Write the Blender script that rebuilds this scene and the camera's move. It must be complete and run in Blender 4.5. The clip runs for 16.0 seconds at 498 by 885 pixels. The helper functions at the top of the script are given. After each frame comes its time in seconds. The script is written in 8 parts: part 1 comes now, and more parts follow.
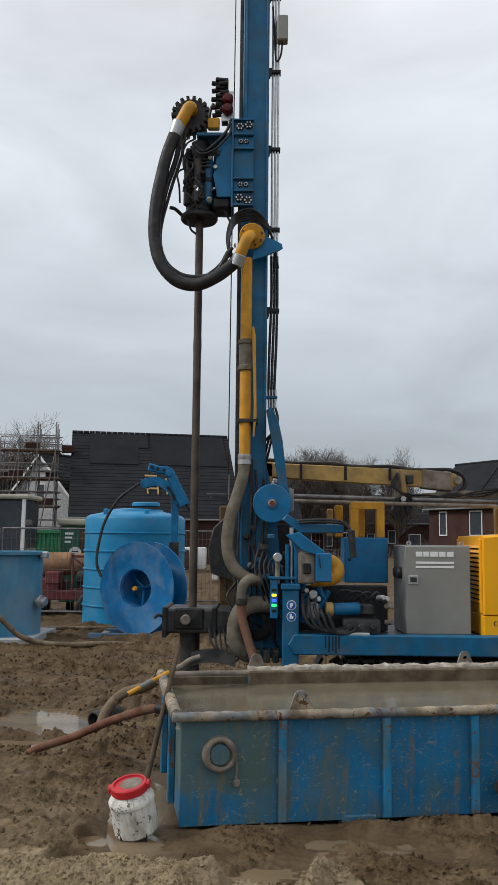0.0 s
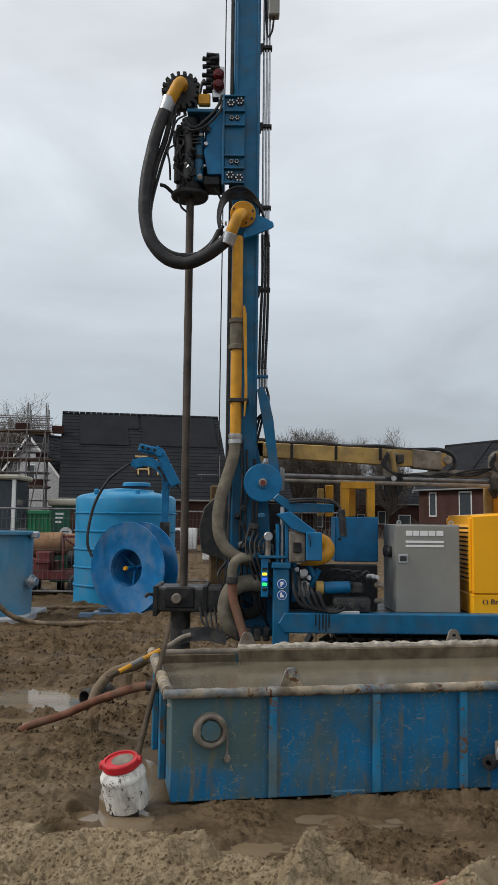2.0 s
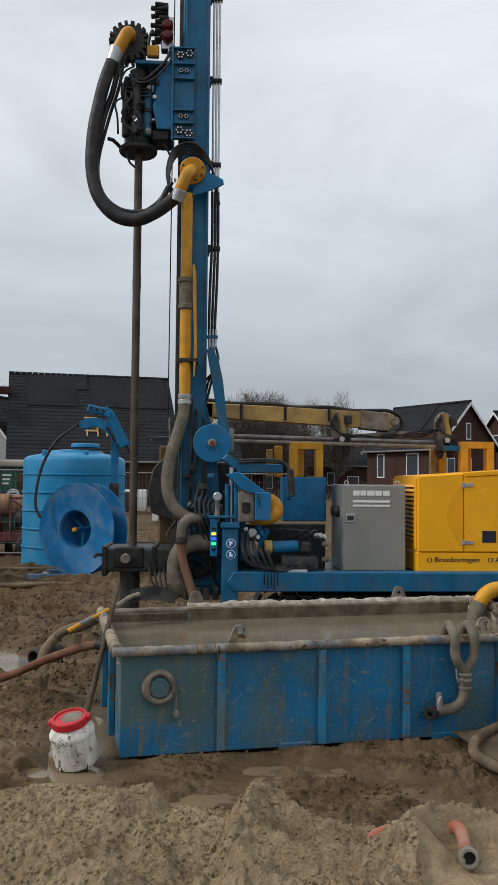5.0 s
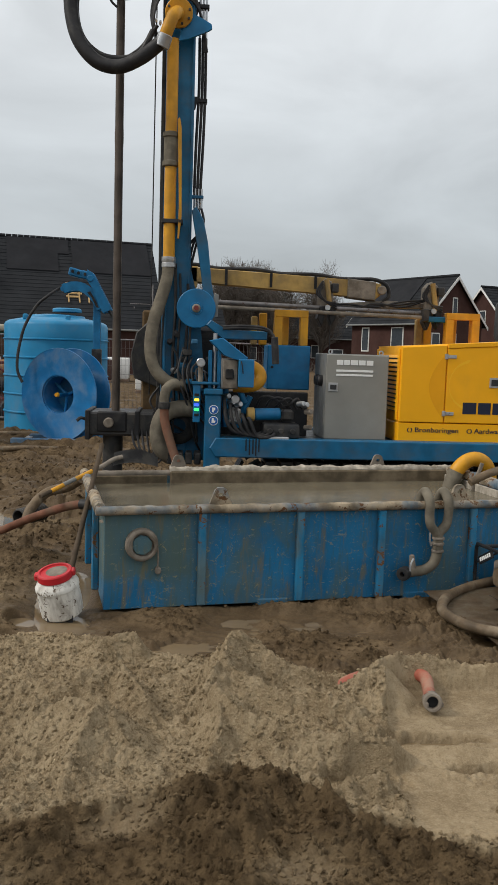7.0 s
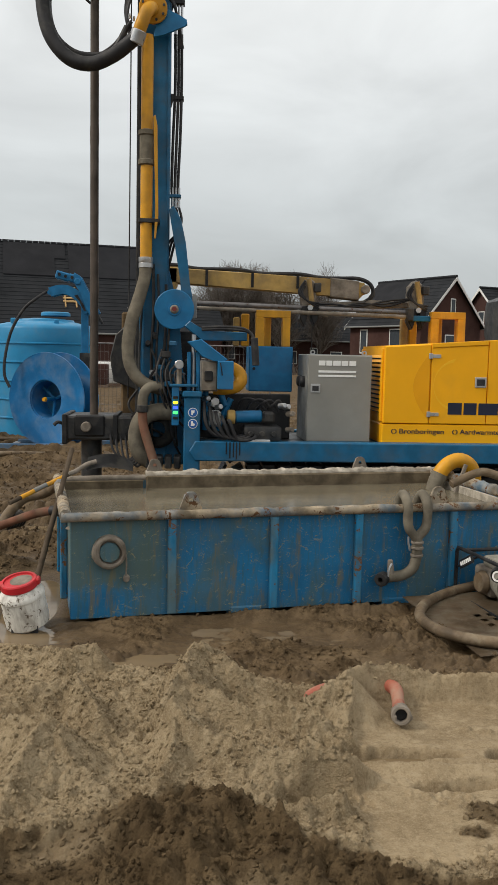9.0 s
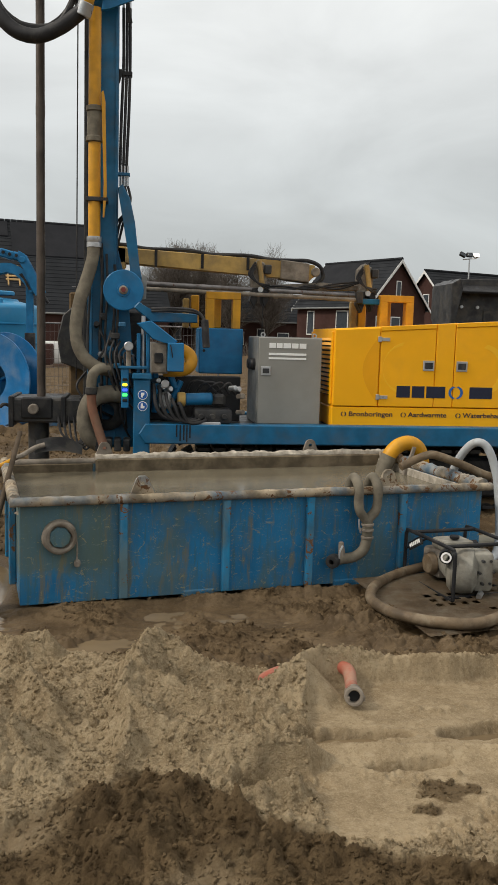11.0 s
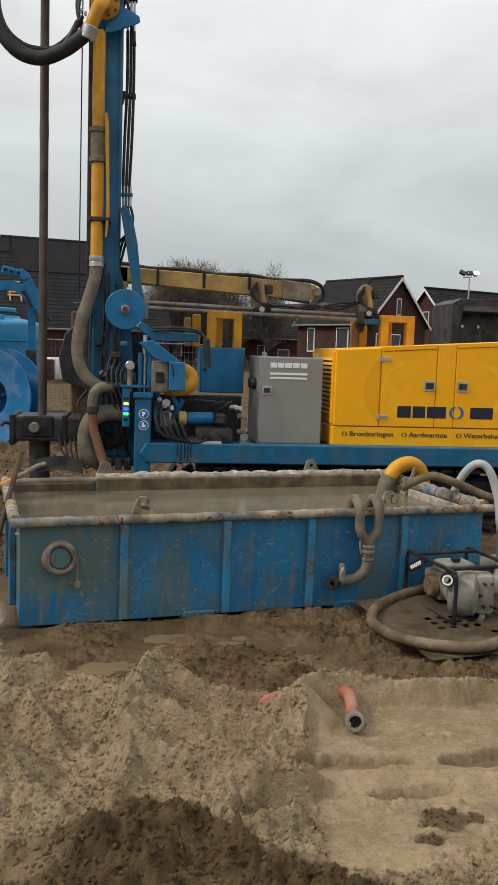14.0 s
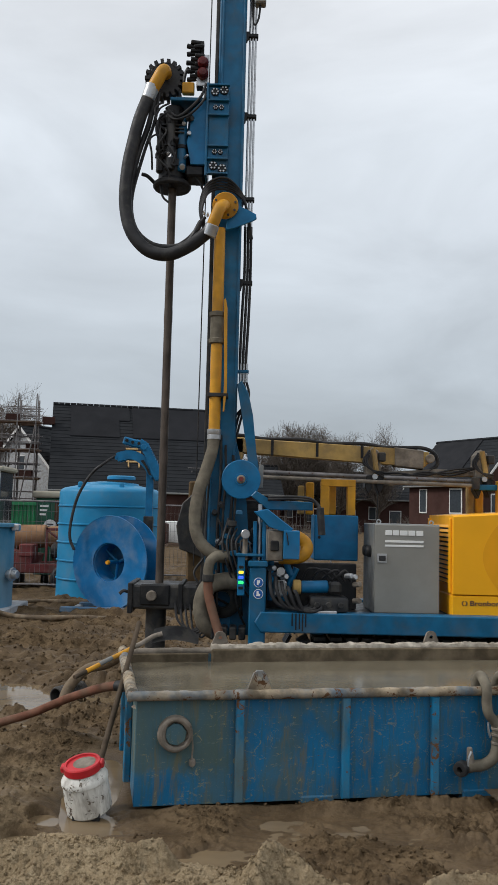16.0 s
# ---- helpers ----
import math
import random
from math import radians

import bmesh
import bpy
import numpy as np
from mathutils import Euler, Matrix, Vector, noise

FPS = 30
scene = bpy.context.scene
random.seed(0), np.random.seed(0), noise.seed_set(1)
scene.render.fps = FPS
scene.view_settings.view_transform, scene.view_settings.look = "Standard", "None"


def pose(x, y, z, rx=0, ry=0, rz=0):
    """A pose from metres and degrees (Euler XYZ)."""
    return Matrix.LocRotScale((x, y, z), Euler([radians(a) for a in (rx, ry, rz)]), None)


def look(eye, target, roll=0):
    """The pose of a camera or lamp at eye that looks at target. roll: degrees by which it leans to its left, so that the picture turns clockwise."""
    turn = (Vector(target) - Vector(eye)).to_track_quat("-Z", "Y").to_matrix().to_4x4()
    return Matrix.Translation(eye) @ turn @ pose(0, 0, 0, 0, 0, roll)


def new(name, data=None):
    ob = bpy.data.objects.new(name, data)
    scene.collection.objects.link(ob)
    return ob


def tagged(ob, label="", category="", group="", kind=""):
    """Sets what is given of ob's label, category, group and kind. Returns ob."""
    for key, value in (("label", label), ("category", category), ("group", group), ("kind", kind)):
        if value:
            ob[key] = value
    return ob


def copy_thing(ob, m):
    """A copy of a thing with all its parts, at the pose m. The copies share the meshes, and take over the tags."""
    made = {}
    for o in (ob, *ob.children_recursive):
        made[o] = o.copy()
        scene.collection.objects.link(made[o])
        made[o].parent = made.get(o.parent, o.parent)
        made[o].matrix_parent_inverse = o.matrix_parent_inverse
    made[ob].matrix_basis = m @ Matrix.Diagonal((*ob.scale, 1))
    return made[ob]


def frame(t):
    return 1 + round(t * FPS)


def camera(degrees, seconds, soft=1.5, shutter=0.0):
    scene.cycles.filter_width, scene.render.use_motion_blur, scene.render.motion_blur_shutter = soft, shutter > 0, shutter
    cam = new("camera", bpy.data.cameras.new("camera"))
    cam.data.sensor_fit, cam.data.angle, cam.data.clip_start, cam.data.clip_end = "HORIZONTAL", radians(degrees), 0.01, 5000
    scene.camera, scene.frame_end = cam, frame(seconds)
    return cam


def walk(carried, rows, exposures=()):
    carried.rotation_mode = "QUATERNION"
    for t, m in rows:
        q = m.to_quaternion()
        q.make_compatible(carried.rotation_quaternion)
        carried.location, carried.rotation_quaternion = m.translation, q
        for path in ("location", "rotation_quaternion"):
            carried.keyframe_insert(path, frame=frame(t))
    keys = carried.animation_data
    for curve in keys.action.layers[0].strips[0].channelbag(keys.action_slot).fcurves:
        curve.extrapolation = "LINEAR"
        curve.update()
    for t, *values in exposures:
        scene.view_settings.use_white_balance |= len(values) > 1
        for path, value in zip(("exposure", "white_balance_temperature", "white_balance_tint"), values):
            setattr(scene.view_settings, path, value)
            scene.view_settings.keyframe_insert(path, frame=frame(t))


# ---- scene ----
cam = camera(33.4, 16.0, soft=0.9)
PATH = [
    (0, (0.1528, -0.2269, 1.84), (0.1256, 1.76, 2.069), 0.62),
    (0.5, (0.1563, -0.2195, 1.824), (0.1412, 1.77, 2.031), 0.35),
    (1, (0.1536, -0.215, 1.82), (0.1443, 1.777, 2.001), 0.20),
    (1.5, (0.1533, -0.2137, 1.817), (0.1434, 1.778, 1.995), 0.33),
    (2, (0.1514, -0.2199, 1.823), (0.1472, 1.772, 2.007), 0.61),
    (2.5, (0.1567, -0.2244, 1.813), (0.1631, 1.768, 1.984), 0.54),
    (3, (0.1602, -0.2241, 1.813), (0.1905, 1.771, 1.951), 0.23),
    (5.5, (0.1619, -0.2256, 1.805), (0.2858, 1.77, 1.865), 0.56),
    (6, (0.1676, -0.2089, 1.793), (0.2917, 1.787, 1.783), 0.51),
    (6.5, (0.171, -0.2131, 1.779), (0.2878, 1.78, 1.667), 0.75),
    (7, (0.1606, -0.2206, 1.763), (0.3227, 1.761, 1.549), 1.77),
    (7.5, (0.1745, -0.197, 1.732), (0.4161, 1.766, 1.434), 2.44),
    (8, (0.2278, -0.1593, 1.735), (0.4438, 1.807, 1.441), 2.35),
    (8.5, (0.3448, -0.07911, 1.737), (0.5256, 1.897, 1.489), 2.20),
    (9, (0.3818, -0.06788, 1.747), (0.5401, 1.915, 1.541), 1.21),
    (9.5, (0.382, -0.05475, 1.743), (0.5793, 1.922, 1.509), 0.96),
    (10, (0.3739, -0.04249, 1.749), (0.6115, 1.929, 1.513), 1.68),
    (10.2, (0.361, -0.04253, 1.75), (0.614, 1.929, 1.525), 1.80),
    (12.3, (0.3426, -0.04668, 1.783), (0.6478, 1.907, 1.484), 1.40),
    (12.5, (0.356, -0.04318, 1.773), (0.6563, 1.913, 1.485), 1.26),
    (13, (0.3425, -0.0513, 1.778), (0.6421, 1.908, 1.514), 1.63),
    (13.5, (0.3375, -0.03422, 1.791), (0.6304, 1.928, 1.54), 1.90),
    (14, (0.3379, -0.03718, 1.797), (0.6238, 1.931, 1.586), 1.89),
    (14.5, (0.3345, -0.04003, 1.802), (0.5997, 1.936, 1.649), 1.83),
    (15, (0.3185, -0.03865, 1.824), (0.5369, 1.947, 1.726), 1.84),
    (15.5, (0.2839, -0.06521, 1.846), (0.4111, 1.931, 1.839), 1.41),
    (16, (0.2956, -0.08559, 1.861), (0.3084, 1.907, 2.03), 1.41),
]
walk(cam, [(t, look(eye, target, roll)) for t, eye, target, roll in PATH],
     ((0, 0.02, 6500, 10), (6, 0.02, 6560, 10), (7, 0.11, 6830, 10), (7.5, 0.19, 7000, 10), (8.5, 0.23, 7080, 10), (10, 0.24, 7130, 10), (12.5, 0.25, 7180, 10), (14, 0.22, 7080, 10), (15, 0.14, 6730, 10), (16, 0.05, 6480, 10)))

# ---- light: overcast winter day, brightest high up on one side ----
world = bpy.data.worlds.new("overcast_sky")
scene.world = world
world.use_nodes = True
wn, wl = world.node_tree.nodes, world.node_tree.links
wn.clear()


def wnode(kind, **kw):
    n = wn.new(kind)
    for k, v in kw.items():
        n.inputs[k].default_value = v
    return n


sky = wn.new("ShaderNodeTexSky")
sky.sky_type, sky.sun_disc = "NISHITA", False
sky.sun_elevation, sky.sun_rotation = radians(41.5), radians(259)
sky.air_density, sky.dust_density = 1.5, 3.0
coord = wn.new("ShaderNodeTexCoord")
sep = wn.new("ShaderNodeSeparateXYZ")
wl.new(coord.outputs["Generated"], sep.inputs[0])
ramp = wn.new("ShaderNodeValToRGB")
els = ramp.color_ramp.elements
els[0].position, els[0].color = 0.0, (0.36, 0.39, 0.42, 1)
els[1].position, els[1].color = 0.62, (0.80, 0.82, 0.85, 1)
for p, c in ((0.07, (0.41, 0.462, 0.512, 1)), (0.17, (0.485, 0.54, 0.595, 1)), (0.30, (0.60, 0.652, 0.708, 1)), (0.42, (0.70, 0.752, 0.808, 1))):
    e = els.new(p)
    e.color = c
wl.new(sep.outputs["Z"], ramp.inputs[0])
stretch = wn.new("ShaderNodeMapping")
stretch.inputs["Scale"].default_value = (1.0, 1.0, 2.6)
wl.new(coord.outputs["Generated"], stretch.inputs[0])
clouds = wnode("ShaderNodeTexNoise", Scale=2.6, Detail=6.0, Roughness=0.52, Distortion=0.5)
wl.new(stretch.outputs[0], clouds.inputs["Vector"])
cr = wn.new("ShaderNodeMapRange")
cr.inputs["From Min"].default_value, cr.inputs["From Max"].default_value = 0.3, 0.7
cr.inputs["To Min"].default_value, cr.inputs["To Max"].default_value = 0.85, 1.17
wl.new(clouds.outputs["Fac"], cr.inputs["Value"])
mul = wn.new("ShaderNodeVectorMath")
mul.operation = "SCALE"
wl.new(ramp.outputs[0], mul.inputs[0])
wl.new(cr.outputs[0], mul.inputs["Scale"])
bg1 = wnode("ShaderNodeBackground", Strength=1.12)
wl.new(mul.outputs[0], bg1.inputs["Color"])
bg2 = wnode("ShaderNodeBackground", Strength=0.05)
wl.new(sky.outputs[0], bg2.inputs["Color"])
addbg = wn.new("ShaderNodeMixShader")
addbg.inputs[0].default_value = 0.12
wl.new(bg1.outputs[0], addbg.inputs[1])
wl.new(bg2.outputs[0], addbg.inputs[2])
wout = wn.new("ShaderNodeOutputWorld")
wl.new(addbg.outputs[0], wout.inputs[0])

sun = new("sun", bpy.data.lights.new("sun", "SUN"))
sun.data.energy, sun.data.angle, sun.data.color = 1.6, radians(13), (1.0, 0.97, 0.93)
sun.matrix_world = look((-16, -3, 14.5), (0, 0, 0))

# ---- materials ----
def nodes_of(name):
    m = bpy.data.materials.new(name)
    m.use_nodes = True
    nt = m.node_tree
    return m, nt, nt.nodes["Principled BSDF"]


def tex(nt, scale, detail=5.0, rough=0.55, stretch=(1, 1, 1), where="Object", dist=0.0):
    tc = nt.nodes.new("ShaderNodeTexCoord")
    mp = nt.nodes.new("ShaderNodeMapping")
    mp.inputs["Scale"].default_value = stretch
    nt.links.new(tc.outputs[where], mp.inputs[0])
    n = nt.nodes.new("ShaderNodeTexNoise")
    n.inputs["Scale"].default_value, n.inputs["Detail"].default_value = scale, detail
    n.inputs["Roughness"].default_value, n.inputs["Distortion"].default_value = rough, dist
    nt.links.new(mp.outputs[0], n.inputs["Vector"])
    return n.outputs["Fac"]


def span(nt, value, a, b, lo=0.0, hi=1.0):
    r = nt.nodes.new("ShaderNodeMapRange")
    r.interpolation_type = "SMOOTHSTEP"
    for k, v in (("From Min", a), ("From Max", b), ("To Min", lo), ("To Max", hi)):
        r.inputs[k].default_value = v
    nt.links.new(value, r.inputs["Value"])
    return r.outputs["Result"]


def mix(nt, fac, a, b):
    m = nt.nodes.new("ShaderNodeMix")
    m.data_type = "RGBA"
    for sock, v in ((m.inputs[0], fac), (m.inputs[6], a), (m.inputs[7], b)):
        if hasattr(v, "is_linked"):
            nt.links.new(v, sock)
        elif isinstance(v, (int, float)):
            sock.default_value = v
        else:
            sock.default_value = (*v, 1)
    return m.outputs[2]


def fmix(nt, fac, a, b):
    m = nt.nodes.new("ShaderNodeMix")
    for sock, v in ((m.inputs[0], fac), (m.inputs[2], a), (m.inputs[3], b)):
        if hasattr(v, "is_linked"):
            nt.links.new(v, sock)
        else:
            sock.default_value = v
    return m.outputs[0]


def bump(nt, bsdf, height, strength, distance):
    b = nt.nodes.new("ShaderNodeBump")
    b.inputs["Strength"].default_value, b.inputs["Distance"].default_value = strength, distance
    nt.links.new(height, b.inputs["Height"])
    nt.links.new(b.outputs[0], bsdf.inputs["Normal"])


def worn(name, base, rough=0.5, metal=0.0, vary=0.16, scale=6.0, dirt=None, amount=0.0, dscale=5.0, stretch=(1, 1, 1), spots=None,
         spot_at=0.68, spot_scale=14.0, relief=0.15, grain=90.0, where="Object"):
    """A surface with colour drift, an optional film of dirt, optional chips, and fine relief."""
    m, nt, bsdf = nodes_of(name)
    dark = tuple(c * (1 - vary) for c in base)
    light = tuple(min(1, c * (1 + vary)) for c in base)
    col = mix(nt, span(nt, tex(nt, scale, where=where), 0.3, 0.7), dark, light)
    r = span(nt, tex(nt, scale * 2.3, where=where), 0.3, 0.7, max(0.03, rough - 0.1), min(1, rough + 0.1))
    if dirt:
        f = span(nt, tex(nt, dscale, 8, 0.62, stretch, where, 0.4), 0.62 - 0.3 * amount - 0.1, 0.66 - 0.3 * amount + 0.14, 0.0, min(1.0, 0.35 + amount * 0.6))
        col = mix(nt, f, col, dirt)
        r = fmix(nt, f, r, 0.85)
    if spots:
        f = span(nt, tex(nt, spot_scale, 9, 0.7, (1, 1, 1), where, 0.8), spot_at, spot_at + 0.03)
        col = mix(nt, f, col, spots)
        r = fmix(nt, f, r, 0.8)
    nt.links.new(col, bsdf.inputs["Base Color"])
    nt.links.new(r, bsdf.inputs["Roughness"])
    bsdf.inputs["Metallic"].default_value = metal
    bsdf.inputs["Specular IOR Level"].default_value = 0.3 if rough < 0.7 else 0.12
    bump(nt, bsdf, tex(nt, grain, 4, 0.6, where=where), relief, 0.004)
    return m


MUD = (0.17, 0.135, 0.095)
RUST = (0.15, 0.055, 0.02)
blue_paint = worn("blue_machine_paint", (0.006, 0.115, 0.235), 0.42, dirt=(0.075, 0.10, 0.12), amount=0.3, dscale=4, spots=(0.04, 0.035, 0.03), spot_at=0.70)
blue_clean = worn("blue_painted_sheet", (0.006, 0.145, 0.32), 0.38, dirt=(0.06, 0.1, 0.15), amount=0.12, dscale=3)

# tank side: blue paint under a drying film of slurry, with runs, chips and rust
tank_paint, tnt, tb = nodes_of("mud_stained_blue_paint")
tcol = mix(tnt, span(tnt, tex(tnt, 2.5), 0.3, 0.7), (0.004, 0.118, 0.26), (0.006, 0.18, 0.385))
film = span(tnt, tex(tnt, 2.2, 8, 0.66, (1.5, 1, 0.7), "Object", 0.6), 0.44, 0.64, 0.05, 0.55)
tx = tnt.nodes.new("ShaderNodeSeparateXYZ")
tnt.links.new(tnt.nodes.new("ShaderNodeTexCoord").outputs["Object"], tx.inputs[0])
mark = tnt.nodes.new("ShaderNodeMath")
mark.operation = "MULTIPLY_ADD"
tnt.links.new(tex(tnt, 5.0, 6, 0.65, (1, 1, 1), "Object", 0.5), mark.inputs[0])
mark.inputs[1].default_value = 0.35
tnt.links.new(tx.outputs["Z"], mark.inputs[2])
tide = tnt.nodes.new("ShaderNodeMath")
tide.operation = "MULTIPLY"
tnt.links.new(span(tnt, tx.outputs["X"], 0.5, 0.72, 0.75, 0.0), tide.inputs[0])
tnt.links.new(span(tnt, mark.outputs[0], 0.33, 0.42), tide.inputs[1])
film = fmix(tnt, tide.outputs[0], film, 0.85)
streak = span(tnt, tex(tnt, 9.0, 8, 0.7, (3.5, 3.5, 0.35), "Object", 0.4), 0.50, 0.64, 0.0, 0.6)
tcol = mix(tnt, streak, tcol, (0.035, 0.115, 0.15))
tcol = mix(tnt, film, tcol, (0.10, 0.128, 0.078))
fine_scr = span(tnt, tex(tnt, 26.0, 6, 0.7, (0.5, 1.0, 2.6), "Object", 1.5), 0.61, 0.66, 0.0, 0.75)
tcol = mix(tnt, fine_scr, tcol, (0.22, 0.25, 0.22))
runs = span(tnt, tex(tnt, 4.0, 8, 0.7, (3.0, 3.0, 0.5), "Object", 0.5), 0.52, 0.66, 0.0, 0.75)
tcol = mix(tnt, runs, tcol, (0.15, 0.14, 0.085))
scr = span(tnt, tex(tnt, 7.0, 9, 0.75, (1.6, 1.0, 1.9), "Object", 1.8), 0.59, 0.62, 0.0, 0.8)
tcol = mix(tnt, scr, tcol, (0.27, 0.25, 0.14))
chip = span(tnt, tex(tnt, 7.0, 9, 0.72, (1, 1, 1), "Object", 0.9), 0.665, 0.69)
tcol = mix(tnt, chip, tcol, (0.13, 0.06, 0.025))
tnt.links.new(tcol, tb.inputs["Base Color"])
tnt.links.new(fmix(tnt, film, 0.42, 0.7), tb.inputs["Roughness"])
tb.inputs["Specular IOR Level"].default_value = 0.3
bump(tnt, tb, tex(tnt, 60, 5, 0.65), 0.3, 0.004)
rib_paint = worn("scraped_rib_paint", (0.008, 0.17, 0.33), 0.5, vary=0.3, dirt=(0.16, 0.165, 0.10), amount=0.42, dscale=5, stretch=(1, 1, 0.4), spots=(0.17, 0.075, 0.028), spot_at=0.57, spot_scale=11, relief=0.4)
rim_paint = worn("mud_crusted_rim", (0.27, 0.22, 0.155), 0.85, vary=0.5, scale=9, dirt=(0.03, 0.15, 0.27), amount=0.36, dscale=3.2, spots=(0.12, 0.06, 0.028), spot_at=0.56, spot_scale=11, relief=0.7, grain=45)
crust = worn("dried_mud_crust", (0.40, 0.36, 0.30), 0.95, vary=0.3, scale=14, dirt=(0.19, 0.16, 0.12), amount=0.4, dscale=9, relief=0.9, grain=40)
muddy_steel = worn("muddy_steel", (0.23, 0.2, 0.165), 0.75, vary=0.3, scale=9, dirt=(0.10, 0.08, 0.06), amount=0.35, dscale=8, relief=0.5, grain=50)
plastic_blue = worn("light_blue_plastic", (0.014, 0.225, 0.43), 0.42, vary=0.1, scale=2, dirt=(0.13, 0.22, 0.30), amount=0.15, dscale=2, relief=0.05)
reel_paint = worn("reel_blue_paint", (0.007, 0.145, 0.36), 0.45, vary=0.15, scale=3, dirt=(0.16, 0.24, 0.34), amount=0.38, dscale=2.2, relief=0.1)
yellow = worn("yellow_paint", (0.95, 0.44, 0.010), 0.4, vary=0.05, scale=2, dirt=(0.75, 0.35, 0.03), amount=0.12, dscale=2, relief=0.04)
yellow_dim = worn("yellow_brand_swirl", (0.86, 0.375, 0.008), 0.4, vary=0.05, scale=2, relief=0.04)
yellow_pale = worn("yellow_brand_ring", (0.97, 0.51, 0.025), 0.4, vary=0.05, scale=2, relief=0.04)
yellow_pipe = worn("scuffed_yellow_pipe", (0.60, 0.285, 0.018), 0.42, dirt=(0.36, 0.20, 0.05), amount=0.38, dscale=5, stretch=(1, 1, 0.3), spots=(0.07, 0.05, 0.035), spot_at=0.71)
ochre = worn("muddy_ochre_steel", (0.42, 0.27, 0.085), 0.6, vary=0.25, scale=5, dirt=(0.16, 0.125, 0.085), amount=0.4, dscale=4, spots=(0.05, 0.04, 0.03), spot_at=0.68, relief=0.4)
grey_paint = worn("grey_cabinet_paint", (0.265, 0.26, 0.235), 0.45, vary=0.08, scale=2.5, dirt=(0.24, 0.235, 0.21), amount=0.25, dscale=2.5, spots=(0.09, 0.09, 0.085), spot_at=0.74, relief=0.05)
grey_side = worn("grey_cabinet_edge", (0.17, 0.18, 0.18), 0.5, vary=0.1, dirt=(0.26, 0.24, 0.2), amount=0.3, dscale=4)
black_rubber = worn("black_rubber_hose", (0.018, 0.018, 0.02), 0.55, vary=0.3, dirt=(0.09, 0.085, 0.075), amount=0.25, dscale=7, relief=0.2)
grey_hose = worn("mud_coated_hose", (0.17, 0.15, 0.115), 0.8, vary=0.25, scale=8, dirt=(0.09, 0.08, 0.065), amount=0.35, dscale=7, relief=0.5, grain=60)
brown_hose = worn("mud_brown_hose", (0.13, 0.092, 0.056), 0.65, vary=0.4, scale=7, dirt=(0.30, 0.26, 0.19), amount=0.2, dscale=9, relief=0.5, grain=60)
red_hose = worn("muddy_red_hose", (0.16, 0.07, 0.045), 0.7, vary=0.3, scale=6, dirt=(0.14, 0.10, 0.07), amount=0.45, dscale=5, relief=0.5, grain=70)
orange_hose = worn("orange_lay_flat_hose", (0.30, 0.085, 0.055), 0.65, vary=0.25, dirt=(0.33, 0.25, 0.18), amount=0.45, dscale=9, relief=0.4)
pvc = worn("pale_grey_hose", (0.42, 0.45, 0.47), 0.5, vary=0.12, dirt=(0.26, 0.24, 0.2), amount=0.3, dscale=6)
dark_ochre = worn("dark_muddy_ochre", (0.15, 0.095, 0.045), 0.7, vary=0.4, scale=6, dirt=(0.06, 0.05, 0.04), amount=0.5, dscale=6, relief=0.5)
steel = worn("galvanised_steel", (0.50, 0.51, 0.52), 0.35, metal=0.85, vary=0.15, dirt=(0.25, 0.24, 0.22), amount=0.2, dscale=6)
dark_steel = worn("oily_dark_steel", (0.035, 0.036, 0.038), 0.45, metal=0.3, vary=0.35, dirt=(0.11, 0.10, 0.085), amount=0.35, dscale=7, relief=0.4)
# black metal of real parts; on the backing sheets it stands for shade
black_metal = worn("black_metal_and_shade", (0.010, 0.0105, 0.012), 0.5, vary=0.3, dirt=(0.06, 0.055, 0.05), amount=0.25, dscale=8, relief=0.3)
rod_steel = worn("brown_worn_drill_steel", (0.075, 0.06, 0.05), 0.5, metal=0.4, vary=0.35, scale=5, dirt=(0.13, 0.105, 0.085), amount=0.4, dscale=4, stretch=(2, 2, 0.5), relief=0.4)
pump_grey = worn("mud_splashed_cast_pump", (0.25, 0.24, 0.205), 0.65, vary=0.25, scale=9, dirt=(0.13, 0.11, 0.08), amount=0.45, dscale=8, relief=0.5, grain=60)
pump_mat = worn("muddy_board", (0.14, 0.10, 0.063), 0.8, vary=0.25, scale=6, dirt=(0.26, 0.23, 0.18), amount=0.3, dscale=7, relief=0.6, grain=50)
white_plastic = worn("mud_splashed_white_plastic", (0.70, 0.69, 0.64), 0.5, vary=0.08, dirt=(0.16, 0.13, 0.095), amount=0.35, dscale=13, stretch=(1.5, 1.5, 0.5), spots=(0.11, 0.085, 0.06), spot_at=0.575, spot_scale=17)
red_plastic = worn("red_plastic_lid", (0.52, 0.022, 0.03), 0.4, vary=0.15, dirt=(0.10, 0.075, 0.06), amount=0.18, dscale=9)
old_wood = worn("weathered_ash_handle", (0.085, 0.064, 0.045), 0.75, vary=0.25, scale=12, dirt=(0.05, 0.04, 0.03), amount=0.4, dscale=8, relief=0.5)
white_print = worn("white_print", (0.82, 0.82, 0.8), 0.5, vary=0.03)
dark_print = worn("dark_blue_print", (0.018, 0.022, 0.045), 0.45, vary=0.05)
blue_print = worn("bright_blue_print", (0.02, 0.12, 0.4), 0.45, vary=0.05)
brick_mat = worn("brown_red_brick", (0.062, 0.032, 0.027), 0.9, vary=0.2, scale=0.6, dirt=(0.07, 0.04, 0.034), amount=0.3, dscale=2, relief=0.3, grain=8)
roof_mat = worn("anthracite_roof_tile", (0.019, 0.021, 0.024), 0.78, vary=0.18, scale=0.5, relief=0.15, grain=6)
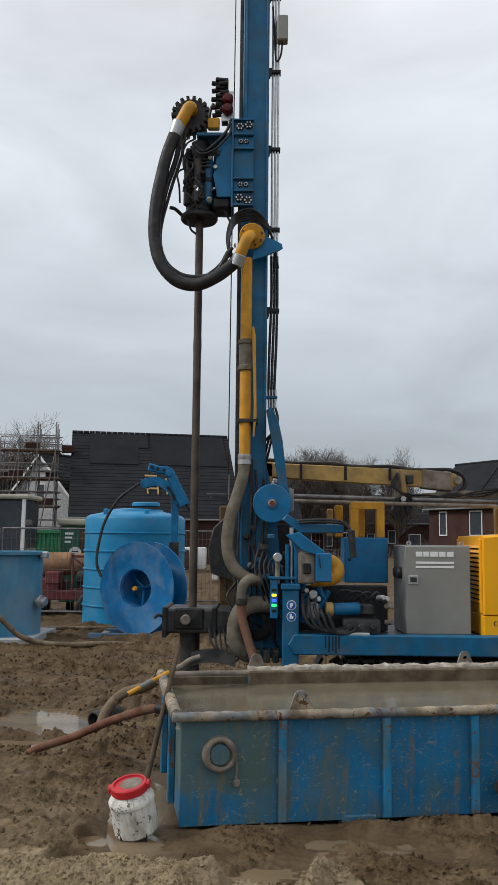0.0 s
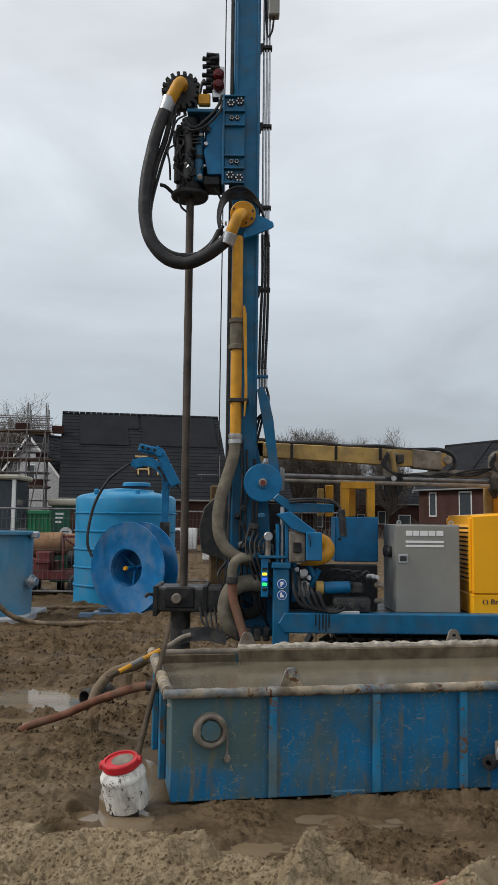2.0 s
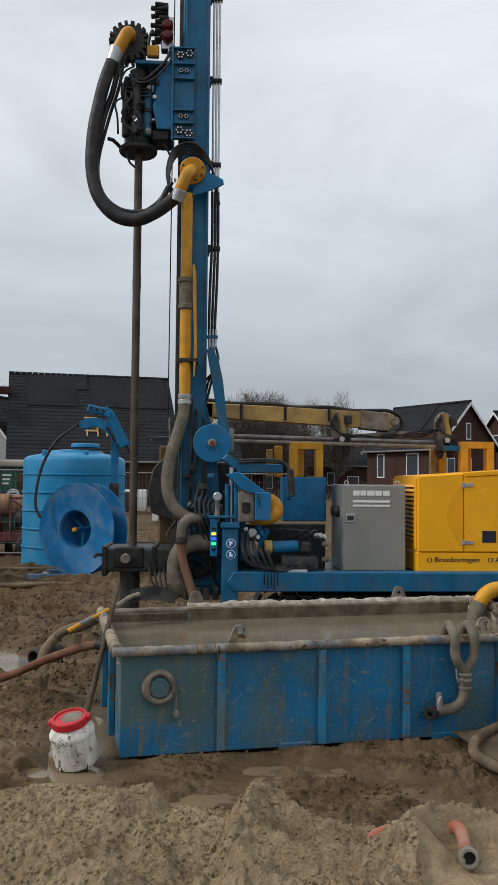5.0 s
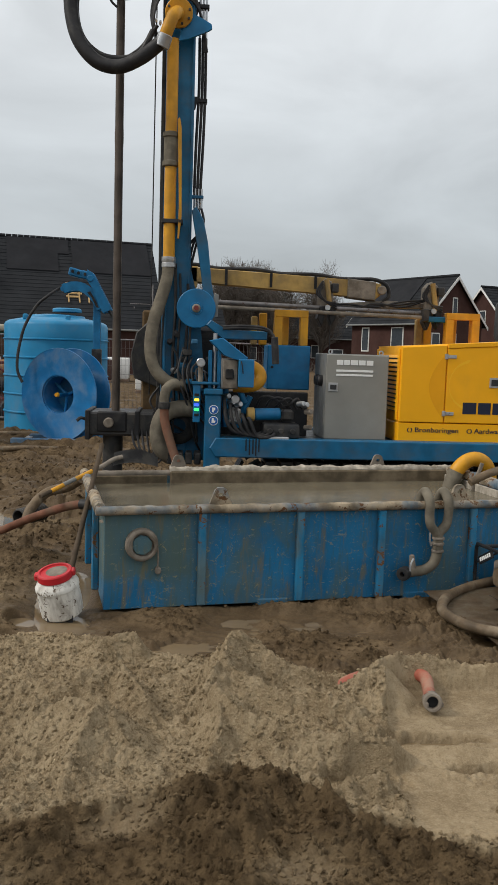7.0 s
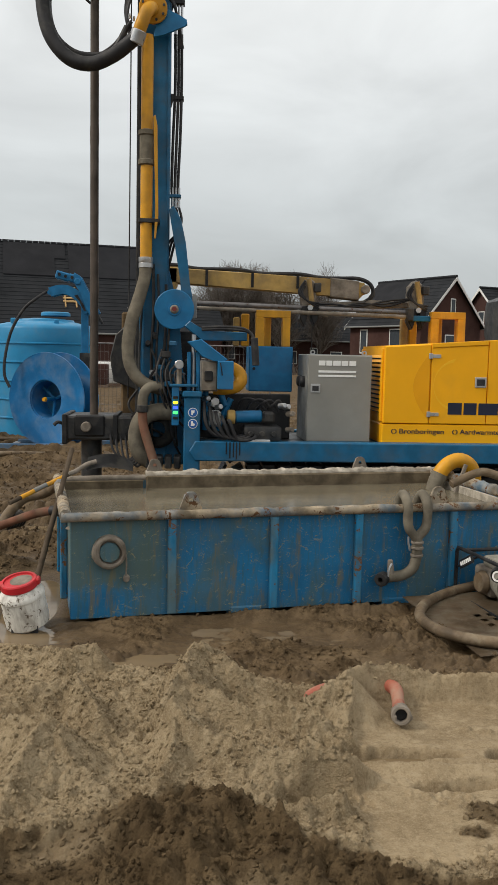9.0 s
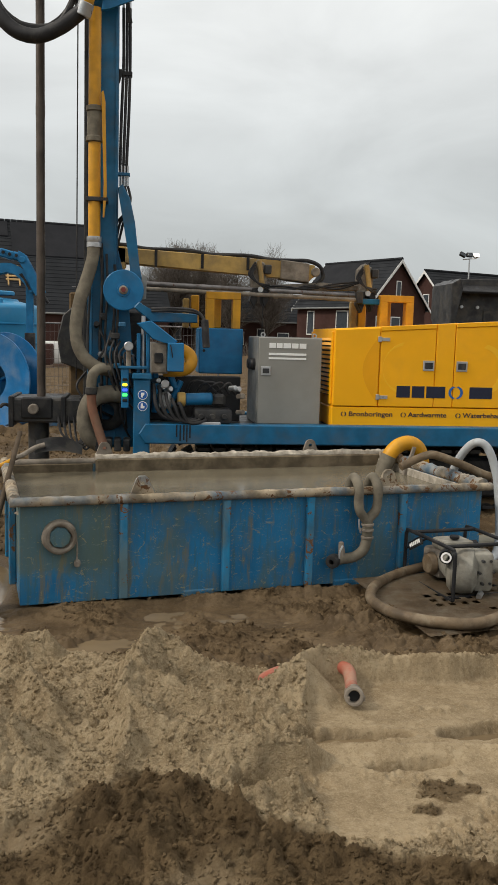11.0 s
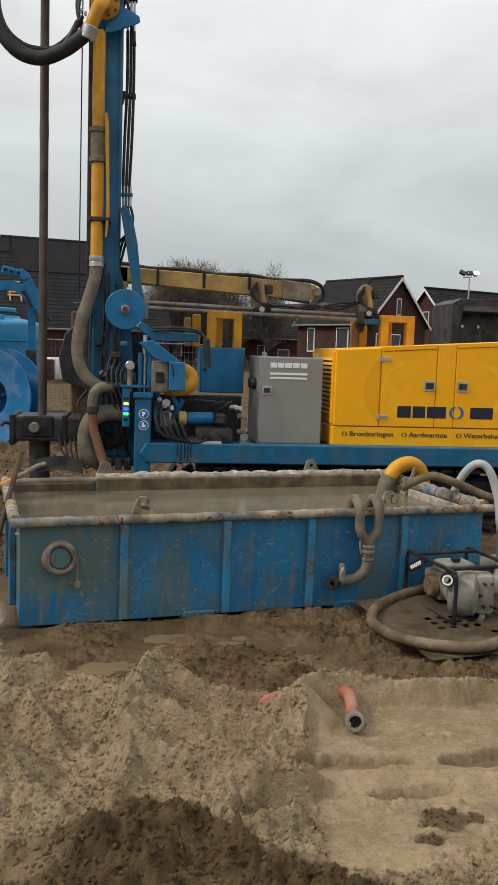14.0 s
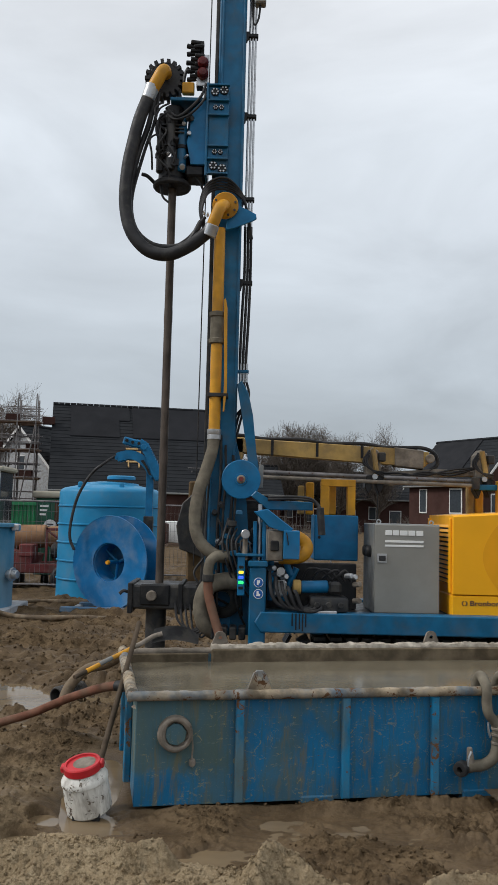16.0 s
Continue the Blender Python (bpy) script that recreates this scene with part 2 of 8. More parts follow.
felt_mat = worn("black_roof_underlay", (0.017, 0.018, 0.021), 0.75, vary=0.15, scale=0.4, relief=0.1, grain=3)
trim_white = worn("white_painted_trim", (0.72, 0.72, 0.70), 0.5, vary=0.04)
far_glass = worn("dark_window_glass", (0.05, 0.06, 0.07), 0.08, vary=0.1, relief=0.0)
galv_tube = worn("scaffold_tube", (0.20, 0.19, 0.19), 0.55, metal=0.5, vary=0.3, spots=(0.12, 0.06, 0.04), spot_at=0.6)
scaffold_board = worn("scaffold_board", (0.17, 0.12, 0.09), 0.85, vary=0.3, scale=2)
bark = worn("grey_brown_bark", (0.085, 0.07, 0.058), 0.9, vary=0.25, scale=3, relief=0.4, grain=20)
inner_mud = worn("brown_mud_film", (0.15, 0.118, 0.078), 0.7, vary=0.4, scale=7, dirt=(0.07, 0.055, 0.036), amount=0.4, dscale=6, spots=(0.05, 0.09, 0.10), spot_at=0.66, relief=0.6, grain=40)
twig_mat = worn("bare_twigs", (0.15, 0.128, 0.11), 0.9, vary=0.2, scale=1)
green_sheet = worn("green_container_paint", (0.018, 0.17, 0.07), 0.5, vary=0.15, scale=2, dirt=(0.06, 0.1, 0.06), amount=0.25, dscale=3)
dark_green = worn("dark_green_hut_paint", (0.02, 0.11, 0.065), 0.5, vary=0.15, scale=2, dirt=(0.09, 0.1, 0.08), amount=0.3, dscale=3)
beige_roof = worn("beige_hut_roof", (0.33, 0.31, 0.25), 0.7, vary=0.15, scale=2)
red_machine = worn("faded_red_machine_paint", (0.17, 0.036, 0.034), 0.6, vary=0.25, scale=2.5, dirt=(0.13, 0.09, 0.07), amount=0.35, dscale=4)
tan_tarp = worn("tan_rusty_drum", (0.27, 0.155, 0.085), 0.75, vary=0.25, scale=2.5)
pallet_blue = worn("dusty_blue_pallet", (0.10, 0.2, 0.32), 0.7, vary=0.2, dirt=(0.25, 0.24, 0.22), amount=0.4, dscale=5)
concrete = worn("pale_concrete_base", (0.42, 0.44, 0.46), 0.8, vary=0.12, dirt=(0.25, 0.21, 0.16), amount=0.35, dscale=5)
brown_door = worn("brown_timber", (0.085, 0.05, 0.032), 0.7, vary=0.25)
raw_wood = worn("raw_pine_lath", (0.42, 0.28, 0.13), 0.7, vary=0.2, scale=6)
hedge_mat = worn("brown_winter_hedge", (0.06, 0.052, 0.04), 0.95, vary=0.4, scale=1.2, relief=0.8, grain=10)


def lamp_mat(name, colour, strength):
    m, nt, bsdf = nodes_of(name)
    bsdf.inputs["Base Color"].default_value = (*colour, 1)
    bsdf.inputs["Emission Color"].default_value = (*colour, 1)
    bsdf.inputs["Emission Strength"].default_value = strength
    bsdf.inputs["Roughness"].default_value = 0.3
    return m


lit_green, lit_blue = lamp_mat("lit_green_lens", (0.02, 0.9, 0.12), 2.2), lamp_mat("lit_blue_lens", (0.03, 0.08, 0.95), 1.6)
lit_amber, lit_flood = lamp_mat("lit_amber_lens", (0.95, 0.55, 0.03), 1.6), lamp_mat("lit_flood_lens", (1, 0.97, 0.9), 3.0)
red_lens = worn("dark_red_lens", (0.10, 0.012, 0.012), 0.25, vary=0.2, relief=0.0)


def water_mat(name, colour, rough, ripple):
    m, nt, bsdf = nodes_of(name)
    col = mix(nt, span(nt, tex(nt, 1.6, 4, 0.5, (1, 2.5, 1)), 0.35, 0.65), tuple(c * 0.85 for c in colour), tuple(c * 1.12 for c in colour))
    nt.links.new(col, bsdf.inputs["Base Color"])
    bsdf.inputs["Roughness"].default_value = rough
    bsdf.inputs["IOR"].default_value = 1.33
    bump(nt, bsdf, tex(nt, 9, 3, 0.5, (0.6, 2.0, 1)), ripple, 0.01)
    return m


slurry = water_mat("grey_brown_slurry", (0.15, 0.13, 0.092), 0.16, 0.05)
puddle_mat = water_mat("muddy_puddle_water", (0.185, 0.135, 0.08), 0.05, 0.03)

# ground: sand, wet mud and dark clay by masks stored in the mesh
ground_mat, gnt, gb = nodes_of("sand_and_mud")


def mask(name):
    a = gnt.nodes.new("ShaderNodeAttribute")
    a.attribute_name = name
    return a.outputs["Fac"]


sand_col = mix(gnt, span(gnt, tex(gnt, 4, 8, 0.65), 0.32, 0.68), (0.235, 0.174, 0.103), (0.368, 0.287, 0.180))
# dark colour specks: moist grains, and painted shade of the gaps between them
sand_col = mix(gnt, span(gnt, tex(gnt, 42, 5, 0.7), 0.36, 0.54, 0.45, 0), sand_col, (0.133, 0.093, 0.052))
sand_col = mix(gnt, span(gnt, tex(gnt, 16, 6, 0.7), 0.5, 0.68, 0, 0.4), sand_col, (0.431, 0.353, 0.235))
sand_col = mix(gnt, span(gnt, tex(gnt, 120, 3, 0.6), 0.42, 0.72, 0, 0.5), sand_col, (0.423, 0.345, 0.231))
mud_col = mix(gnt, span(gnt, tex(gnt, 4, 8, 0.65), 0.32, 0.68), (0.060, 0.040, 0.022), (0.160, 0.112, 0.064))
mud_col = mix(gnt, span(gnt, tex(gnt, 30, 5, 0.7), 0.36, 0.5, 0.6, 0), mud_col, (0.048, 0.030, 0.015))
mud_col = mix(gnt, span(gnt, tex(gnt, 60, 3, 0.6), 0.5, 0.75, 0, 0.5), mud_col, (0.192, 0.140, 0.088))
clay_col = mix(gnt, span(gnt, tex(gnt, 9, 8, 0.7), 0.3, 0.7), (0.056, 0.037, 0.019), (0.159, 0.110, 0.060))
clay_col = mix(gnt, span(gnt, tex(gnt, 3.1, 6, 0.6), 0.56, 0.68, 0, 0.6), clay_col, (0.171, 0.122, 0.069))
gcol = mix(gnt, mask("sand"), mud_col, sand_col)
gcol = mix(gnt, mask("clay"), gcol, clay_col)
wetcol = mix(gnt, 0.5, gcol, (0.085, 0.056, 0.029))
gcol = mix(gnt, fmix(gnt, mask("wet"), 0.0, 0.95), gcol, wetcol)
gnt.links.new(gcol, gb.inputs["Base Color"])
gnt.links.new(fmix(gnt, mask("wet"), 0.95, 0.42), gb.inputs["Roughness"])
gnt.links.new(fmix(gnt, mask("wet"), 0.06, 0.16), gb.inputs["Specular IOR Level"])
gh = gnt.nodes.new("ShaderNodeMath")
gh.operation = "MULTIPLY_ADD"
gnt.links.new(tex(gnt, 150, 3, 0.65), gh.inputs[0])
gh.inputs[1].default_value = 0.35
gnt.links.new(tex(gnt, 38, 6, 0.65), gh.inputs[2])
bump(gnt, gb, gh.outputs[0], 1.0, 0.022)
gsmooth = fmix(gnt, span(gnt, mask("wet"), 0.1, 0.22), 1.0, 0.3)
gnt.links.new(fmix(gnt, mask("clay"), gsmooth, 1.0), gb.inputs["Normal"].links[0].from_node.inputs["Strength"])

# ---- building tools ----
ORIGIN = {}


def thing(name, label, category, at=(0, 0, 0), rz=0.0, group="", kind="", keep=False):
    """An Empty at the base of a thing. keep: its parts are given in the thing's own axes, else in the world's."""
    ob = new(name)
    ob.empty_display_size = 0.1
    ob.matrix_world = pose(*at, 0, 0, rz)
    ORIGIN[ob.name] = Vector((0, 0, 0)) if keep else Vector(at)
    return tagged(ob, label, category, group, kind)


def link(name, bm, material, parent=None, label="", angle=35, kind=""):
    me = bpy.data.meshes.new(name)
    bmesh.ops.recalc_face_normals(bm, faces=bm.faces)
    if parent:
        root = parent
        while root.parent:
            root = root.parent
        off = ORIGIN[root.name]
        if off.length:
            bmesh.ops.translate(bm, verts=bm.verts, vec=-off)
    bm.to_mesh(me)
    bm.free()
    me.polygons.foreach_set("use_smooth", [True] * len(me.polygons))
    me.set_sharp_from_angle(angle=radians(angle))
    me.materials.append(material)
    ob = new(name, me)
    ob.parent = parent
    return tagged(ob, label, kind=kind)


def part(name, bm, material, parent, label="", kind=""):
    return link(name, bm, material, parent, label, kind=kind)


def B():
    return bmesh.new()


def turn(rx=0, ry=0, rz=0):
    return Euler((radians(rx), radians(ry), radians(rz))).to_matrix().to_4x4()


def box(bm, lo, hi, bev=0.006, m=None, seg=1):
    c = [(a + b) / 2 for a, b in zip(lo, hi)]
    s = [abs(b - a) for a, b in zip(lo, hi)]
    mat = Matrix.Translation(c) @ (m or Matrix()) @ Matrix.Diagonal((*s, 1))
    vs = bmesh.ops.create_cube(bm, size=1, matrix=mat)["verts"]
    if bev:
        es = list({e for v in vs for e in v.link_edges})
        bmesh.ops.bevel(bm, geom=es, offset=min(bev, min(s) * 0.3), segments=seg, affect="EDGES", profile=0.5)
    return bm


def frame_of(d):
    d = Vector(d).normalized()
    a = Vector((0, 0, 1)) if abs(d.z) < 0.9 else Vector((1, 0, 0))
    u = d.cross(a).normalized()
    return u, d.cross(u).normalized()


def rings(bm, centres, radii, dirs, n, cap=True):
    u = None
    rows = []
    for c, r, d in zip(centres, radii, dirs):
        d = Vector(d).normalized()
        if u is None:
            u, v = frame_of(d)
        else:
            u = (u - d * u.dot(d)).normalized()
            v = d.cross(u)
        rows.append([bm.verts.new(Vector(c) + (u * math.cos(2 * math.pi * i / n) + v * math.sin(2 * math.pi * i / n)) * r) for i in range(n)])
    for a, b in zip(rows, rows[1:]):
        for i in range(n):
            bm.faces.new((a[i], a[(i + 1) % n], b[(i + 1) % n], b[i]))
    if cap:
        bm.faces.new(rows[0][::-1])
        bm.faces.new(rows[-1])
    return bm


def cyl(bm, a, b, r, r2=None, n=16, bev=0.0):
    a, b = Vector(a), Vector(b)
    d = b - a
    r2 = r if r2 is None else r2
    if bev:
        k = d.normalized() * bev
        return rings(bm, (a, a + k, b - k, b), (r - bev, r, r2, r2 - bev), (d,) * 4, n)
    return rings(bm, (a, b), (r, r2), (d, d), n)


def spline(pts, k=6):
    p = [Vector(q) for q in pts]
    p = [2 * p[0] - p[1]] + p + [2 * p[-1] - p[-2]]
    out = []
    for i in range(1, len(p) - 2):
        for j in range(k):
            t = j / k
            out.append(0.5 * (2 * p[i] + (p[i + 1] - p[i - 1]) * t + (2 * p[i - 1] - 5 * p[i] + 4 * p[i + 1] - p[i + 2]) * t * t + (3 * p[i] - p[i - 1] - 3 * p[i + 1] + p[i + 2]) * t ** 3))
    out.append(p[-2])
    return out


def tube(bm, pts, r, n=10, k=6, wob=0.0):
    c = spline(pts, k)
    d = [c[min(i + 1, len(c) - 1)] - c[max(i - 1, 0)] for i in range(len(c))]
    rr = [r * (1 + wob * noise.noise(q * 9)) for q in c]
    return rings(bm, c, rr, d, n)


def lathe(bm, prof, at=(0, 0, 0), axis=(0, 0, 1), n=32):
    """Turns (radius, height) pairs round an axis."""
    ax = Vector(axis).normalized()
    u, v = frame_of(ax)
    at = Vector(at)
    rows = []
    for r, h in prof:
        rows.append([bm.verts.new(at + ax * h + (u * math.cos(2 * math.pi * i / n) + v * math.sin(2 * math.pi * i / n)) * max(r, 1e-4)) for i in range(n)])
    for a, b in zip(rows, rows[1:]):
        for i in range(n):
            bm.faces.new((a[i], a[(i + 1) % n], b[(i + 1) % n], b[i]))
    return bm


def slab(bm, pts, a, b, axis="y", bev=0.004):
    """A flat outline, (x, z) for axis y, (y, z) for x, (x, y) for z, given thickness from a to b."""
    def put(p, w):
        return {"y": (p[0], w, p[1]), "x": (w, p[0], p[1]), "z": (p[0], p[1], w)}[axis]
    v0 = [bm.verts.new(put(p, a)) for p in pts]
    v1 = [bm.verts.new(put(p, b)) for p in pts]
    fs = [bm.faces.new(v0), bm.faces.new(v1[::-1])]
    n = len(pts)
    for i in range(n):
        fs.append(bm.faces.new((v0[i], v1[i], v1[(i + 1) % n], v0[(i + 1) % n])))
    if bev:
        es = list(set(fs[0].edges) | set(fs[1].edges))
        bmesh.ops.bevel(bm, geom=es, offset=bev, segments=1, affect="EDGES", profile=0.5)
    return bm


def writing(name, text, at, height, material, parent, width=None, depth=0.0015):
    """Raised lettering on a face that looks towards -y, its lower left corner at the given place."""
    cu = bpy.data.curves.new(name, "FONT")
    cu.body, cu.size, cu.extrude, cu.offset = text, height * 1.4, depth, 0.0008
    tmp = bpy.data.objects.new(name, cu)
    scene.collection.objects.link(tmp)
    bpy.context.view_layer.update()
    me = bpy.data.meshes.new_from_object(tmp.evaluated_get(bpy.context.evaluated_depsgraph_get()))
    bpy.data.objects.remove(tmp)
    bm = bmesh.new()
    bm.from_mesh(me)
    w = max(v.co.x for v in bm.verts)
    k = width / w if width else 1.0
    for v in bm.verts:
        v.co = Vector((at[0] + v.co.x * k, at[1] - v.co.z - depth, at[2] + v.co.y))
    return part(name, bm, material, parent)

# ---- ground: one sheet to the horizon ----
def hashed(ix, iy, seed):
    h = (ix.astype(np.int64) * 374761393 + iy.astype(np.int64) * 668265263 + seed * 974711) & 0xFFFFFFFF
    h = ((h ^ (h >> 13)) * 1274126177) & 0xFFFFFFFF
    return ((h ^ (h >> 16)) & 0xFFFF) / 65535.0


def vnoise(x, y, seed=0):
    ix, iy = np.floor(x), np.floor(y)
    fx, fy = x - ix, y - iy
    fx, fy = fx * fx * (3 - 2 * fx), fy * fy * (3 - 2 * fy)
    a = hashed(ix, iy, seed) * (1 - fx) + hashed(ix + 1, iy, seed) * fx
    b = hashed(ix, iy + 1, seed) * (1 - fx) + hashed(ix + 1, iy + 1, seed) * fx
    return a * (1 - fy) + b * fy


def fbm(x, y, seed=0, octaves=5, gain=0.5):
    z, amp, tot = 0.0, 1.0, 0.0
    for i in range(octaves):
        z, tot = z + amp * vnoise(x * 2 ** i + 7.3 * i, y * 2 ** i - 3.1 * i, seed + i), tot + amp
        amp *= gain
    return z / tot - 0.5


def clods(x, y, seed=0):
    """Domes round scattered points, 0 to 1."""
    best, tall = np.full(np.shape(x), 9.0), np.zeros(np.shape(x))
    ix, iy = np.floor(x), np.floor(y)
    for dx in (-1, 0, 1):
        for dy in (-1, 0, 1):
            px = ix + dx + hashed(ix + dx, iy + dy, seed)
            py = iy + dy + hashed(ix + dx, iy + dy, seed + 17)
            d = (px - x) ** 2 + (py - y) ** 2
            tall = np.where(d < best, 0.25 + 0.95 * hashed(ix + dx, iy + dy, seed + 31), tall)
            best = np.minimum(best, d)
    return np.clip(1.12 - 2.1 * best, 0, 1) ** 0.8 * tall


def step(v, a, b):
    t = np.clip((v - a) / (b - a), 0, 1)
    return t * t * (3 - 2 * t)


def hill(x, y, cx, cy, sx, sy, rot=0.0):
    c, s = math.cos(rot), math.sin(rot)
    u, v = (x - cx) * c + (y - cy) * s, -(x - cx) * s + (y - cy) * c
    return np.exp(-(u / sx) ** 2 - (v / sy) ** 2)


def tent(x, y, pts, left, right):
    """A crest along (x, y, height) points with straight flanks: their slopes left and right of its run."""
    best = np.full(np.shape(x), -1.0)
    for (ax, ay, ah), (bx, by, bh) in zip(pts, pts[1:]):
        dx, dy = bx - ax, by - ay
        n = dx * dx + dy * dy
        t = np.clip(((x - ax) * dx + (y - ay) * dy) / n, 0, 1)
        d = np.hypot(x - ax - t * dx, y - ay - t * dy)
        turned = (dx * (y - ay) - dy * (x - ax)) / (math.sqrt(n) * (d + 0.02))
        slope = right + (left - right) * step(turned, -0.6, 0.6)
        best = np.maximum(best, ah + (bh - ah) * t - slope * d)
    return best


def pit(x, y, cx, cy, rx, ry, depth, rot=0.0, wall=0.35):
    """A flat-bottomed hollow with steep walls."""
    c, s = math.cos(rot), math.sin(rot)
    u, v = ((x - cx) * c + (y - cy) * s) / rx, (-(x - cx) * s + (y - cy) * c) / ry
    return -depth * (1 - step(np.hypot(u, v), 1 - wall, 1 + wall))


def cracks(x, y, seed=0):
    """Distance from the joints between scattered cells, 0 on a joint."""
    a, b = np.full(np.shape(x), 9.0), np.full(np.shape(x), 9.0)
    ix, iy = np.floor(x), np.floor(y)
    for dx in (-1, 0, 1):
        for dy in (-1, 0, 1):
            d = np.hypot(ix + dx + hashed(ix + dx, iy + dy, seed) - x, iy + dy + hashed(ix + dx, iy + dy, seed + 17) - y)
            b = np.minimum(b, np.maximum(a, d))
            a = np.minimum(a, d)
    return b - a


def sand_heaps(x, y):
    """Height, roughness and dampness of the dug sand in the foreground."""
    wx, wy = x + 0.06 * fbm(x * 5, y * 5, 301, 5, 0.6), y + 0.06 * fbm(x * 5, y * 5, 302, 5, 0.6)
    crest_b = [(0.60, 4.16, 0.15), (0.46, 4.06, 0.225), (0.405, 3.86, 0.19), (0.29, 3.66, 0.11)]
    crests = (
        ([(-0.27, 4.30, 0.125), (-0.08, 4.35, 0.14)], 0.55, 0.95),
        ([(-1.3, 4.45, 0.05), (-0.75, 4.40, 0.10), (-0.3, 4.42, 0.08)], 0.3, 0.35),
        ([(-0.9, 3.78, 0.06), (-0.42, 3.74, 0.12), (-0.12, 3.84, 0.15), (0.02, 3.60, 0.11), (0.15, 3.32, 0.05)], 0.75, 0.5),
        ([(-1.2, 3.35, 0.08), (-0.55, 3.38, 0.14), (-0.17, 3.27, 0.20), (-0.05, 3.12, 0.10), (0.10, 3.05, 0.05)], 0.85, 0.5),
        ([(-0.17, 3.27, 0.20), (-0.26, 3.02, 0.10), (-0.28, 2.85, 0.03)], 0.45, 0.45),
        (crest_b, 0.55, 0.75),
        ([(0.46, 4.06, 0.21), (0.66, 4.02, 0.15), (0.86, 3.95, 0.08), (1.0, 3.97, 0.05)], 0.6, 0.6),
        ([(0.41, 3.84, 0.17), (0.55, 3.74, 0.12), (0.70, 3.66, 0.085), (0.86, 3.64, 0.08)], 0.9, 1.0),
        ([(0.86, 3.64, 0.08), (1.02, 3.56, 0.07), (1.12, 3.48, 0.05)], 0.35, 0.9),
        ([(0.335, 3.58, 0.15), (0.355, 3.46, 0.165), (0.43, 3.34, 0.13), (0.60, 3.22, 0.11), (0.84, 3.14, 0.11), (1.06, 3.10, 0.11)], 0.45, 1.1),
        ([(0.355, 3.46, 0.15), (0.36, 3.24, 0.09), (0.30, 3.1, 0.05)], 0.6, 0.9),
        ([(0.90, 3.76, 0.05), (1.08, 3.84, 0.11), (1.215, 3.87, 0.14), (1.20, 3.72, 0.10), (1.14, 3.50, 0.03)], 2.2, 0.42),
        ([(1.19, 3.90, 0.14), (1.32, 3.98, 0.15), (1.46, 4.0, 0.14), (1.70, 3.97, 0.10), (2.0, 3.93, 0.12), (2.3, 3.98, 0.09), (2.9, 4.02, 0.10)], 0.7, 1.6),
        ([(0.84, 2.84, 0.08), (0.98, 2.86, 0.09)], 0.7, 0.8),
        ([(1.10, 3.275, 0.02), (1.45, 3.235, 0.035), (1.8, 3.17, 0.035), (2.5, 3.10, 0.04)], 0.5, 0.25),
    )
    terrace = step(x - (1.19 + 0.16 * (y - 3.6)) + 0.3 * (wx - x), -0.015, 0.02) * step(y, 3.02, 3.2) * (1 - step(wy, 3.93, 3.99))
    apron = step(wx, 1.02, 1.12) * step(wy, 2.45, 2.7) * (1 - step(y, 3.1, 3.25))
    z = 0.03 + 0.05 * fbm(x * 2.2, y * 2.6, 21, 4, 0.5)
    z = z * (1 - np.maximum(terrace, apron))
    for pts, lf, rt in crests:
        h = 1.35 * tent(wx, wy, pts, 1.45 * lf, 1.45 * rt)
        k = np.clip(0.5 + 0.5 * (h - z) / 0.014, 0, 1)
        z = z * (1 - k) + h * k + 0.014 * k * (1 - k)
    # trodden and scooped hollows
    z = z + pit(wx, wy, 1.345, 3.385, 0.26, 0.062, 0.13, -0.03, 0.2) + pit(wx, wy, 1.98, 3.37, 0.22, 0.07, 0.09, 0.15, 0.2) + pit(wx, wy, 0.925, 3.025, 0.15, 0.075, 0.13, 0.05, 0.2)
    z = z + pit(wx, wy, 0.10, 3.46, 0.10, 0.05, 0.07, -0.8, 0.35) + pit(wx, wy, 0.66, 3.86, 0.12, 0.06, 0.08, -0.3, 0.35) + pit(wx, wy, 1.07, 3.50, 0.05, 0.05, 0.05) + pit(wx, wy, 1.52, 3.10, 0.16, 0.035, 0.06, 0.0, 0.25)
    z = z + pit(wx, wy, -0.15, 4.11, 0.10, 0.06, 0.04, 0.0, 0.6) + pit(wx, wy, 0.70, 3.45, 0.12, 0.05, 0.05, -0.2, 0.6)
    # smooth slid faces, with slabs broken along the crest
    face = np.clip(1.6 * hill(x, y, 0.32, 3.90, 0.09, 0.22, -0.25), 0, 1)
    run = (x - 0.40) * 0.93 + (y - 3.9) * -0.30 + 0.10 * fbm(x * 7, y * 3, 311, 4)
    saw = np.mod(run * 15, 1.0)
    z = z + face * 0.045 * (saw ** 2 - 0.5) * step(fbm(x * 9, y * 9, 312, 3), -0.2, 0.1)
    cap = np.clip(1.6 * hill(x, y, -0.15, 4.29, 0.11, 0.06), 0, 1)
    face2 = np.clip(1.4 * hill(x, y, 0.06, 3.55, 0.07, 0.20, 0.45), 0, 1) + np.clip(1.4 * hill(x, y, 0.0, 3.20, 0.10, 0.05, -0.7), 0, 1)
    face3 = np.clip(1.3 * hill(x, y, 0.31, 3.42, 0.035, 0.12), 0, 1)
    smooth = np.clip(np.maximum.reduce([face, cap, 0.8 * face2, face3, terrace, 0.9 * apron * step(0.06 - fbm(x * 4, y * 5, 315, 4), -0.03, 0.05)]), 0, 1)
    joint = cracks(x * 13 + 2 * fbm(x * 8, y * 8, 313), y * 16, 314)
    z = z - cap * 0.022 * (1 - step(joint, 0.02, 0.16))
    joint = cracks(x * 4.2 + 2.5 * fbm(x * 6, y * 6, 316), y * 9, 317)
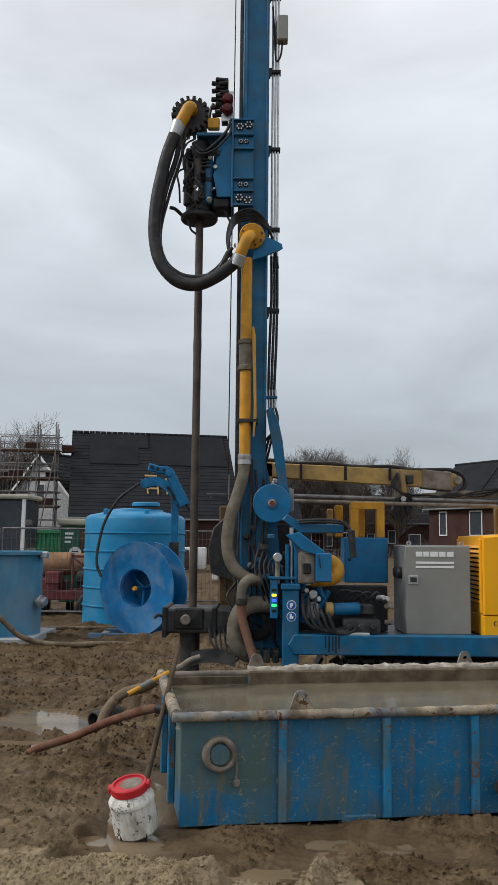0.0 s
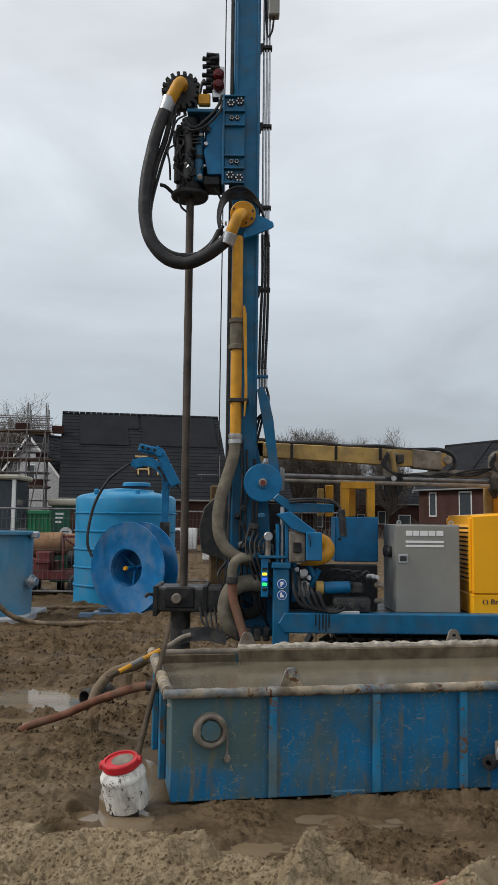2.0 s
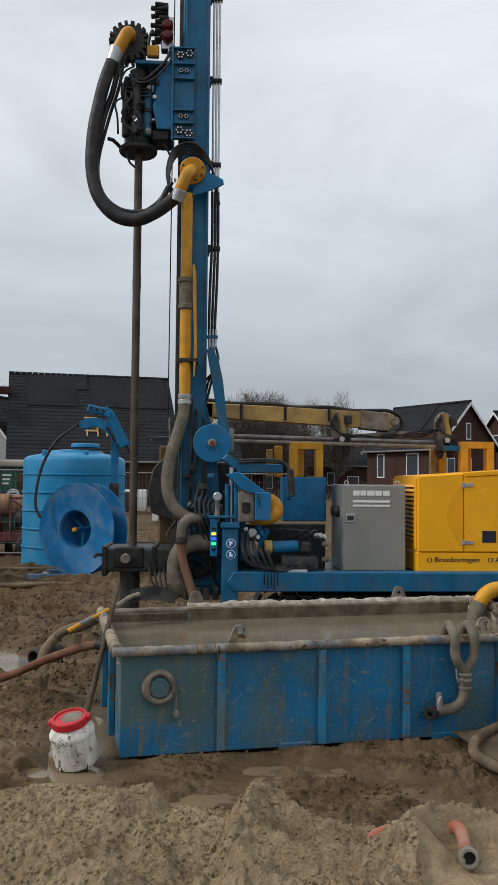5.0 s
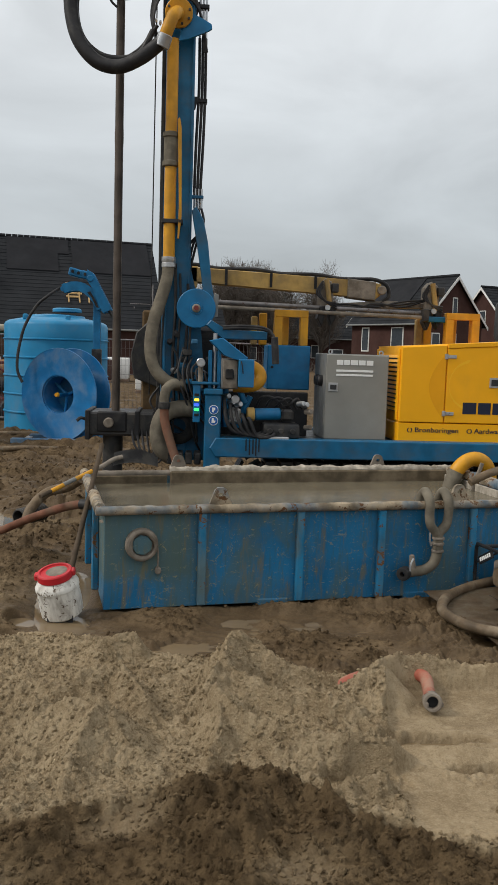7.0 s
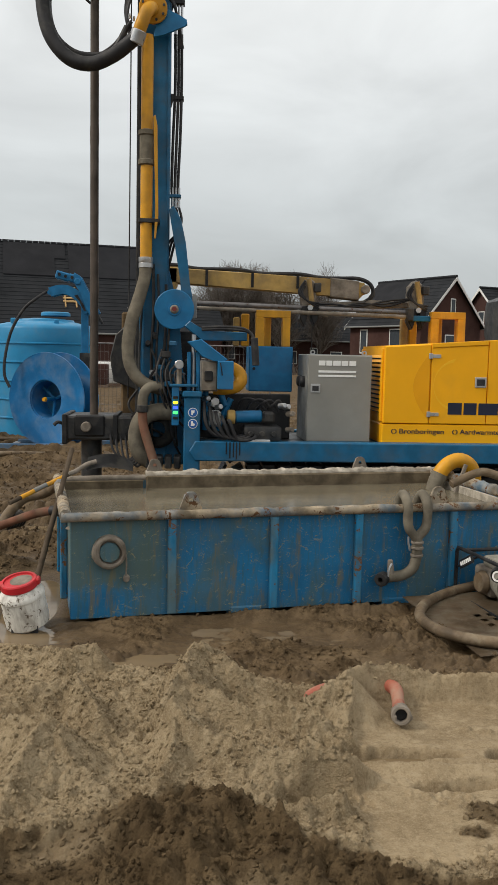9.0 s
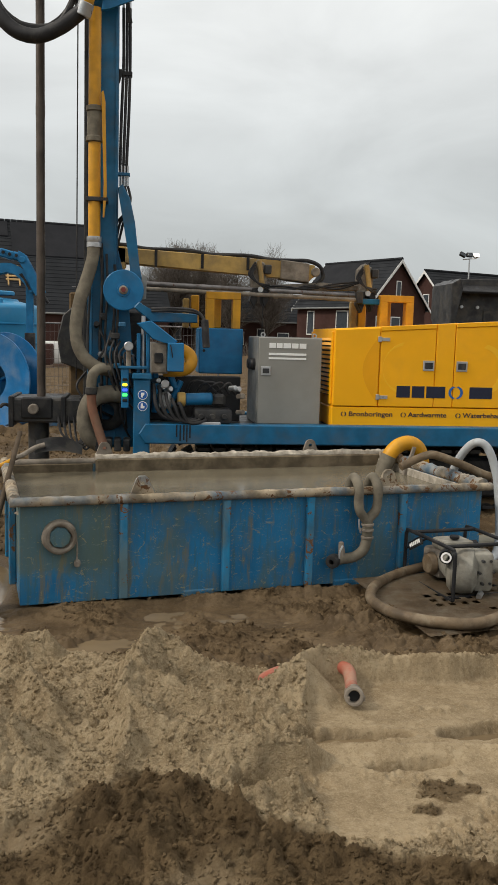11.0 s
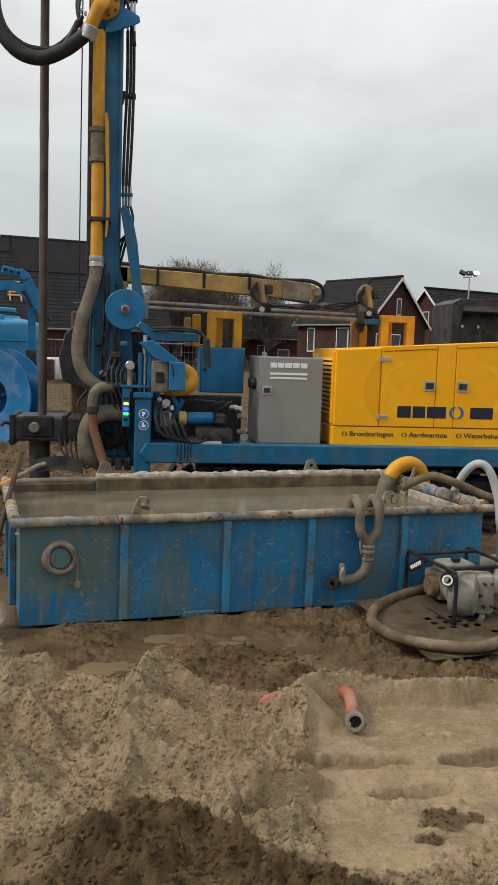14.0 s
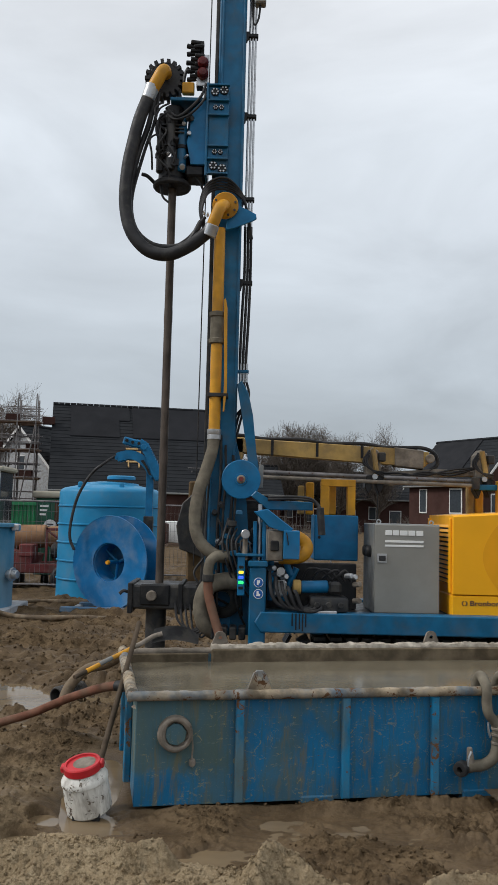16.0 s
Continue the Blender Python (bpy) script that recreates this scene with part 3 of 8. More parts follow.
    z = z - 0.012 * (1 - step(joint, 0.0, 0.05)) * np.maximum(terrace * step(y, 3.84, 3.9), hill(x, y, 1.6, 3.22, 0.5, 0.05))
    z = z + terrace * (0.022 * fbm(x * 2.2, y * 24 + 2 * x, 318, 5, 0.6) + 0.014 * fbm(x * 9, y * 11, 319, 4) + 0.018 * clods(x * 22, y * 22, 321) * step(fbm(x * 2.2, y * 5, 320, 4), 0.04, 0.16))
    crumb = 1 - smooth
    patch = step(fbm(x * 2.4, y * 2.4, 57, 3), -0.22, 0.08)
    z = z + crumb * ((0.25 + 0.75 * patch) * (0.012 * clods(x * 14, y * 14, 2) + 0.024 * clods(x * 27, y * 27, 9) + 0.012 * clods(x * 46, y * 46, 10) - 0.016) + 0.03 * fbm(x * 6, y * 6, 58, 5, 0.6) + 0.018 * (0.35 - np.abs(fbm(x * 13, y * 13, 59, 3)) * 3.5))
    return z, crumb, np.maximum(terrace, 0.8 * apron)


def terrain(x, y):
    wob = 0.3 * fbm(x * 1.3, y * 1.3, 3, 4)
    near = 1 - step(y, 20, 40)
    # wet strip in front of the tank follows its front face
    front = 5.36 + 0.178 * x
    gap = front - y + wob * 0.35
    rim = np.interp(x, (-1.0, -0.6, -0.15, 0.3, 0.9, 1.4, 2.0, 3.0), (0.22, 0.28, 0.72, 0.98, 1.28, 1.44, 1.56, 1.7))
    sand = step(gap, rim, rim + 0.12) * (1 - step(y, 5.6, 6.4))
    left = step(-x, 0.75, 1.25) * (1 - step(y, 8.6, 9.6)) * step(y, 3.9, 4.4)
    bound = np.interp(x, (-1.5, -0.33, -0.08, 0.14, 0.43, 0.59, 0.74, 0.85, 1.04, 1.17, 1.44, 2.4), (2.6, 2.70, 2.85, 2.96, 3.08, 2.97, 2.84, 2.66, 2.64, 2.50, 2.37, 2.2))
    ragged = 0.30 * fbm(x * 5, y * 5, 8, 5, 0.6)
    clay = 1 - step(y + ragged, bound - 0.02, bound + 0.05)
    spill = np.maximum(hill(x, y, 1.60, 2.90, 0.20, 0.10), np.maximum(hill(x, y, 1.46, 2.78, 0.12, 0.06), 0.8 * hill(x, y, 2.25, 2.95, 0.3, 0.08)))
    spill = 0.85 * step(spill + 1.1 * fbm(x * 16, y * 16, 5, 5, 0.7), 0.52, 0.75)
    z = 0.05 * fbm(x * 0.7, y * 0.7, 1) * near
    # tracked mud beyond the tank: long ruts across the view
    ruts = step(y, 6.4, 8.0) * near
    far_wave = fbm(x * 0.45 + 0.3 * y, y * 2.1, 11, 5, 0.6)
    z = z + ruts * (0.27 * far_wave + 0.05 * clods(x * 4.4, y * 6, 5) * step(fbm(x * 1.2, y * 2, 15, 3), -0.1, 0.1) + 0.05 * clods(x * 8, y * 10, 6) - 0.02 + 0.34 * fbm(x * 0.8, y * 4.2, 13, 6, 0.62))
    zs, crumb, damp = sand_heaps(x, y)
    z = z + sand * zs
    # clay: coarse broken lumps, with slick hollows
    slick = np.maximum(hill(x, y, -0.02, 2.76, 0.15, 0.07, 0.45), np.maximum(hill(x, y, 0.60, 2.40, 0.13, 0.09, 0.4), 0.8 * hill(x, y, -0.55, 2.35, 0.2, 0.08, 0.4)))
    slick = np.clip(1.7 * slick, 0, 1)
    zc = 0.14 * fbm(x * 2.4, y * 2.8, 71, 5, 0.6) + 0.0 + 0.05 * hill(x, y, 0.60, 2.90, 0.12, 0.09)
    zc = zc + (1 - slick) * ((0.3 + 0.7 * step(fbm(x * 3, y * 3, 75, 3), -0.12, 0.12)) * (0.035 * clods(x * 7 + wob, y * 7, 22) + 0.042 * clods(x * 15, y * 15, 23) + 0.018 * clods(x * 34, y * 34, 26)) + 0.13 * fbm(x * 5, y * 5, 73, 6, 0.62) - 0.02)
    zc = zc - 0.02 * slick
    z = z + clay * (zc - 0.6 * sand * zs * (1 - step(y, 2.9, 3.1)))
    # strip of churned mud along the tank: low clods standing in slop
    strip = (1 - step(gap, rim, rim + 0.16)) * step(gap, -0.1, 0.1) * step(x, -0.9, -0.4) * (1 - step(x, 3.4, 4.0))
    heap = step(fbm(x * 2.2, y * 3.4, 82, 4), -0.15, 0.06)
    churn = 0.12 * np.clip(fbm(x * 1.7, y * 3.6, 81, 5, 0.6), -0.2, 1) + (0.035 * clods(x * 9, y * 11, 24) + 0.03 * clods(x * 19, y * 21, 28) + 0.010 * clods(x * 38, y * 38, 29) + 0.06 * fbm(x * 8, y * 12, 83, 5, 0.62)) * heap
    z = z + strip * (churn * (0.45 + 0.55 * step(gap, 0.15, 0.5)) - 0.044)
    edge = np.exp(-((gap - 0.10) / 0.07) ** 2) * step(x, 0.45, 0.9) * (1 - step(x, 2.5, 3.0))
    z = z + edge * (0.03 + 0.05 * clods(x * 6, y * 6, 91))
    # trodden sand beside the tank, with deep boot holes
    zl = 0.22 * fbm(x * 1.1, y * 2.2, 101, 5, 0.55) + 0.025 * clods(x * 8, y * 8, 25) + 0.02 * clods(x * 19, y * 19, 27) + 0.06 * fbm(x * 6, y * 8, 103, 4, 0.6) - 0.005
    z = z + left * (1 - sand) * zl
    z = z + pit(x, y, -0.94, 4.82, 0.12, 0.11, 0.20, 0.6, 0.3) + pit(x, y, -0.88, 5.16, 0.08, 0.11, 0.18, 0.3, 0.3) + pit(x, y, -0.95, 4.25, 0.14, 0.08, 0.08, 0.0, 0.5)
    z = z - 0.22 * hill(x, y, -2.12, 8.65, 0.55, 0.5) - 0.08 * hill(x, y, -2.6, 7.2, 0.5, 0.35) - 0.12 * hill(x, y, -0.66, 5.75, 0.2, 0.7)
    tank = step(y - front, -0.02, 0.10) * (1 - step(y - front, 1.65, 1.95)) * step(x, -0.5, -0.25) * (1 - step(x, 3.0, 3.4))
    z = z * (1 - tank) - 0.06 * tank
    wet = np.clip(strip * 0.9 * step(-churn, -0.055, 0.01) + ruts * 0.6 * step(-far_wave, 0.0, 0.12), 0, 1)
    wet = np.maximum(wet, 0.8 * hill(x, y, -2.2, 7.7, 1.2, 1.2) * (0.6 + fbm(x * 3, y * 3, 14)))
    wet = np.maximum(wet, hill(x, y, -0.66, 5.8, 0.30, 0.8))
    wet = np.maximum(wet, 0.42 * damp)
    wet = np.maximum(wet, clay * np.maximum(0.25, 0.7 * slick))
    wet = np.maximum(wet, 0.95 * (1 - step(z, -0.045, 0.015)) * (1 - sand))
    soak = step(fbm(x * 1.1 + 0.4 * y, y * 2.6, 131, 6, 0.66), 0.0, 0.10)
    wet = np.maximum(wet, soak * (1 - sand) * 0.75 * (1 - step(y, 24, 40)))
    sandm = np.clip(np.maximum(sand, left * (1 - step(y, 5.8, 7.2)) * (0.35 + 0.9 * fbm(x * 1.1, y * 1.1, 16))), 0, 1)
    return z, sandm * (1 - 0.08 * damp * sand), np.clip(np.maximum(clay * (1 - 0.55 * slick), spill), 0, 1), np.clip(wet, 0, 1)


def grow(start, first, rate, end):
    out, d = [start], first
    while abs(out[-1]) < abs(end):
        out.append(out[-1] + d)
        d *= rate
    return out


fine = 0.0085
xs = np.array(sorted(set([round(v, 4) for v in np.arange(-1.25, 3.15, fine)] + grow(-1.25 - fine, -0.011, 1.027, -900) + grow(3.15, 0.013, 1.045, 900))))
ys = np.array(sorted(set([round(v, 4) for v in np.arange(1.85, 4.75, fine)] + grow(4.75, 0.0105, 1.0088, 60)[:-1] + grow(63, 3.5, 1.14, 1500) + [1.8, 1.6, 1.2, 0.6, -0.2, -1.5, -4, -10, -30, -100, -400])))
GX, GY = np.meshgrid(xs, ys)
GZ, gsand, gclay, gwet = terrain(GX, GY)
ny, nx = GX.shape
gm = bpy.data.meshes.new("ground")
idx = np.arange(ny * nx).reshape(ny, nx)
quads = np.stack([idx[:-1, :-1], idx[:-1, 1:], idx[1:, 1:], idx[1:, :-1]], -1).reshape(-1, 4)
gm.vertices.add(ny * nx)
gm.vertices.foreach_set("co", np.stack([GX, GY, GZ], -1).astype(np.float32).ravel())
gm.loops.add(quads.size)
gm.loops.foreach_set("vertex_index", quads.astype(np.int32).ravel())
gm.polygons.add(len(quads))
gm.polygons.foreach_set("loop_start", np.arange(0, quads.size, 4, dtype=np.int32))
gm.polygons.foreach_set("use_smooth", np.ones(len(quads), dtype=bool))
gm.update(calc_edges=True)
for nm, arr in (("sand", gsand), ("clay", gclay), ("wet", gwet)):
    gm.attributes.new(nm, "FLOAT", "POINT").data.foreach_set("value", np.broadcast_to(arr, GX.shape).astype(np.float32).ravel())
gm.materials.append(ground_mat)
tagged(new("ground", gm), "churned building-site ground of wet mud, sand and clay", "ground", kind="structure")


def level(x, y):
    return float(terrain(np.array([x], float), np.array([y], float))[0][0])


# standing water fills the low spots
bm = B()
ring = [bm.verts.new(q) for q in ((-14, 2.0, -0.047), (9, 2.0, -0.047), (12, 26, -0.047), (-20, 26, -0.047))]
bm.faces.new(ring)
tagged(link("puddle_water", bm, puddle_mat), "shallow muddy water standing in ruts and hollows", "puddle", kind="structure")

# loose crumbs of sand and clay
rc = random.Random(8)
shapes = []
for k in range(5):
    b0 = bmesh.new()
    bmesh.ops.create_icosphere(b0, subdivisions=1, radius=1.0)
    shapes.append(([v.co * (0.75 + 0.5 * rc.random()) for v in b0.verts], [[v.index for v in f.verts] for f in b0.faces]))
    b0.free()


def crumbs(name, label, count, area, size, material, keep):
    px = np.array([rc.uniform(area[0], area[1]) for _ in range(count)])
    py = np.array([area[2] + (area[3] - area[2]) * rc.random() ** 1.2 for _ in range(count)])
    z, sd, cl, wt = terrain(px, py)
    vs, fs, marks = [], [], []
    for x, y, h, a, b, w in zip(px, py, z, sd, cl, wt):
        if not keep(a, b, w) or h < -0.03:
            continue
        co, fa = shapes[rc.randrange(5)]
        r = size[0] + (size[1] - size[0]) * rc.random() ** 3
        t = Euler((rc.uniform(0, 6), rc.uniform(0, 6), rc.uniform(0, 6))).to_matrix()
        base = len(vs)
        marks += [(a, b, w)] * len(co)
        for c in co:
            q = t @ Vector((c.x * r, c.y * r * 0.8, c.z * r * 0.7))
            vs.append((x + q.x, y + q.y, h + r * 0.25 + q.z))
        fs += [[base + j for j in f] for f in fa]
    me = bpy.data.meshes.new(name)
    me.from_pydata(vs, [], fs)
    me.materials.append(material)
    for nm, vals in zip(("sand", "clay", "wet"), np.array(marks, np.float32).T):
        me.attributes.new(nm, "FLOAT", "POINT").data.foreach_set("value", np.ascontiguousarray(vals))
    tagged(new(name, me), label, "ground crumbs", kind="stuff")


crumbs("sand_crumbs", "loose pale crumbs of sand on the heaps", 40000, (-1.3, 2.8, 2.2, 4.8), (0.0025, 0.014), ground_mat, lambda a, b, w: a > 0.6 and b < 0.5 and w < 0.2)
crumbs("clay_crumbs", "loose dark lumps of clay", 14000, (-1.3, 2.8, 2.0, 3.2), (0.003, 0.016), ground_mat, lambda a, b, w: b > 0.35)
crumbs("mud_crumbs", "clods of churned mud", 12000, (-2.5, 3.6, 4.1, 7.5), (0.003, 0.020), ground_mat, lambda a, b, w: a < 0.5 and w < 0.6)
crumbs("mud_clods", "larger clods of mud thrown up along the ruts", 14000, (-5.5, 0.2, 7.0, 14.0), (0.005, 0.026), ground_mat, lambda a, b, w: a < 0.5)

# ---- slurry tank ----
TL, TW, TH = 3.43, 1.74, 0.655
slurry_tank = thing("slurry_tank", "long open blue steel tank, mud-stained, full of grey slurry", "tank", (-0.343, 5.313, 0.0), 10.1, keep=True)


def wall(bm, lo, hi):
    return box(bm, lo, hi, 0.004)


part("front_wall", wall(B(), (0, 0, 0.0), (TL, 0.012, TH)), tank_paint, slurry_tank)
part("rear_wall", wall(B(), (0, TW - 0.012, 0.03), (TL, TW, TH)), tank_paint, slurry_tank)
part("end_wall", wall(B(), (0, 0.012, 0.0), (0.012, TW - 0.012, TH)), tank_paint, slurry_tank)
part("end_wall", wall(B(), (TL - 0.012, 0.012, 0.03), (TL, TW - 0.012, TH)), tank_paint, slurry_tank)
part("bottom", wall(B(), (0.012, 0.012, 0.03), (TL - 0.012, TW - 0.012, 0.045)), tank_paint, slurry_tank)
for u in (0.667, 1.378, 2.002, 2.742):
    bm = slab(B(), ((u - 0.028, 0.012), (u + 0.028, 0.012), (u + 0.028, TH), (u - 0.028, TH)), -0.045, 0.0, "y", 0.008)
    part("rib", bm, rib_paint, slurry_tank)
for v in (0.45, 1.2):
    part("rib", box(B(), (-0.05, v - 0.035, 0.02), (0.0, v + 0.035, TH), 0.008), rib_paint, slurry_tank)
    part("rib", box(B(), (TL, v - 0.035, 0.02), (TL + 0.05, v + 0.035, TH), 0.008), rib_paint, slurry_tank)
# skids under the tank
for u in (1.15, 2.28):
    part("skid", box(B(), (u - 0.07, -0.01, -0.08), (u + 0.16, TW, 0.03), 0.01), tank_paint, slurry_tank)


def rail(bm, a, b, r=0.034, lumps=0.25, seed=0.0):
    """A pipe along the top edge, thick with dried mud."""
    a, b = Vector(a), Vector(b)
    n, rows = int((b - a).length / 0.014), []
    d = (b - a).normalized()
    side = d.cross(Vector((0, 0, 1)))
    for i in range(n + 1):
        c, ring = a + (b - a) * (i / n), []
        for j in range(14):
            w = 2 * math.pi * j / 14
            o = side * math.cos(w) + Vector((0, 0, 1)) * math.sin(w)
            up = max(0.0, math.sin(w))
            k = 1 + lumps * (0.25 + up) * (noise.noise((c + o * 0.05) * 9 + Vector((seed, 0, 0))) * 0.35 + 0.3 * up + 0.5 * up * noise.noise(c * 11.3 + o * 2) + 0.35 * up * noise.noise(c * 31.7 + o * 3))
            ring.append(bm.verts.new(c + o * r * k))
        rows.append(ring)
    for p, q in zip(rows, rows[1:]):
        for j in range(14):
            bm.faces.new((p[j], p[(j + 1) % 14], q[(j + 1) % 14], q[j]))
    bm.faces.new(rows[0][::-1])
    bm.faces.new(rows[-1])
    return bm


RZ = 0.688
part("front_rail", rail(B(), (-0.06, -0.03, RZ), (TL + 0.06, -0.03, RZ), 0.030), rim_paint, slurry_tank, "pipe rail crusted with pale mud")
part("rear_rail", box(B(), (0.72, TW - 0.055, 0.50), (TL + 0.05, TW + 0.045, RZ + 0.012), 0.012), inner_mud, slurry_tank, "square rear rail under brown mud")
part("rail_crust", rail(B(), (0.72, TW - 0.005, RZ + 0.004), (TL + 0.05, TW - 0.005, RZ + 0.004), 0.036, 0.75, 4.0), crust, slurry_tank, "dried pale mud along the rail's top")
part("rear_rail", rail(B(), (-0.04, TW + 0.02, RZ - 0.02), (0.72, TW + 0.02, RZ - 0.02), 0.032, 0.2, 7.0), muddy_steel, slurry_tank, "bare lower stretch of rail")
part("end_rail", rail(B(), (-0.03, 0.02, RZ), (-0.03, TW - 0.04, RZ), 0.04, 0.3, 2.0), rim_paint, slurry_tank)
part("end_rail", rail(B(), (TL + 0.02, 0.02, RZ), (TL + 0.02, TW - 0.06, RZ), 0.045, 0.5, 9.0), rim_paint, slurry_tank, "end rail thick with dried mud")
# crusted inner faces above the slurry
part("mud_crust", box(B(), (0.014, TW - 0.03, 0.50), (0.695, TW - 0.004, TH + 0.004), 0.006), inner_mud, slurry_tank, "grey film on the bare inner wall")
part("mud_crust", box(B(), (TL - 0.03, 0.02, 0.50), (TL - 0.012, TW - 0.04, TH), 0.006), crust, slurry_tank, "pale mud film on the inner end wall")


def lug(u, v, mat):
    bm = B()
    out = [(u - 0.085, RZ + 0.015), (u + 0.085, RZ + 0.015), (u + 0.04, RZ + 0.135), (u + 0.02, RZ + 0.15), (u - 0.02, RZ + 0.15), (u - 0.04, RZ + 0.135)]
    hole = [(u + 0.02 * math.cos(a), RZ + 0.095 + 0.02 * math.sin(a)) for a in [2 * math.pi * i / 6 - math.pi / 2 for i in range(6)]]
    # plate with a round hole: outer and inner loops bridged
    for y, flip in ((v - 0.012, 1), (v + 0.012, -1)):
        o = [bm.verts.new((p[0], y, p[1])) for p in out]
        h = [bm.verts.new((p[0], y, p[1])) for p in hole]
        pair = [(0, 5), (1, 1), (2, 2), (3, 3), (4, 3), (5, 4)]
        hmap = {a: b for a, b in pair}
        for i in range(6):
            j = (i + 1) % 6
            f = [o[i], o[j], h[hmap[j]]]
            if hmap[i] != hmap[j]:
                f.append(h[hmap[i]])
            bm.faces.new(f if flip > 0 else f[::-1])
        if flip > 0:
            fo, fh = o, h
        else:
            bo, bh = o, h
    for a, b in ((fo, bo), (fh, bh)):
        for i in range(6):
            bm.faces.new((a[i], a[(i + 1) % 6], b[(i + 1) % 6], b[i]))
    return part("lifting_lug", bm, mat, slurry_tank, "lifting eye plate")


for u in (0.79, 2.61):
    lug(u, -0.02, rim_paint)
for u in (0.80, 2.72):
    lug(u, TW + 0.01, muddy_steel)
# blind flange with a hanging plug
fl = part("flange", lathe(B(), ((0.001, 0.03), (0.075, 0.03), (0.08, 0.034), (0.082, 0.05), (0.105, 0.05), (0.110, 0.045), (0.112, 0.0)), (0.251, 0.0, 0.452), (0, -1, 0), 28), muddy_steel, slurry_tank, "round muddy outlet flange")
part("mud_ring", tube(B(), [(0.251 + 0.092 * math.cos(a), -0.05, 0.452 + 0.092 * math.sin(a)) for a in [0.5 + 2 * math.pi * i / 20 for i in range(21)]], 0.019, 10, 4, 0.8), muddy_steel, fl, "ragged ring of dried mud")
part("cap", slab(B(), [(0.251 + 0.07 * math.cos(a), 0.452 + 0.07 * math.sin(a)) for a in [math.pi * i / 4 + 0.2 for i in range(8)]], -0.052, -0.03, "y"), tank_paint, fl)
part("strap", tube(B(), ((0.352, -0.03, 0.47), (0.362, -0.035, 0.38), (0.36, -0.03, 0.29)), 0.006, 6), muddy_steel, fl)
part("plug", cyl(B(), (0.366, 0.0, 0.272), (0.36, -0.05, 0.268), 0.022, None, 12, 0.004), muddy_steel, fl)
# slurry
bm = B()
gu, gv = 60, 30
grid = [[bm.verts.new((0.013 + (TL - 0.026) * i / gu, 0.013 + (TW - 0.026) * j / gv, 0.59)) for i in range(gu + 1)] for j in range(gv + 1)]
for j in range(gv):
    for i in range(gu):
        bm.faces.new((grid[j][i], grid[j][i + 1], grid[j + 1][i + 1], grid[j + 1][i]))
part("slurry", bm, slurry, slurry_tank, "still grey-brown drilling slurry")
# mud shelf showing above the slurry near the corner
bm = B()
lathe(bm, ((0.30, 0.0), (0.22, 0.025), (0.1, 0.04), (0.001, 0.045)), (0.2, 0.16, 0.58), (0, 0, 1), 24)
for vtx in bm.verts:
    vtx.co.x = 0.2 + (vtx.co.x - 0.2) * 0.75
    vtx.co.y = 0.16 + (vtx.co.y - 0.16) * 0.45
part("mud_heap", bm, muddy_steel, slurry_tank, "settled mud at the surface")


def tpos(u, v, z):
    return slurry_tank.matrix_basis @ Vector((u, v, z))


# hose manifold hung over the front rail
hm = thing("hose_manifold", "muddy double hooked pipe manifold with valve hung over the tank rail", "pipe fitting", tuple(tpos(2.43, -0.08, 0.2)), 10.1, keep=True)


def loc(u, z, v=0.0):
    return (u - 2.43, v, z - 0.2)


for u in (2.345, 2.495):
    j = 0.055 if u < 2.4 else -0.055
    pts = (loc(u, 0.62, 0.16), loc(u, 0.72, 0.15), loc(u, 0.785, 0.08), loc(u, 0.72, -0.005), loc(u, 0.62, -0.01), loc(u + j * 0.25, 0.55, -0.01), loc(u + j * 1.0, 0.50, -0.005), loc(2.425, 0.46, 0))
    part("hook_pipe", tube(B(), pts, 0.034, 12, 6, 0.12), grey_hose, hm)
stem = part("stem", tube(B(), (loc(2.425, 0.49), loc(2.43, 0.40), loc(2.425, 0.33), loc(2.40, 0.26), loc(2.33, 0.215), loc(2.24, 0.205), loc(2.18, 0.195)), 0.038, 12, 6, 0.1), grey_hose, hm)
for z in (0.44, 0.40, 0.345):
    part("collar", cyl(B(), loc(2.43, z), loc(2.43, z + 0.02), 0.047, None, 14, 0.004), muddy_steel, stem)
part("valve", cyl(B(), loc(2.235, 0.22), loc(2.225, 0.33), 0.028, 0.018, 12, 0.004), muddy_steel, hm)
part("valve_handle", tube(B(), (loc(2.225, 0.31, -0.03), loc(2.2, 0.27, -0.04), loc(2.195, 0.22, -0.045)), 0.007, 6), steel, hm, "bright bent lever")
part("valve_handle", tube(B(), (loc(2.36, 0.40, -0.03), loc(2.345, 0.45, -0.035), loc(2.342, 0.5, -0.035)), 0.007, 6), steel, hm, "bright bent lever")
part("coupling", lathe(B(), ((0.02, 0.0), (0.02, 0.03), (0.032, 0.032), (0.048, 0.028), (0.052, 0.0), (0.045, -0.04), (0.038, -0.05)), loc(2.165, 0.195, -0.01), (-0.75, -0.6, -0.1), 18), dark_steel, hm, "dark claw coupling ring")

# ---- drilling rig ----
rig = thing("drilling_rig", "blue crawler drilling rig with a tall mast and hanging hoses", "drilling rig", (0.1, 8.7, 0.0))
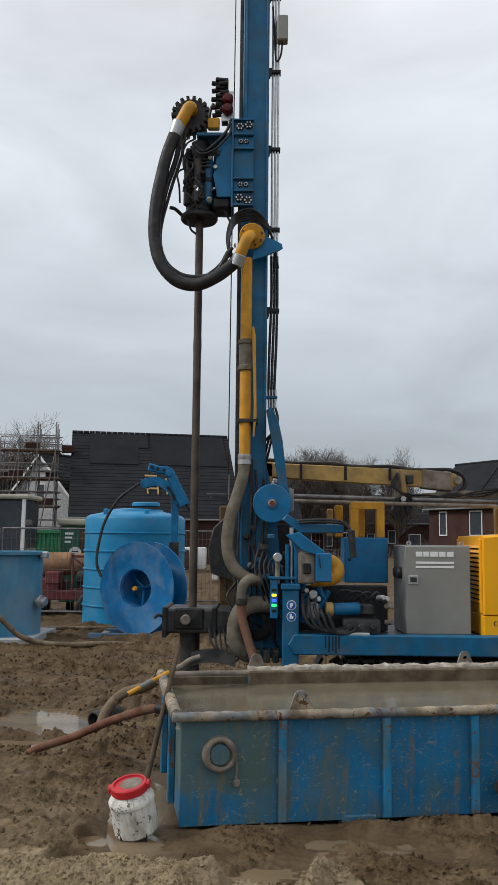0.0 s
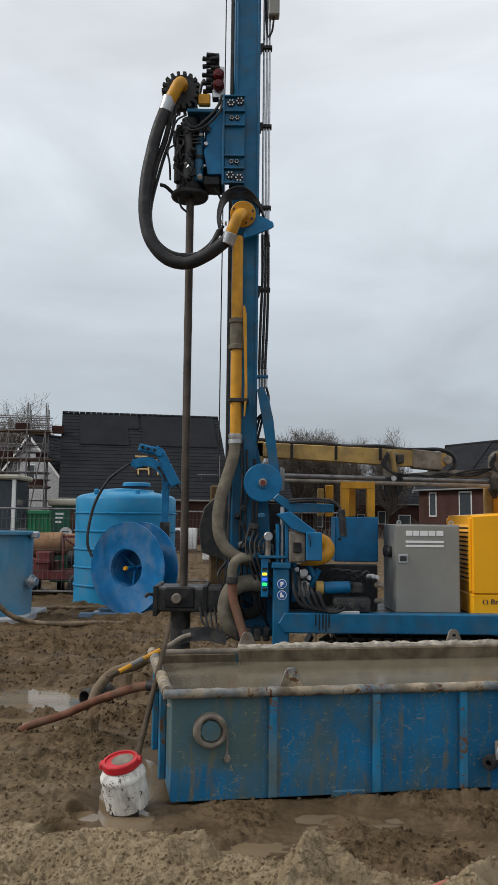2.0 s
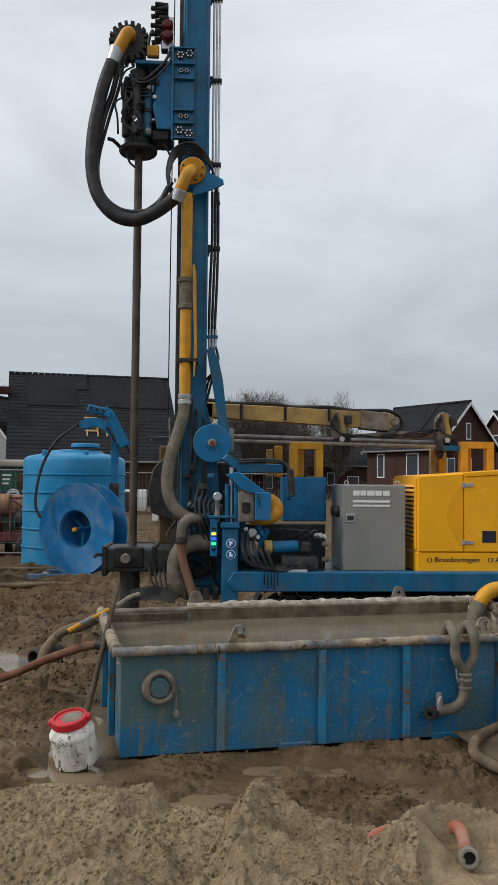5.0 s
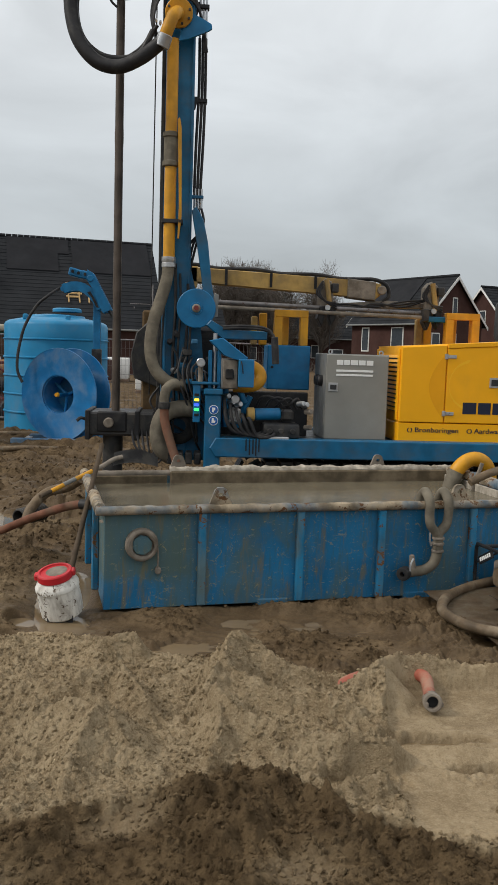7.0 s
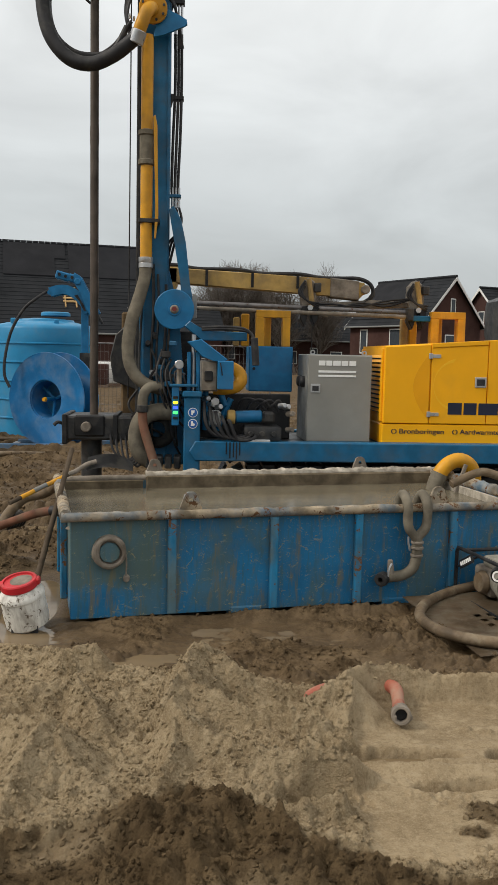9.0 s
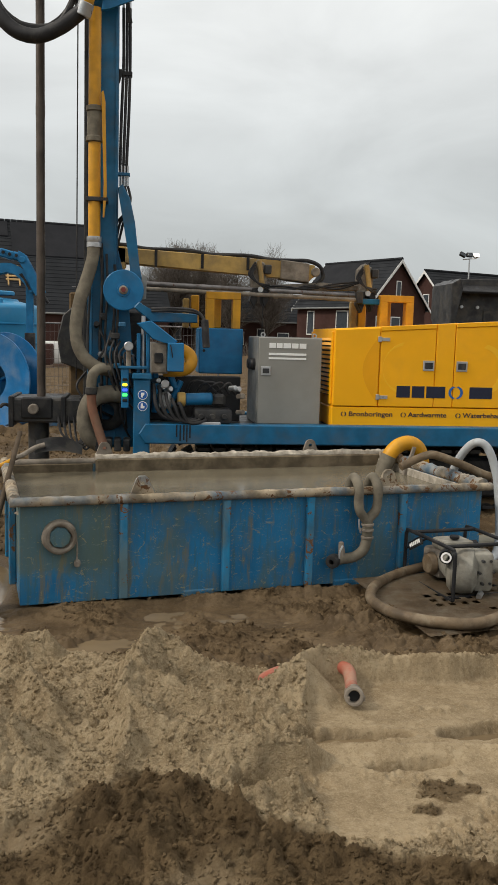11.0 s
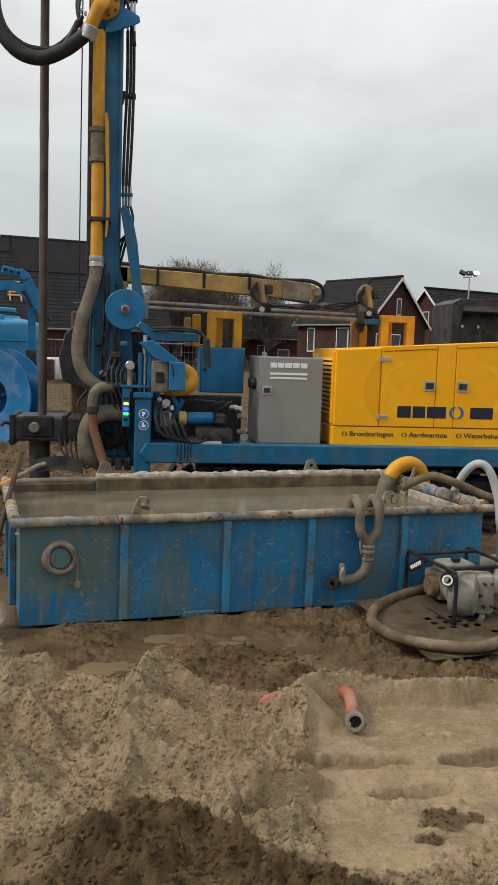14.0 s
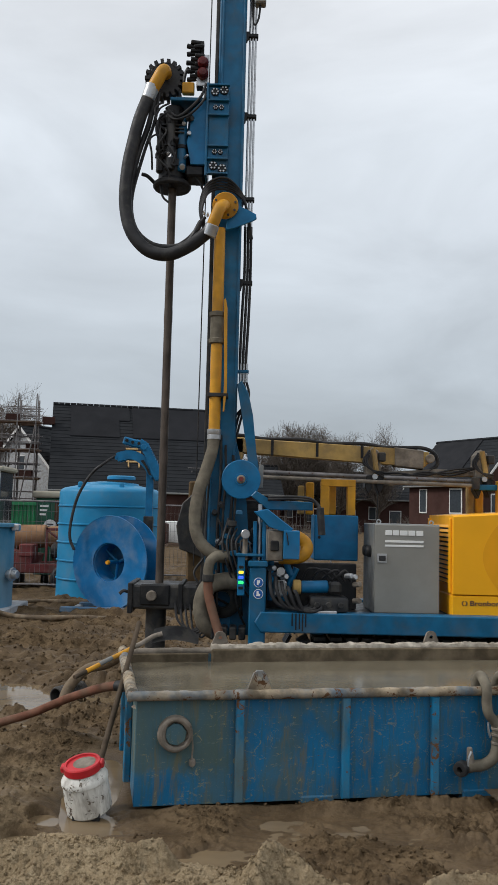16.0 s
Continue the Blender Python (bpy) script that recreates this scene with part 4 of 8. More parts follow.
# mast: a box column with a guide rail down one side
mast = part("mast", box(B(), (-0.075, 8.46, 0.62), (0.215, 8.80, 9.6), 0.012), blue_paint, rig, "tall blue box-section mast")
part("guide_rail", box(B(), (-0.115, 8.50, 1.0), (-0.077, 8.60, 9.6), 0.005), dark_steel, mast)
part("guide_rail", box(B(), (-0.045, 8.438, 1.0), (-0.025, 8.459, 9.6), 0.003), blue_paint, mast)
part("guide_rail", box(B(), (0.185, 8.438, 2.4), (0.205, 8.459, 9.6), 0.003), blue_paint, mast)
# hydraulic pipes beside the mast
for i, x in enumerate((0.255, 0.287, 0.318)):
    part("hydraulic_pipe", cyl(B(), (x, 8.55, 4.9), (x, 8.55, 9.6), 0.0125, None, 10), steel, mast, "bright steel hydraulic line")
    part("hydraulic_hose", tube(B(), ((x, 8.55, 4.9), (x + 0.004, 8.54, 4.4), (x - 0.012 + 0.004 * i, 8.54, 3.9), (x - 0.02, 8.53, 3.45), (x - 0.01, 8.53, 3.30)), 0.015, 8), black_rubber, mast)
    part("fitting", cyl(B(), (x - 0.012, 8.53, 3.22), (x - 0.012, 8.53, 3.42), 0.016, None, 8, 0.003), steel, mast)
    part("hydraulic_hose", tube(B(), ((x - 0.012, 8.53, 3.24), (x + 0.02, 8.52, 3.1), (x + 0.045 - 0.03 * i, 8.5, 2.98), (x - 0.05, 8.5, 2.86), (0.19, 8.5, 2.72 - 0.1 * i)), 0.013, 8), black_rubber, mast)
part("hose_clamp", box(B(), (0.21, 8.50, 3.32), (0.33, 8.57, 3.35), 0.004), blue_paint, mast)
for z in (7.94, 7.03, 6.12, 5.2, 4.29):
    part("pipe_bracket", box(B(), (0.205, 8.52, z - 0.02), (0.345, 8.60, z + 0.02), 0.005), black_metal, mast)
    part("pipe_bracket", slab(B(), ((0.205, z - 0.10), (0.225, z - 0.10), (0.25, z + 0.0), (0.25, z + 0.03), (0.205, z + 0.03)), 8.50, 8.515), black_metal, mast)
part("junction_box", box(B(), (0.30, 8.44, 7.36), (0.42, 8.56, 7.66), 0.012), grey_paint, mast)
part("cable_loop", tube(B(), ((0.36, 8.5, 7.37), (0.34, 8.5, 7.2), (0.29, 8.5, 7.15), (0.27, 8.52, 7.5), (0.25, 8.52, 7.8)), 0.011, 8), black_rubber, mast)
part("winch_cable", cyl(B(), (-0.19, 8.55, 1.3), (-0.165, 8.55, 9.6), 0.007, None, 6), black_rubber, mast)
# yellow riser pipe along the mast
riser = part("riser_pipe", cyl(B(), (-0.008, 8.34, 2.66), (-0.008, 8.34, 4.80), 0.059, None, 20), yellow_pipe, rig, "yellow riser pipe, scuffed")
part("sleeve", lathe(B(), ((0.06, 3.58), (0.083, 3.59), (0.083, 3.63), (0.07, 3.64), (0.07, 3.86), (0.083, 3.87), (0.083, 3.91), (0.06, 3.92)), (-0.008, 8.34, 0), (0, 0, 1), 20), grey_hose, riser, "grey pipe coupling")
part("pipe_clip", box(B(), (-0.085, 8.27, 3.03), (0.125, 8.45, 3.07), 0.005), dark_steel, riser)
part("flat_bar", slab(B(), ((0.055, 4.03), (0.075, 4.05), (0.095, 3.95), (0.112, 3.1), (0.09, 2.88), (0.075, 2.88), (0.082, 3.2)), 8.27, 8.30), yellow_pipe, riser)
part("hose_clamp", lathe(B(), ((0.06, 2.60), (0.072, 2.60), (0.072, 2.64), (0.066, 2.645), (0.072, 2.66), (0.072, 2.70), (0.06, 2.70)), (-0.008, 8.34, 0), (0, 0, 1), 18), steel, riser)
# big yellow elbow on its flange
elbow = part("elbow", tube(B(), ((0.04, 8.36, 5.03), (0.03, 8.2, 5.0), (-0.005, 8.12, 4.94), (-0.05, 8.11, 4.83), (-0.085, 8.13, 4.74)), 0.062, 16), yellow_pipe, rig, "yellow pipe elbow")
part("flange", cyl(B(), (0.045, 8.30, 5.03), (0.045, 8.25, 5.02), 0.135, None, 28, 0.006), yellow_pipe, elbow)
for i in range(8):
    a = math.pi * i / 4 + 0.3
    part("bolt", cyl(B(), (0.045 + 0.108 * math.cos(a), 8.25, 5.02 + 0.108 * math.sin(a)), (0.045 + 0.108 * math.cos(a), 8.235, 5.02 + 0.108 * math.sin(a)), 0.013, None, 6), dark_steel, elbow)
part("hose_clamp", cyl(B(), (-0.075, 8.125, 4.765), (-0.115, 8.15, 4.655), 0.073, None, 18, 0.006), steel, elbow)
part("elbow_bracket", slab(B(), ((0.05, 4.78), (0.14, 4.80), (0.34, 4.89), (0.372, 4.91), (0.365, 4.955), (0.30, 4.99), (0.10, 5.08)), 8.31, 8.34), blue_clean, rig, "blue gusset plate")
for i in range(3):
    part("eye_bolt", lathe(B(), ((0.014, -0.006), (0.024, -0.006), (0.024, 0.006), (0.014, 0.006), (0.014, -0.006)), (-0.09 - 0.04 * i, 8.16, 4.86 + 0.02 * i), (1, 0.4, 0), 12), steel, elbow)
# loops of hydraulic hose above the elbow
for i in range(5):
    d = 0.022 * i
    pts = ((-0.13 - d * 0.4, 8.3, 4.74), (-0.20 - d * 0.3, 8.3 + d, 4.95 + d), (-0.14 - d * 0.2, 8.34, 5.18 + d), (0.03, 8.4 - d, 5.25 + d), (0.2, 8.42, 5.18 + d * 0.6), (0.28, 8.46, 5.0), (0.29 + 0.01 * i, 8.5, 4.75))
    part("hydraulic_hose", tube(B(), pts, 0.013, 8), black_rubber, mast)
# carriage on the mast
car = part("carriage", box(B(), (-0.165, 8.40, 5.50), (0.05, 8.44, 6.48), 0.006), blue_paint, rig, "blue sliding carriage with roller windows")
part("side_plate", box(B(), (-0.19, 8.38, 5.48), (-0.165, 8.80, 6.50), 0.005), blue_paint, car)
for z in (5.50, 5.66, 5.80, 6.14, 6.30, 6.47):
    part("rib", box(B(), (-0.165, 8.36, z - 0.008), (0.055, 8.40, z + 0.008), 0.003), blue_paint, car)
for x, z, r in ((-0.10, 6.40, 0.045), (-0.005, 6.42, 0.048), (-0.09, 6.23, 0.028), (-0.03, 6.23, 0.028), (-0.09, 5.74, 0.028), (-0.03, 5.74, 0.028), (-0.10, 5.59, 0.048), (-0.005, 5.56, 0.05)):
    part("roller", cyl(B(), (x, 8.41, z), (x, 8.385, z), r, None, 16, 0.004), black_metal, car)
    for k in range(6):
        a = k * math.pi / 3
        part("bolt", cyl(B(), (x + r * 0.66 * math.cos(a), 8.386, z + r * 0.66 * math.sin(a)), (x + r * 0.66 * math.cos(a), 8.376, z + r * 0.66 * math.sin(a)), r * 0.2, None, 6), steel, car)
part("bracket", slab(B(), ((-0.19, 5.62), (-0.345, 5.62), (-0.36, 5.72), (-0.39, 5.86), (-0.36, 6.02), (-0.34, 6.22), (-0.19, 6.38)), 8.44, 8.49), blue_clean, car)
part("bracket", slab(B(), ((-0.19, 5.52), (-0.30, 5.52), (-0.40, 5.66), (-0.42, 5.9), (-0.40, 6.3), (-0.19, 6.38)), 8.74, 8.78), blue_paint, car)
part("top_plate", box(B(), (-0.58, 8.44, 6.32), (-0.18, 8.78, 6.36), 0.006), blue_paint, car)
# rotary head
head = part("rotary_head", lathe(B(), ((0.001, 5.40), (0.19, 5.40), (0.205, 5.42), (0.205, 5.45), (0.15, 5.50), (0.15, 5.60), (0.165, 5.61), (0.165, 5.68), (0.13, 5.70), (0.13, 6.0), (0.15, 6.01), (0.15, 6.08), (0.10, 6.10), (0.10, 6.3), (0.001, 6.3)), (-0.545, 8.6, 0), (0, 0, 1), 28), black_metal, rig, "oily black rotary drive head")
for dx, dy in ((-0.12, -0.08), (0.10, -0.1), (-0.02, -0.15)):
    part("motor", cyl(B(), (-0.545 + dx, 8.6 + dy, 5.55), (-0.545 + dx, 8.6 + dy, 6.14), 0.052, None, 12, 0.01), dark_steel if dx < 0 else blue_paint, head)
    part("motor_band", cyl(B(), (-0.545 + dx, 8.6 + dy, 5.80), (-0.545 + dx, 8.6 + dy, 5.84), 0.062, None, 12, 0.004), black_metal, head)
    part("motor_cap", cyl(B(), (-0.545 + dx, 8.6 + dy, 6.14), (-0.545 + dx, 8.6 + dy, 6.2), 0.035, None, 8, 0.006), black_metal, head)
part("gauge_block", box(B(), (-0.60, 8.42, 5.92), (-0.55, 8.46, 6.08), 0.004), steel, head)
for z in (5.96, 6.0, 6.04):
    part("fin", box(B(), (-0.70, 8.43, z), (-0.42, 8.58, z + 0.012), 0.002), dark_steel, head)
part("pipe_stub", tube(B(), ((-0.72, 8.55, 5.44), (-0.80, 8.5, 5.5), (-0.86, 8.5, 5.52)), 0.02, 8), black_metal, head)
part("cable", tube(B(), ((-0.66, 8.5, 5.40), (-0.63, 8.5, 5.28), (-0.57, 8.5, 5.22)), 0.012, 8), black_rubber, head)
part("cable", tube(B(), ((-0.30, 8.5, 5.52), (-0.24, 8.5, 5.44), (-0.2, 8.5, 5.36)), 0.012, 8), black_rubber, head)
part("cable", tube(B(), ((-0.62, 8.46, 6.24), (-0.5, 8.4, 6.12), (-0.38, 8.4, 6.2), (-0.25, 8.4, 6.35), (-0.2, 8.42, 6.5)), 0.016, 8), black_rubber, head)
part("cable", tube(B(), ((-0.64, 8.46, 6.20), (-0.52, 8.38, 6.08), (-0.36, 8.38, 6.14), (-0.22, 8.38, 6.3), (-0.2, 8.42, 6.45)), 0.013, 8), black_rubber, head)
for i in range(16):
    x, z = random.uniform(-0.72, -0.36), random.uniform(5.5, 6.25)
    part("fitting", cyl(B(), (x, 8.46, z), (x + random.uniform(-0.06, 0.06), 8.40, z + random.uniform(-0.05, 0.05)), random.uniform(0.014, 0.03), None, 8, 0.004), random.choice((black_metal, dark_steel, black_metal, steel)), head)
for i in range(10):
    x, z = random.uniform(-0.7, -0.4), random.uniform(5.7, 6.3)
    part("cable", tube(B(), ((x, 8.45, z), (x + random.uniform(-0.1, 0.1), 8.38, z - 0.1), (x + random.uniform(-0.12, 0.12), 8.38, z - 0.25), (x + random.uniform(-0.1, 0.1), 8.46, z - 0.4)), 0.011, 6), black_rubber, head)
part("gearbox", box(B(), (-0.40, 8.46, 5.50), (-0.20, 8.74, 5.62), 0.02), black_metal, head)
part("gearbox", box(B(), (-0.72, 8.50, 5.64), (-0.38, 8.74, 6.02), 0.05, None, 2), black_metal, head)
# toothed wheel guarding the swivel
bm = cyl(B(), (-0.655, 8.52, 6.61), (-0.655, 8.68, 6.61), 0.185, None, 36, 0.02)
part("swivel_wheel", bm, black_rubber, head, "black studded rubber wheel")
for i in range(18):
    a = 2 * math.pi * i / 18
    m = Matrix.Translation((-0.655 + 0.19 * math.cos(a), 8.60, 6.61 + 0.19 * math.sin(a))) @ Matrix.Rotation(-a, 4, "Y")
    bm = B()
    bmesh.ops.create_cube(bm, size=1, matrix=m @ Matrix.Diagonal((0.05, 0.17, 0.036, 1)))
    part("stud", bm, black_rubber, head)
sw = part("swivel_elbow", tube(B(), ((-0.645, 8.56, 6.65), (-0.65, 8.45, 6.65), (-0.675, 8.40, 6.60), (-0.725, 8.40, 6.50), (-0.77, 8.41, 6.42)), 0.068, 16), yellow_pipe, head, "yellow swivel elbow")
part("hose_collar", cyl(B(), (-0.765, 8.41, 6.46), (-0.815, 8.42, 6.31), 0.078, 0.074, 18, 0.006), steel, head)
part("valve_block", box(B(), (-0.46, 8.46, 6.42), (-0.33, 8.54, 6.54), 0.01), yellow_pipe, head)
part("lever", tube(B(), ((-0.45, 8.5, 6.54), (-0.43, 8.5, 6.66), (-0.40, 8.5, 6.72)), 0.018, 6), black_metal, head)
for z, x in ((6.62, -0.24), (6.74, -0.24)):
    part("lamp", lathe(B(), ((0.001, 0.05), (0.04, 0.045), (0.058, 0.02), (0.06, 0.0), (0.06, -0.06), (0.001, -0.06)), (x, 8.42, z), (0, -1, 0.0), 18), red_lens, car, "dark red lamp lens")
part("lamp_plate", box(B(), (-0.30, 8.46, 6.50), (-0.18, 8.475, 6.85), 0.004), steel, car)
# valve stack: small black bodies on a rail
for i in range(14):
    x, z = -0.37 + 0.045 * (i % 3) + random.uniform(-0.01, 0.01), 6.58 + 0.032 * i
    part("valve", cyl(B(), (x - 0.05, 8.5 - 0.02 * (i % 3), z), (x + 0.05, 8.5 - 0.02 * (i % 3), z + random.uniform(-0.02, 0.02)), 0.026, None, 10, 0.005), black_metal, car)
part("valve_rail", box(B(), (-0.31, 8.50, 6.5), (-0.24, 8.58, 7.03), 0.006), black_metal, car)
# main slurry hose from the swivel down to the elbow
part("slurry_hose", tube(B(), ((-0.81, 8.42, 6.25), (-0.89, 8.40, 6.0), (-0.945, 8.38, 5.74), (-0.995, 8.36, 5.42), (-1.0, 8.33, 5.05), (-0.925, 8.29, 4.74), (-0.75, 8.25, 4.53), (-0.53, 8.21, 4.47), (-0.32, 8.18, 4.55), (-0.17, 8.16, 4.66), (-0.105, 8.15, 4.72)), 0.067, 16, 8), black_rubber, rig, "thick black rubber slurry hose hanging in a loop")
part("slurry_hose", tube(B(), ((-0.73, 8.44, 6.32), (-0.80, 8.44, 5.95), (-0.90, 8.42, 5.6), (-0.97, 8.40, 5.15), (-0.90, 8.37, 4.8), (-0.72, 8.34, 4.62), (-0.5, 8.3, 4.58), (-0.32, 8.28, 4.64), (-0.2, 8.28, 4.85)), 0.03, 10, 8), black_rubber, rig, "thinner black hose beside the main one")
part("slurry_hose", tube(B(), ((-0.70, 8.45, 6.32), (-0.74, 8.46, 6.0), (-0.85, 8.44, 5.6), (-0.95, 8.43, 5.1), (-0.86, 8.4, 4.75), (-0.6, 8.36, 4.58), (-0.35, 8.3, 4.66), (-0.16, 8.28, 4.9)), 0.018, 8, 8), black_rubber, rig, "thin black hose beside the main one")
# the carriage stands a little down the mast
car.location.z -= 0.09
head.location.z -= 0.09
# grey hose from the riser down to the pump
part("suction_hose", tube(B(), ((-0.008, 8.34, 2.66), (-0.02, 8.33, 2.5), (-0.07, 8.3, 2.3), (-0.145, 8.27, 2.05), (-0.175, 8.25, 1.8), (-0.145, 8.24, 1.62), (-0.06, 8.24, 1.5), (0.06, 8.25, 1.43), (0.18, 8.27, 1.415)), 0.062, 14, 8, 0.06), grey_hose, rig, "thick mud-grey suction hose")
part("pipe_bend", tube(B(), ((0.16, 8.2, 1.43), (0.06, 8.17, 1.43), (0.0, 8.15, 1.38), (-0.02, 8.15, 1.30), (-0.02, 8.15, 1.22)), 0.05, 14), grey_hose, rig)
part("hose_clamp", cyl(B(), (-0.02, 8.15, 1.18), (-0.02, 8.15, 1.25), 0.058, None, 16, 0.005), dark_steel, rig)
part("drain_hose", tube(B(), ((-0.02, 8.15, 1.2), (-0.01, 8.13, 1.05), (0.05, 8.08, 0.85), (0.11, 8.0, 0.68), (0.17, 7.9, 0.5)), 0.045, 12, 6, 0.1), red_hose, rig, "muddy red drain hose")
# base of the mast
part("mast_foot", slab(B(), ((0.03, 0.62), (0.40, 0.62), (0.38, 1.5), (0.32, 2.2), (0.22, 2.6), (0.03, 2.6)), 8.50, 8.72), blue_paint, rig)
# added black sheet, stands in for the shade deep inside the machine
part("shade_backing", box(B(), (-0.12, 8.82, 0.6), (0.56, 8.86, 2.0), 0.01), black_metal, rig)
for i, x in enumerate((-0.06, 0.06, 0.11, 0.19, 0.225)):
    part("oil_line", tube(B(), ((x, 8.43, 2.75 - 0.1 * i), (x + 0.01, 8.42, 2.2), (x - 0.01, 8.41, 1.7), (x + 0.015, 8.40, 1.25)), 0.012 + 0.003 * (i % 2), 8), black_rubber if i % 2 else dark_steel, rig)
for i in range(12):
    x, z = random.uniform(0.0, 0.42), random.uniform(1.15, 1.95)
    part("fitting", cyl(B(), (x, 8.42, z), (x + random.uniform(-0.05, 0.05), 8.33, z + random.uniform(-0.03, 0.03)), random.uniform(0.015, 0.032), None, 10, 0.004), random.choice((dark_steel, black_metal, steel, blue_paint)), rig)
for i in range(9):
    x, z = random.uniform(-0.1, 0.4), random.uniform(1.2, 1.9)
    part("hydraulic_hose", tube(B(), ((x, 8.38, z), (x + random.uniform(-0.12, 0.12), 8.28, z - 0.15), (x + random.uniform(-0.1, 0.15), 8.28, z - 0.35), (x + random.uniform(-0.05, 0.2), 8.4, z - 0.5)), 0.012, 6), black_rubber, rig)
part("stay", slab(B(), ((0.215, 3.17), (0.26, 3.21), (0.335, 3.08), (0.385, 2.85), (0.43, 2.45), (0.475, 2.25), (0.44, 2.18), (0.36, 2.20), (0.33, 2.5), (0.28, 2.8)), 8.33, 8.46, "y", 0.008), blue_paint, rig, "curved blue mast stay")
drum = part("cable_drum", lathe(B(), ((0.001, -0.03), (0.19, -0.03), (0.197, -0.025), (0.197, 0.025), (0.19, 0.03), (0.06, 0.03), (0.058, 0.05), (0.001, 0.05)), (0.279, 8.28, 2.195), (0, -1, 0), 40), blue_clean, rig, "round blue cover disc")
part("hub", lathe(B(), ((0.001, 0.075), (0.03, 0.075), (0.042, 0.065), (0.045, 0.03)), (0.279, 8.28, 2.195), (0, -1, 0), 18), muddy_steel, drum)
part("hub_nut", cyl(B(), (0.279, 8.20, 2.195), (0.279, 8.18, 2.195), 0.026, None, 6), red_machine, drum)
part("drum_plate", slab(B(), ((0.43, 2.10), (0.50, 2.12), (0.505, 2.34), (0.46, 2.36)), 8.30, 8.33), grey_side, drum)
# pump and fittings low on the mast
part("pump_casing", lathe(B(), ((0.001, -0.12), (0.16, -0.12), (0.2, -0.08), (0.2, 0.04), (0.15, 0.10), (0.08, 0.12), (0.08, 0.18)), (0.12, 8.42, 1.0), (0, -1, 0.0), 28), dark_steel, rig, "dark round mud pump casing")
part("pump_pipe", tube(B(), ((0.06, 8.25, 0.68), (-0.04, 8.22, 0.76), (-0.08, 8.22, 0.95), (-0.02, 8.22, 1.12), (0.12, 8.22, 1.18), (0.3, 8.25, 1.18)), 0.085, 14), grey_hose, rig)
for i in range(4):
    part("bolt_flange", box(B(), (0.02 + 0.09 * i, 8.15, 0.62), (0.09 + 0.09 * i, 8.4, 0.74), 0.012), dark_steel, rig)
part("pressure_gauge", cyl(B(), (0.335, 8.1, 1.655), (0.335, 8.02, 1.655), 0.045, None, 18, 0.006), steel, rig, "round steel pressure gauge")
part("gauge_post", cyl(B(), (0.335, 8.1, 1.4), (0.335, 8.1, 1.62), 0.026, None, 10), muddy_steel, rig)
for (x, y, z, s) in ((0.24, 8.3, 1.52, 0.05), (0.20, 8.3, 1.75, 0.045), (0.31, 8.25, 1.5, 0.04), (0.23, 8.2, 1.46, 0.04), (0.15, 8.3, 1.62, 0.035), (0.27, 8.25, 1.86, 0.035)):
    part("valve_block", box(B(), (x - s, y - s, z - s * 0.7), (x + s, y + s, z + s * 0.7), 0.01), dark_steel if s > 0.04 else blue_paint, rig)
for i in range(7):
    x0 = 0.16 + 0.045 * i
    part("hydraulic_hose", tube(B(), ((x0, 8.3, 1.8 - 0.05 * i), (x0 - 0.05, 8.18, 1.55), (x0 + 0.02, 8.15, 1.3), (x0 + 0.1, 8.2, 1.12)), 0.011, 6), black_rubber, rig)
lights = part("status_panel", box(B(), (0.267, 8.06, 1.06), (0.338, 8.10, 1.44), 0.005), blue_clean, rig, "narrow blue panel with signal lights")
part("shelf", box(B(), (0.25, 8.04, 1.44), (0.52, 8.24, 1.465), 0.005), blue_paint, rig)
for z, mt, lb in ((1.285, lit_amber, "lit amber signal light"), (1.235, lit_blue, "lit blue signal light"), (1.187, lit_green, "lit green signal light")):
    part("signal_light", box(B(), (0.279, 8.045, z - 0.013), (0.326, 8.06, z + 0.013), 0.006), mt, lights, lb)
for z in (1.335, 1.135):
    part("signal_light", box(B(), (0.279, 8.045, z - 0.013), (0.326, 8.06, z + 0.013), 0.006), black_metal, lights, "unlit dark signal light")
# outrigger leg
leg = part("leg", box(B(), (0.385, 8.06, -0.02), (0.547, 8.24, 1.34), 0.012), blue_paint, rig, "blue square support leg")
part("leg_cap", box(B(), (0.37, 8.04, 1.34), (0.56, 8.26, 1.40), 0.01), blue_paint, leg)
part("foot", cyl(B(), (0.465, 8.15, -0.04), (0.465, 8.15, 0.05), 0.2, 0.16, 20), dark_steel, leg)
part("ram", cyl(B(), (0.475, 8.15, 1.4), (0.475, 8.15, 1.95), 0.022, None, 12), steel, leg)
for x in (0.43, 0.52):
    part("ram_guide", box(B(), (x - 0.018, 8.09, 1.4), (x + 0.018, 8.2, 1.78), 0.005), blue_clean, leg)
for z in (1.19, 1.08):
    st = part("warning_disc", cyl(B(), (0.474, 8.0598, z), (0.474, 8.056, z), 0.047, None, 28), white_print, leg, "white-rimmed round blue safety sign")
    part("disc_face", cyl(B(), (0.474, 8.0562, z), (0.474, 8.0535, z), 0.041, None, 28), blue_print, st)
    part("pictogram", slab(B(), ((0.455, z - 0.02), (0.49, z - 0.02), (0.494, z), (0.478, z + 0.005), (0.476, z + 0.027), (0.457, z + 0.027)) if z < 1.1 else ((0.458, z + 0.022), (0.49, z + 0.022), (0.488, z - 0.005), (0.476, z - 0.008), (0.474, z - 0.026), (0.458, z - 0.022)), 8.051, 8.054, "y", 0), white_print, st)
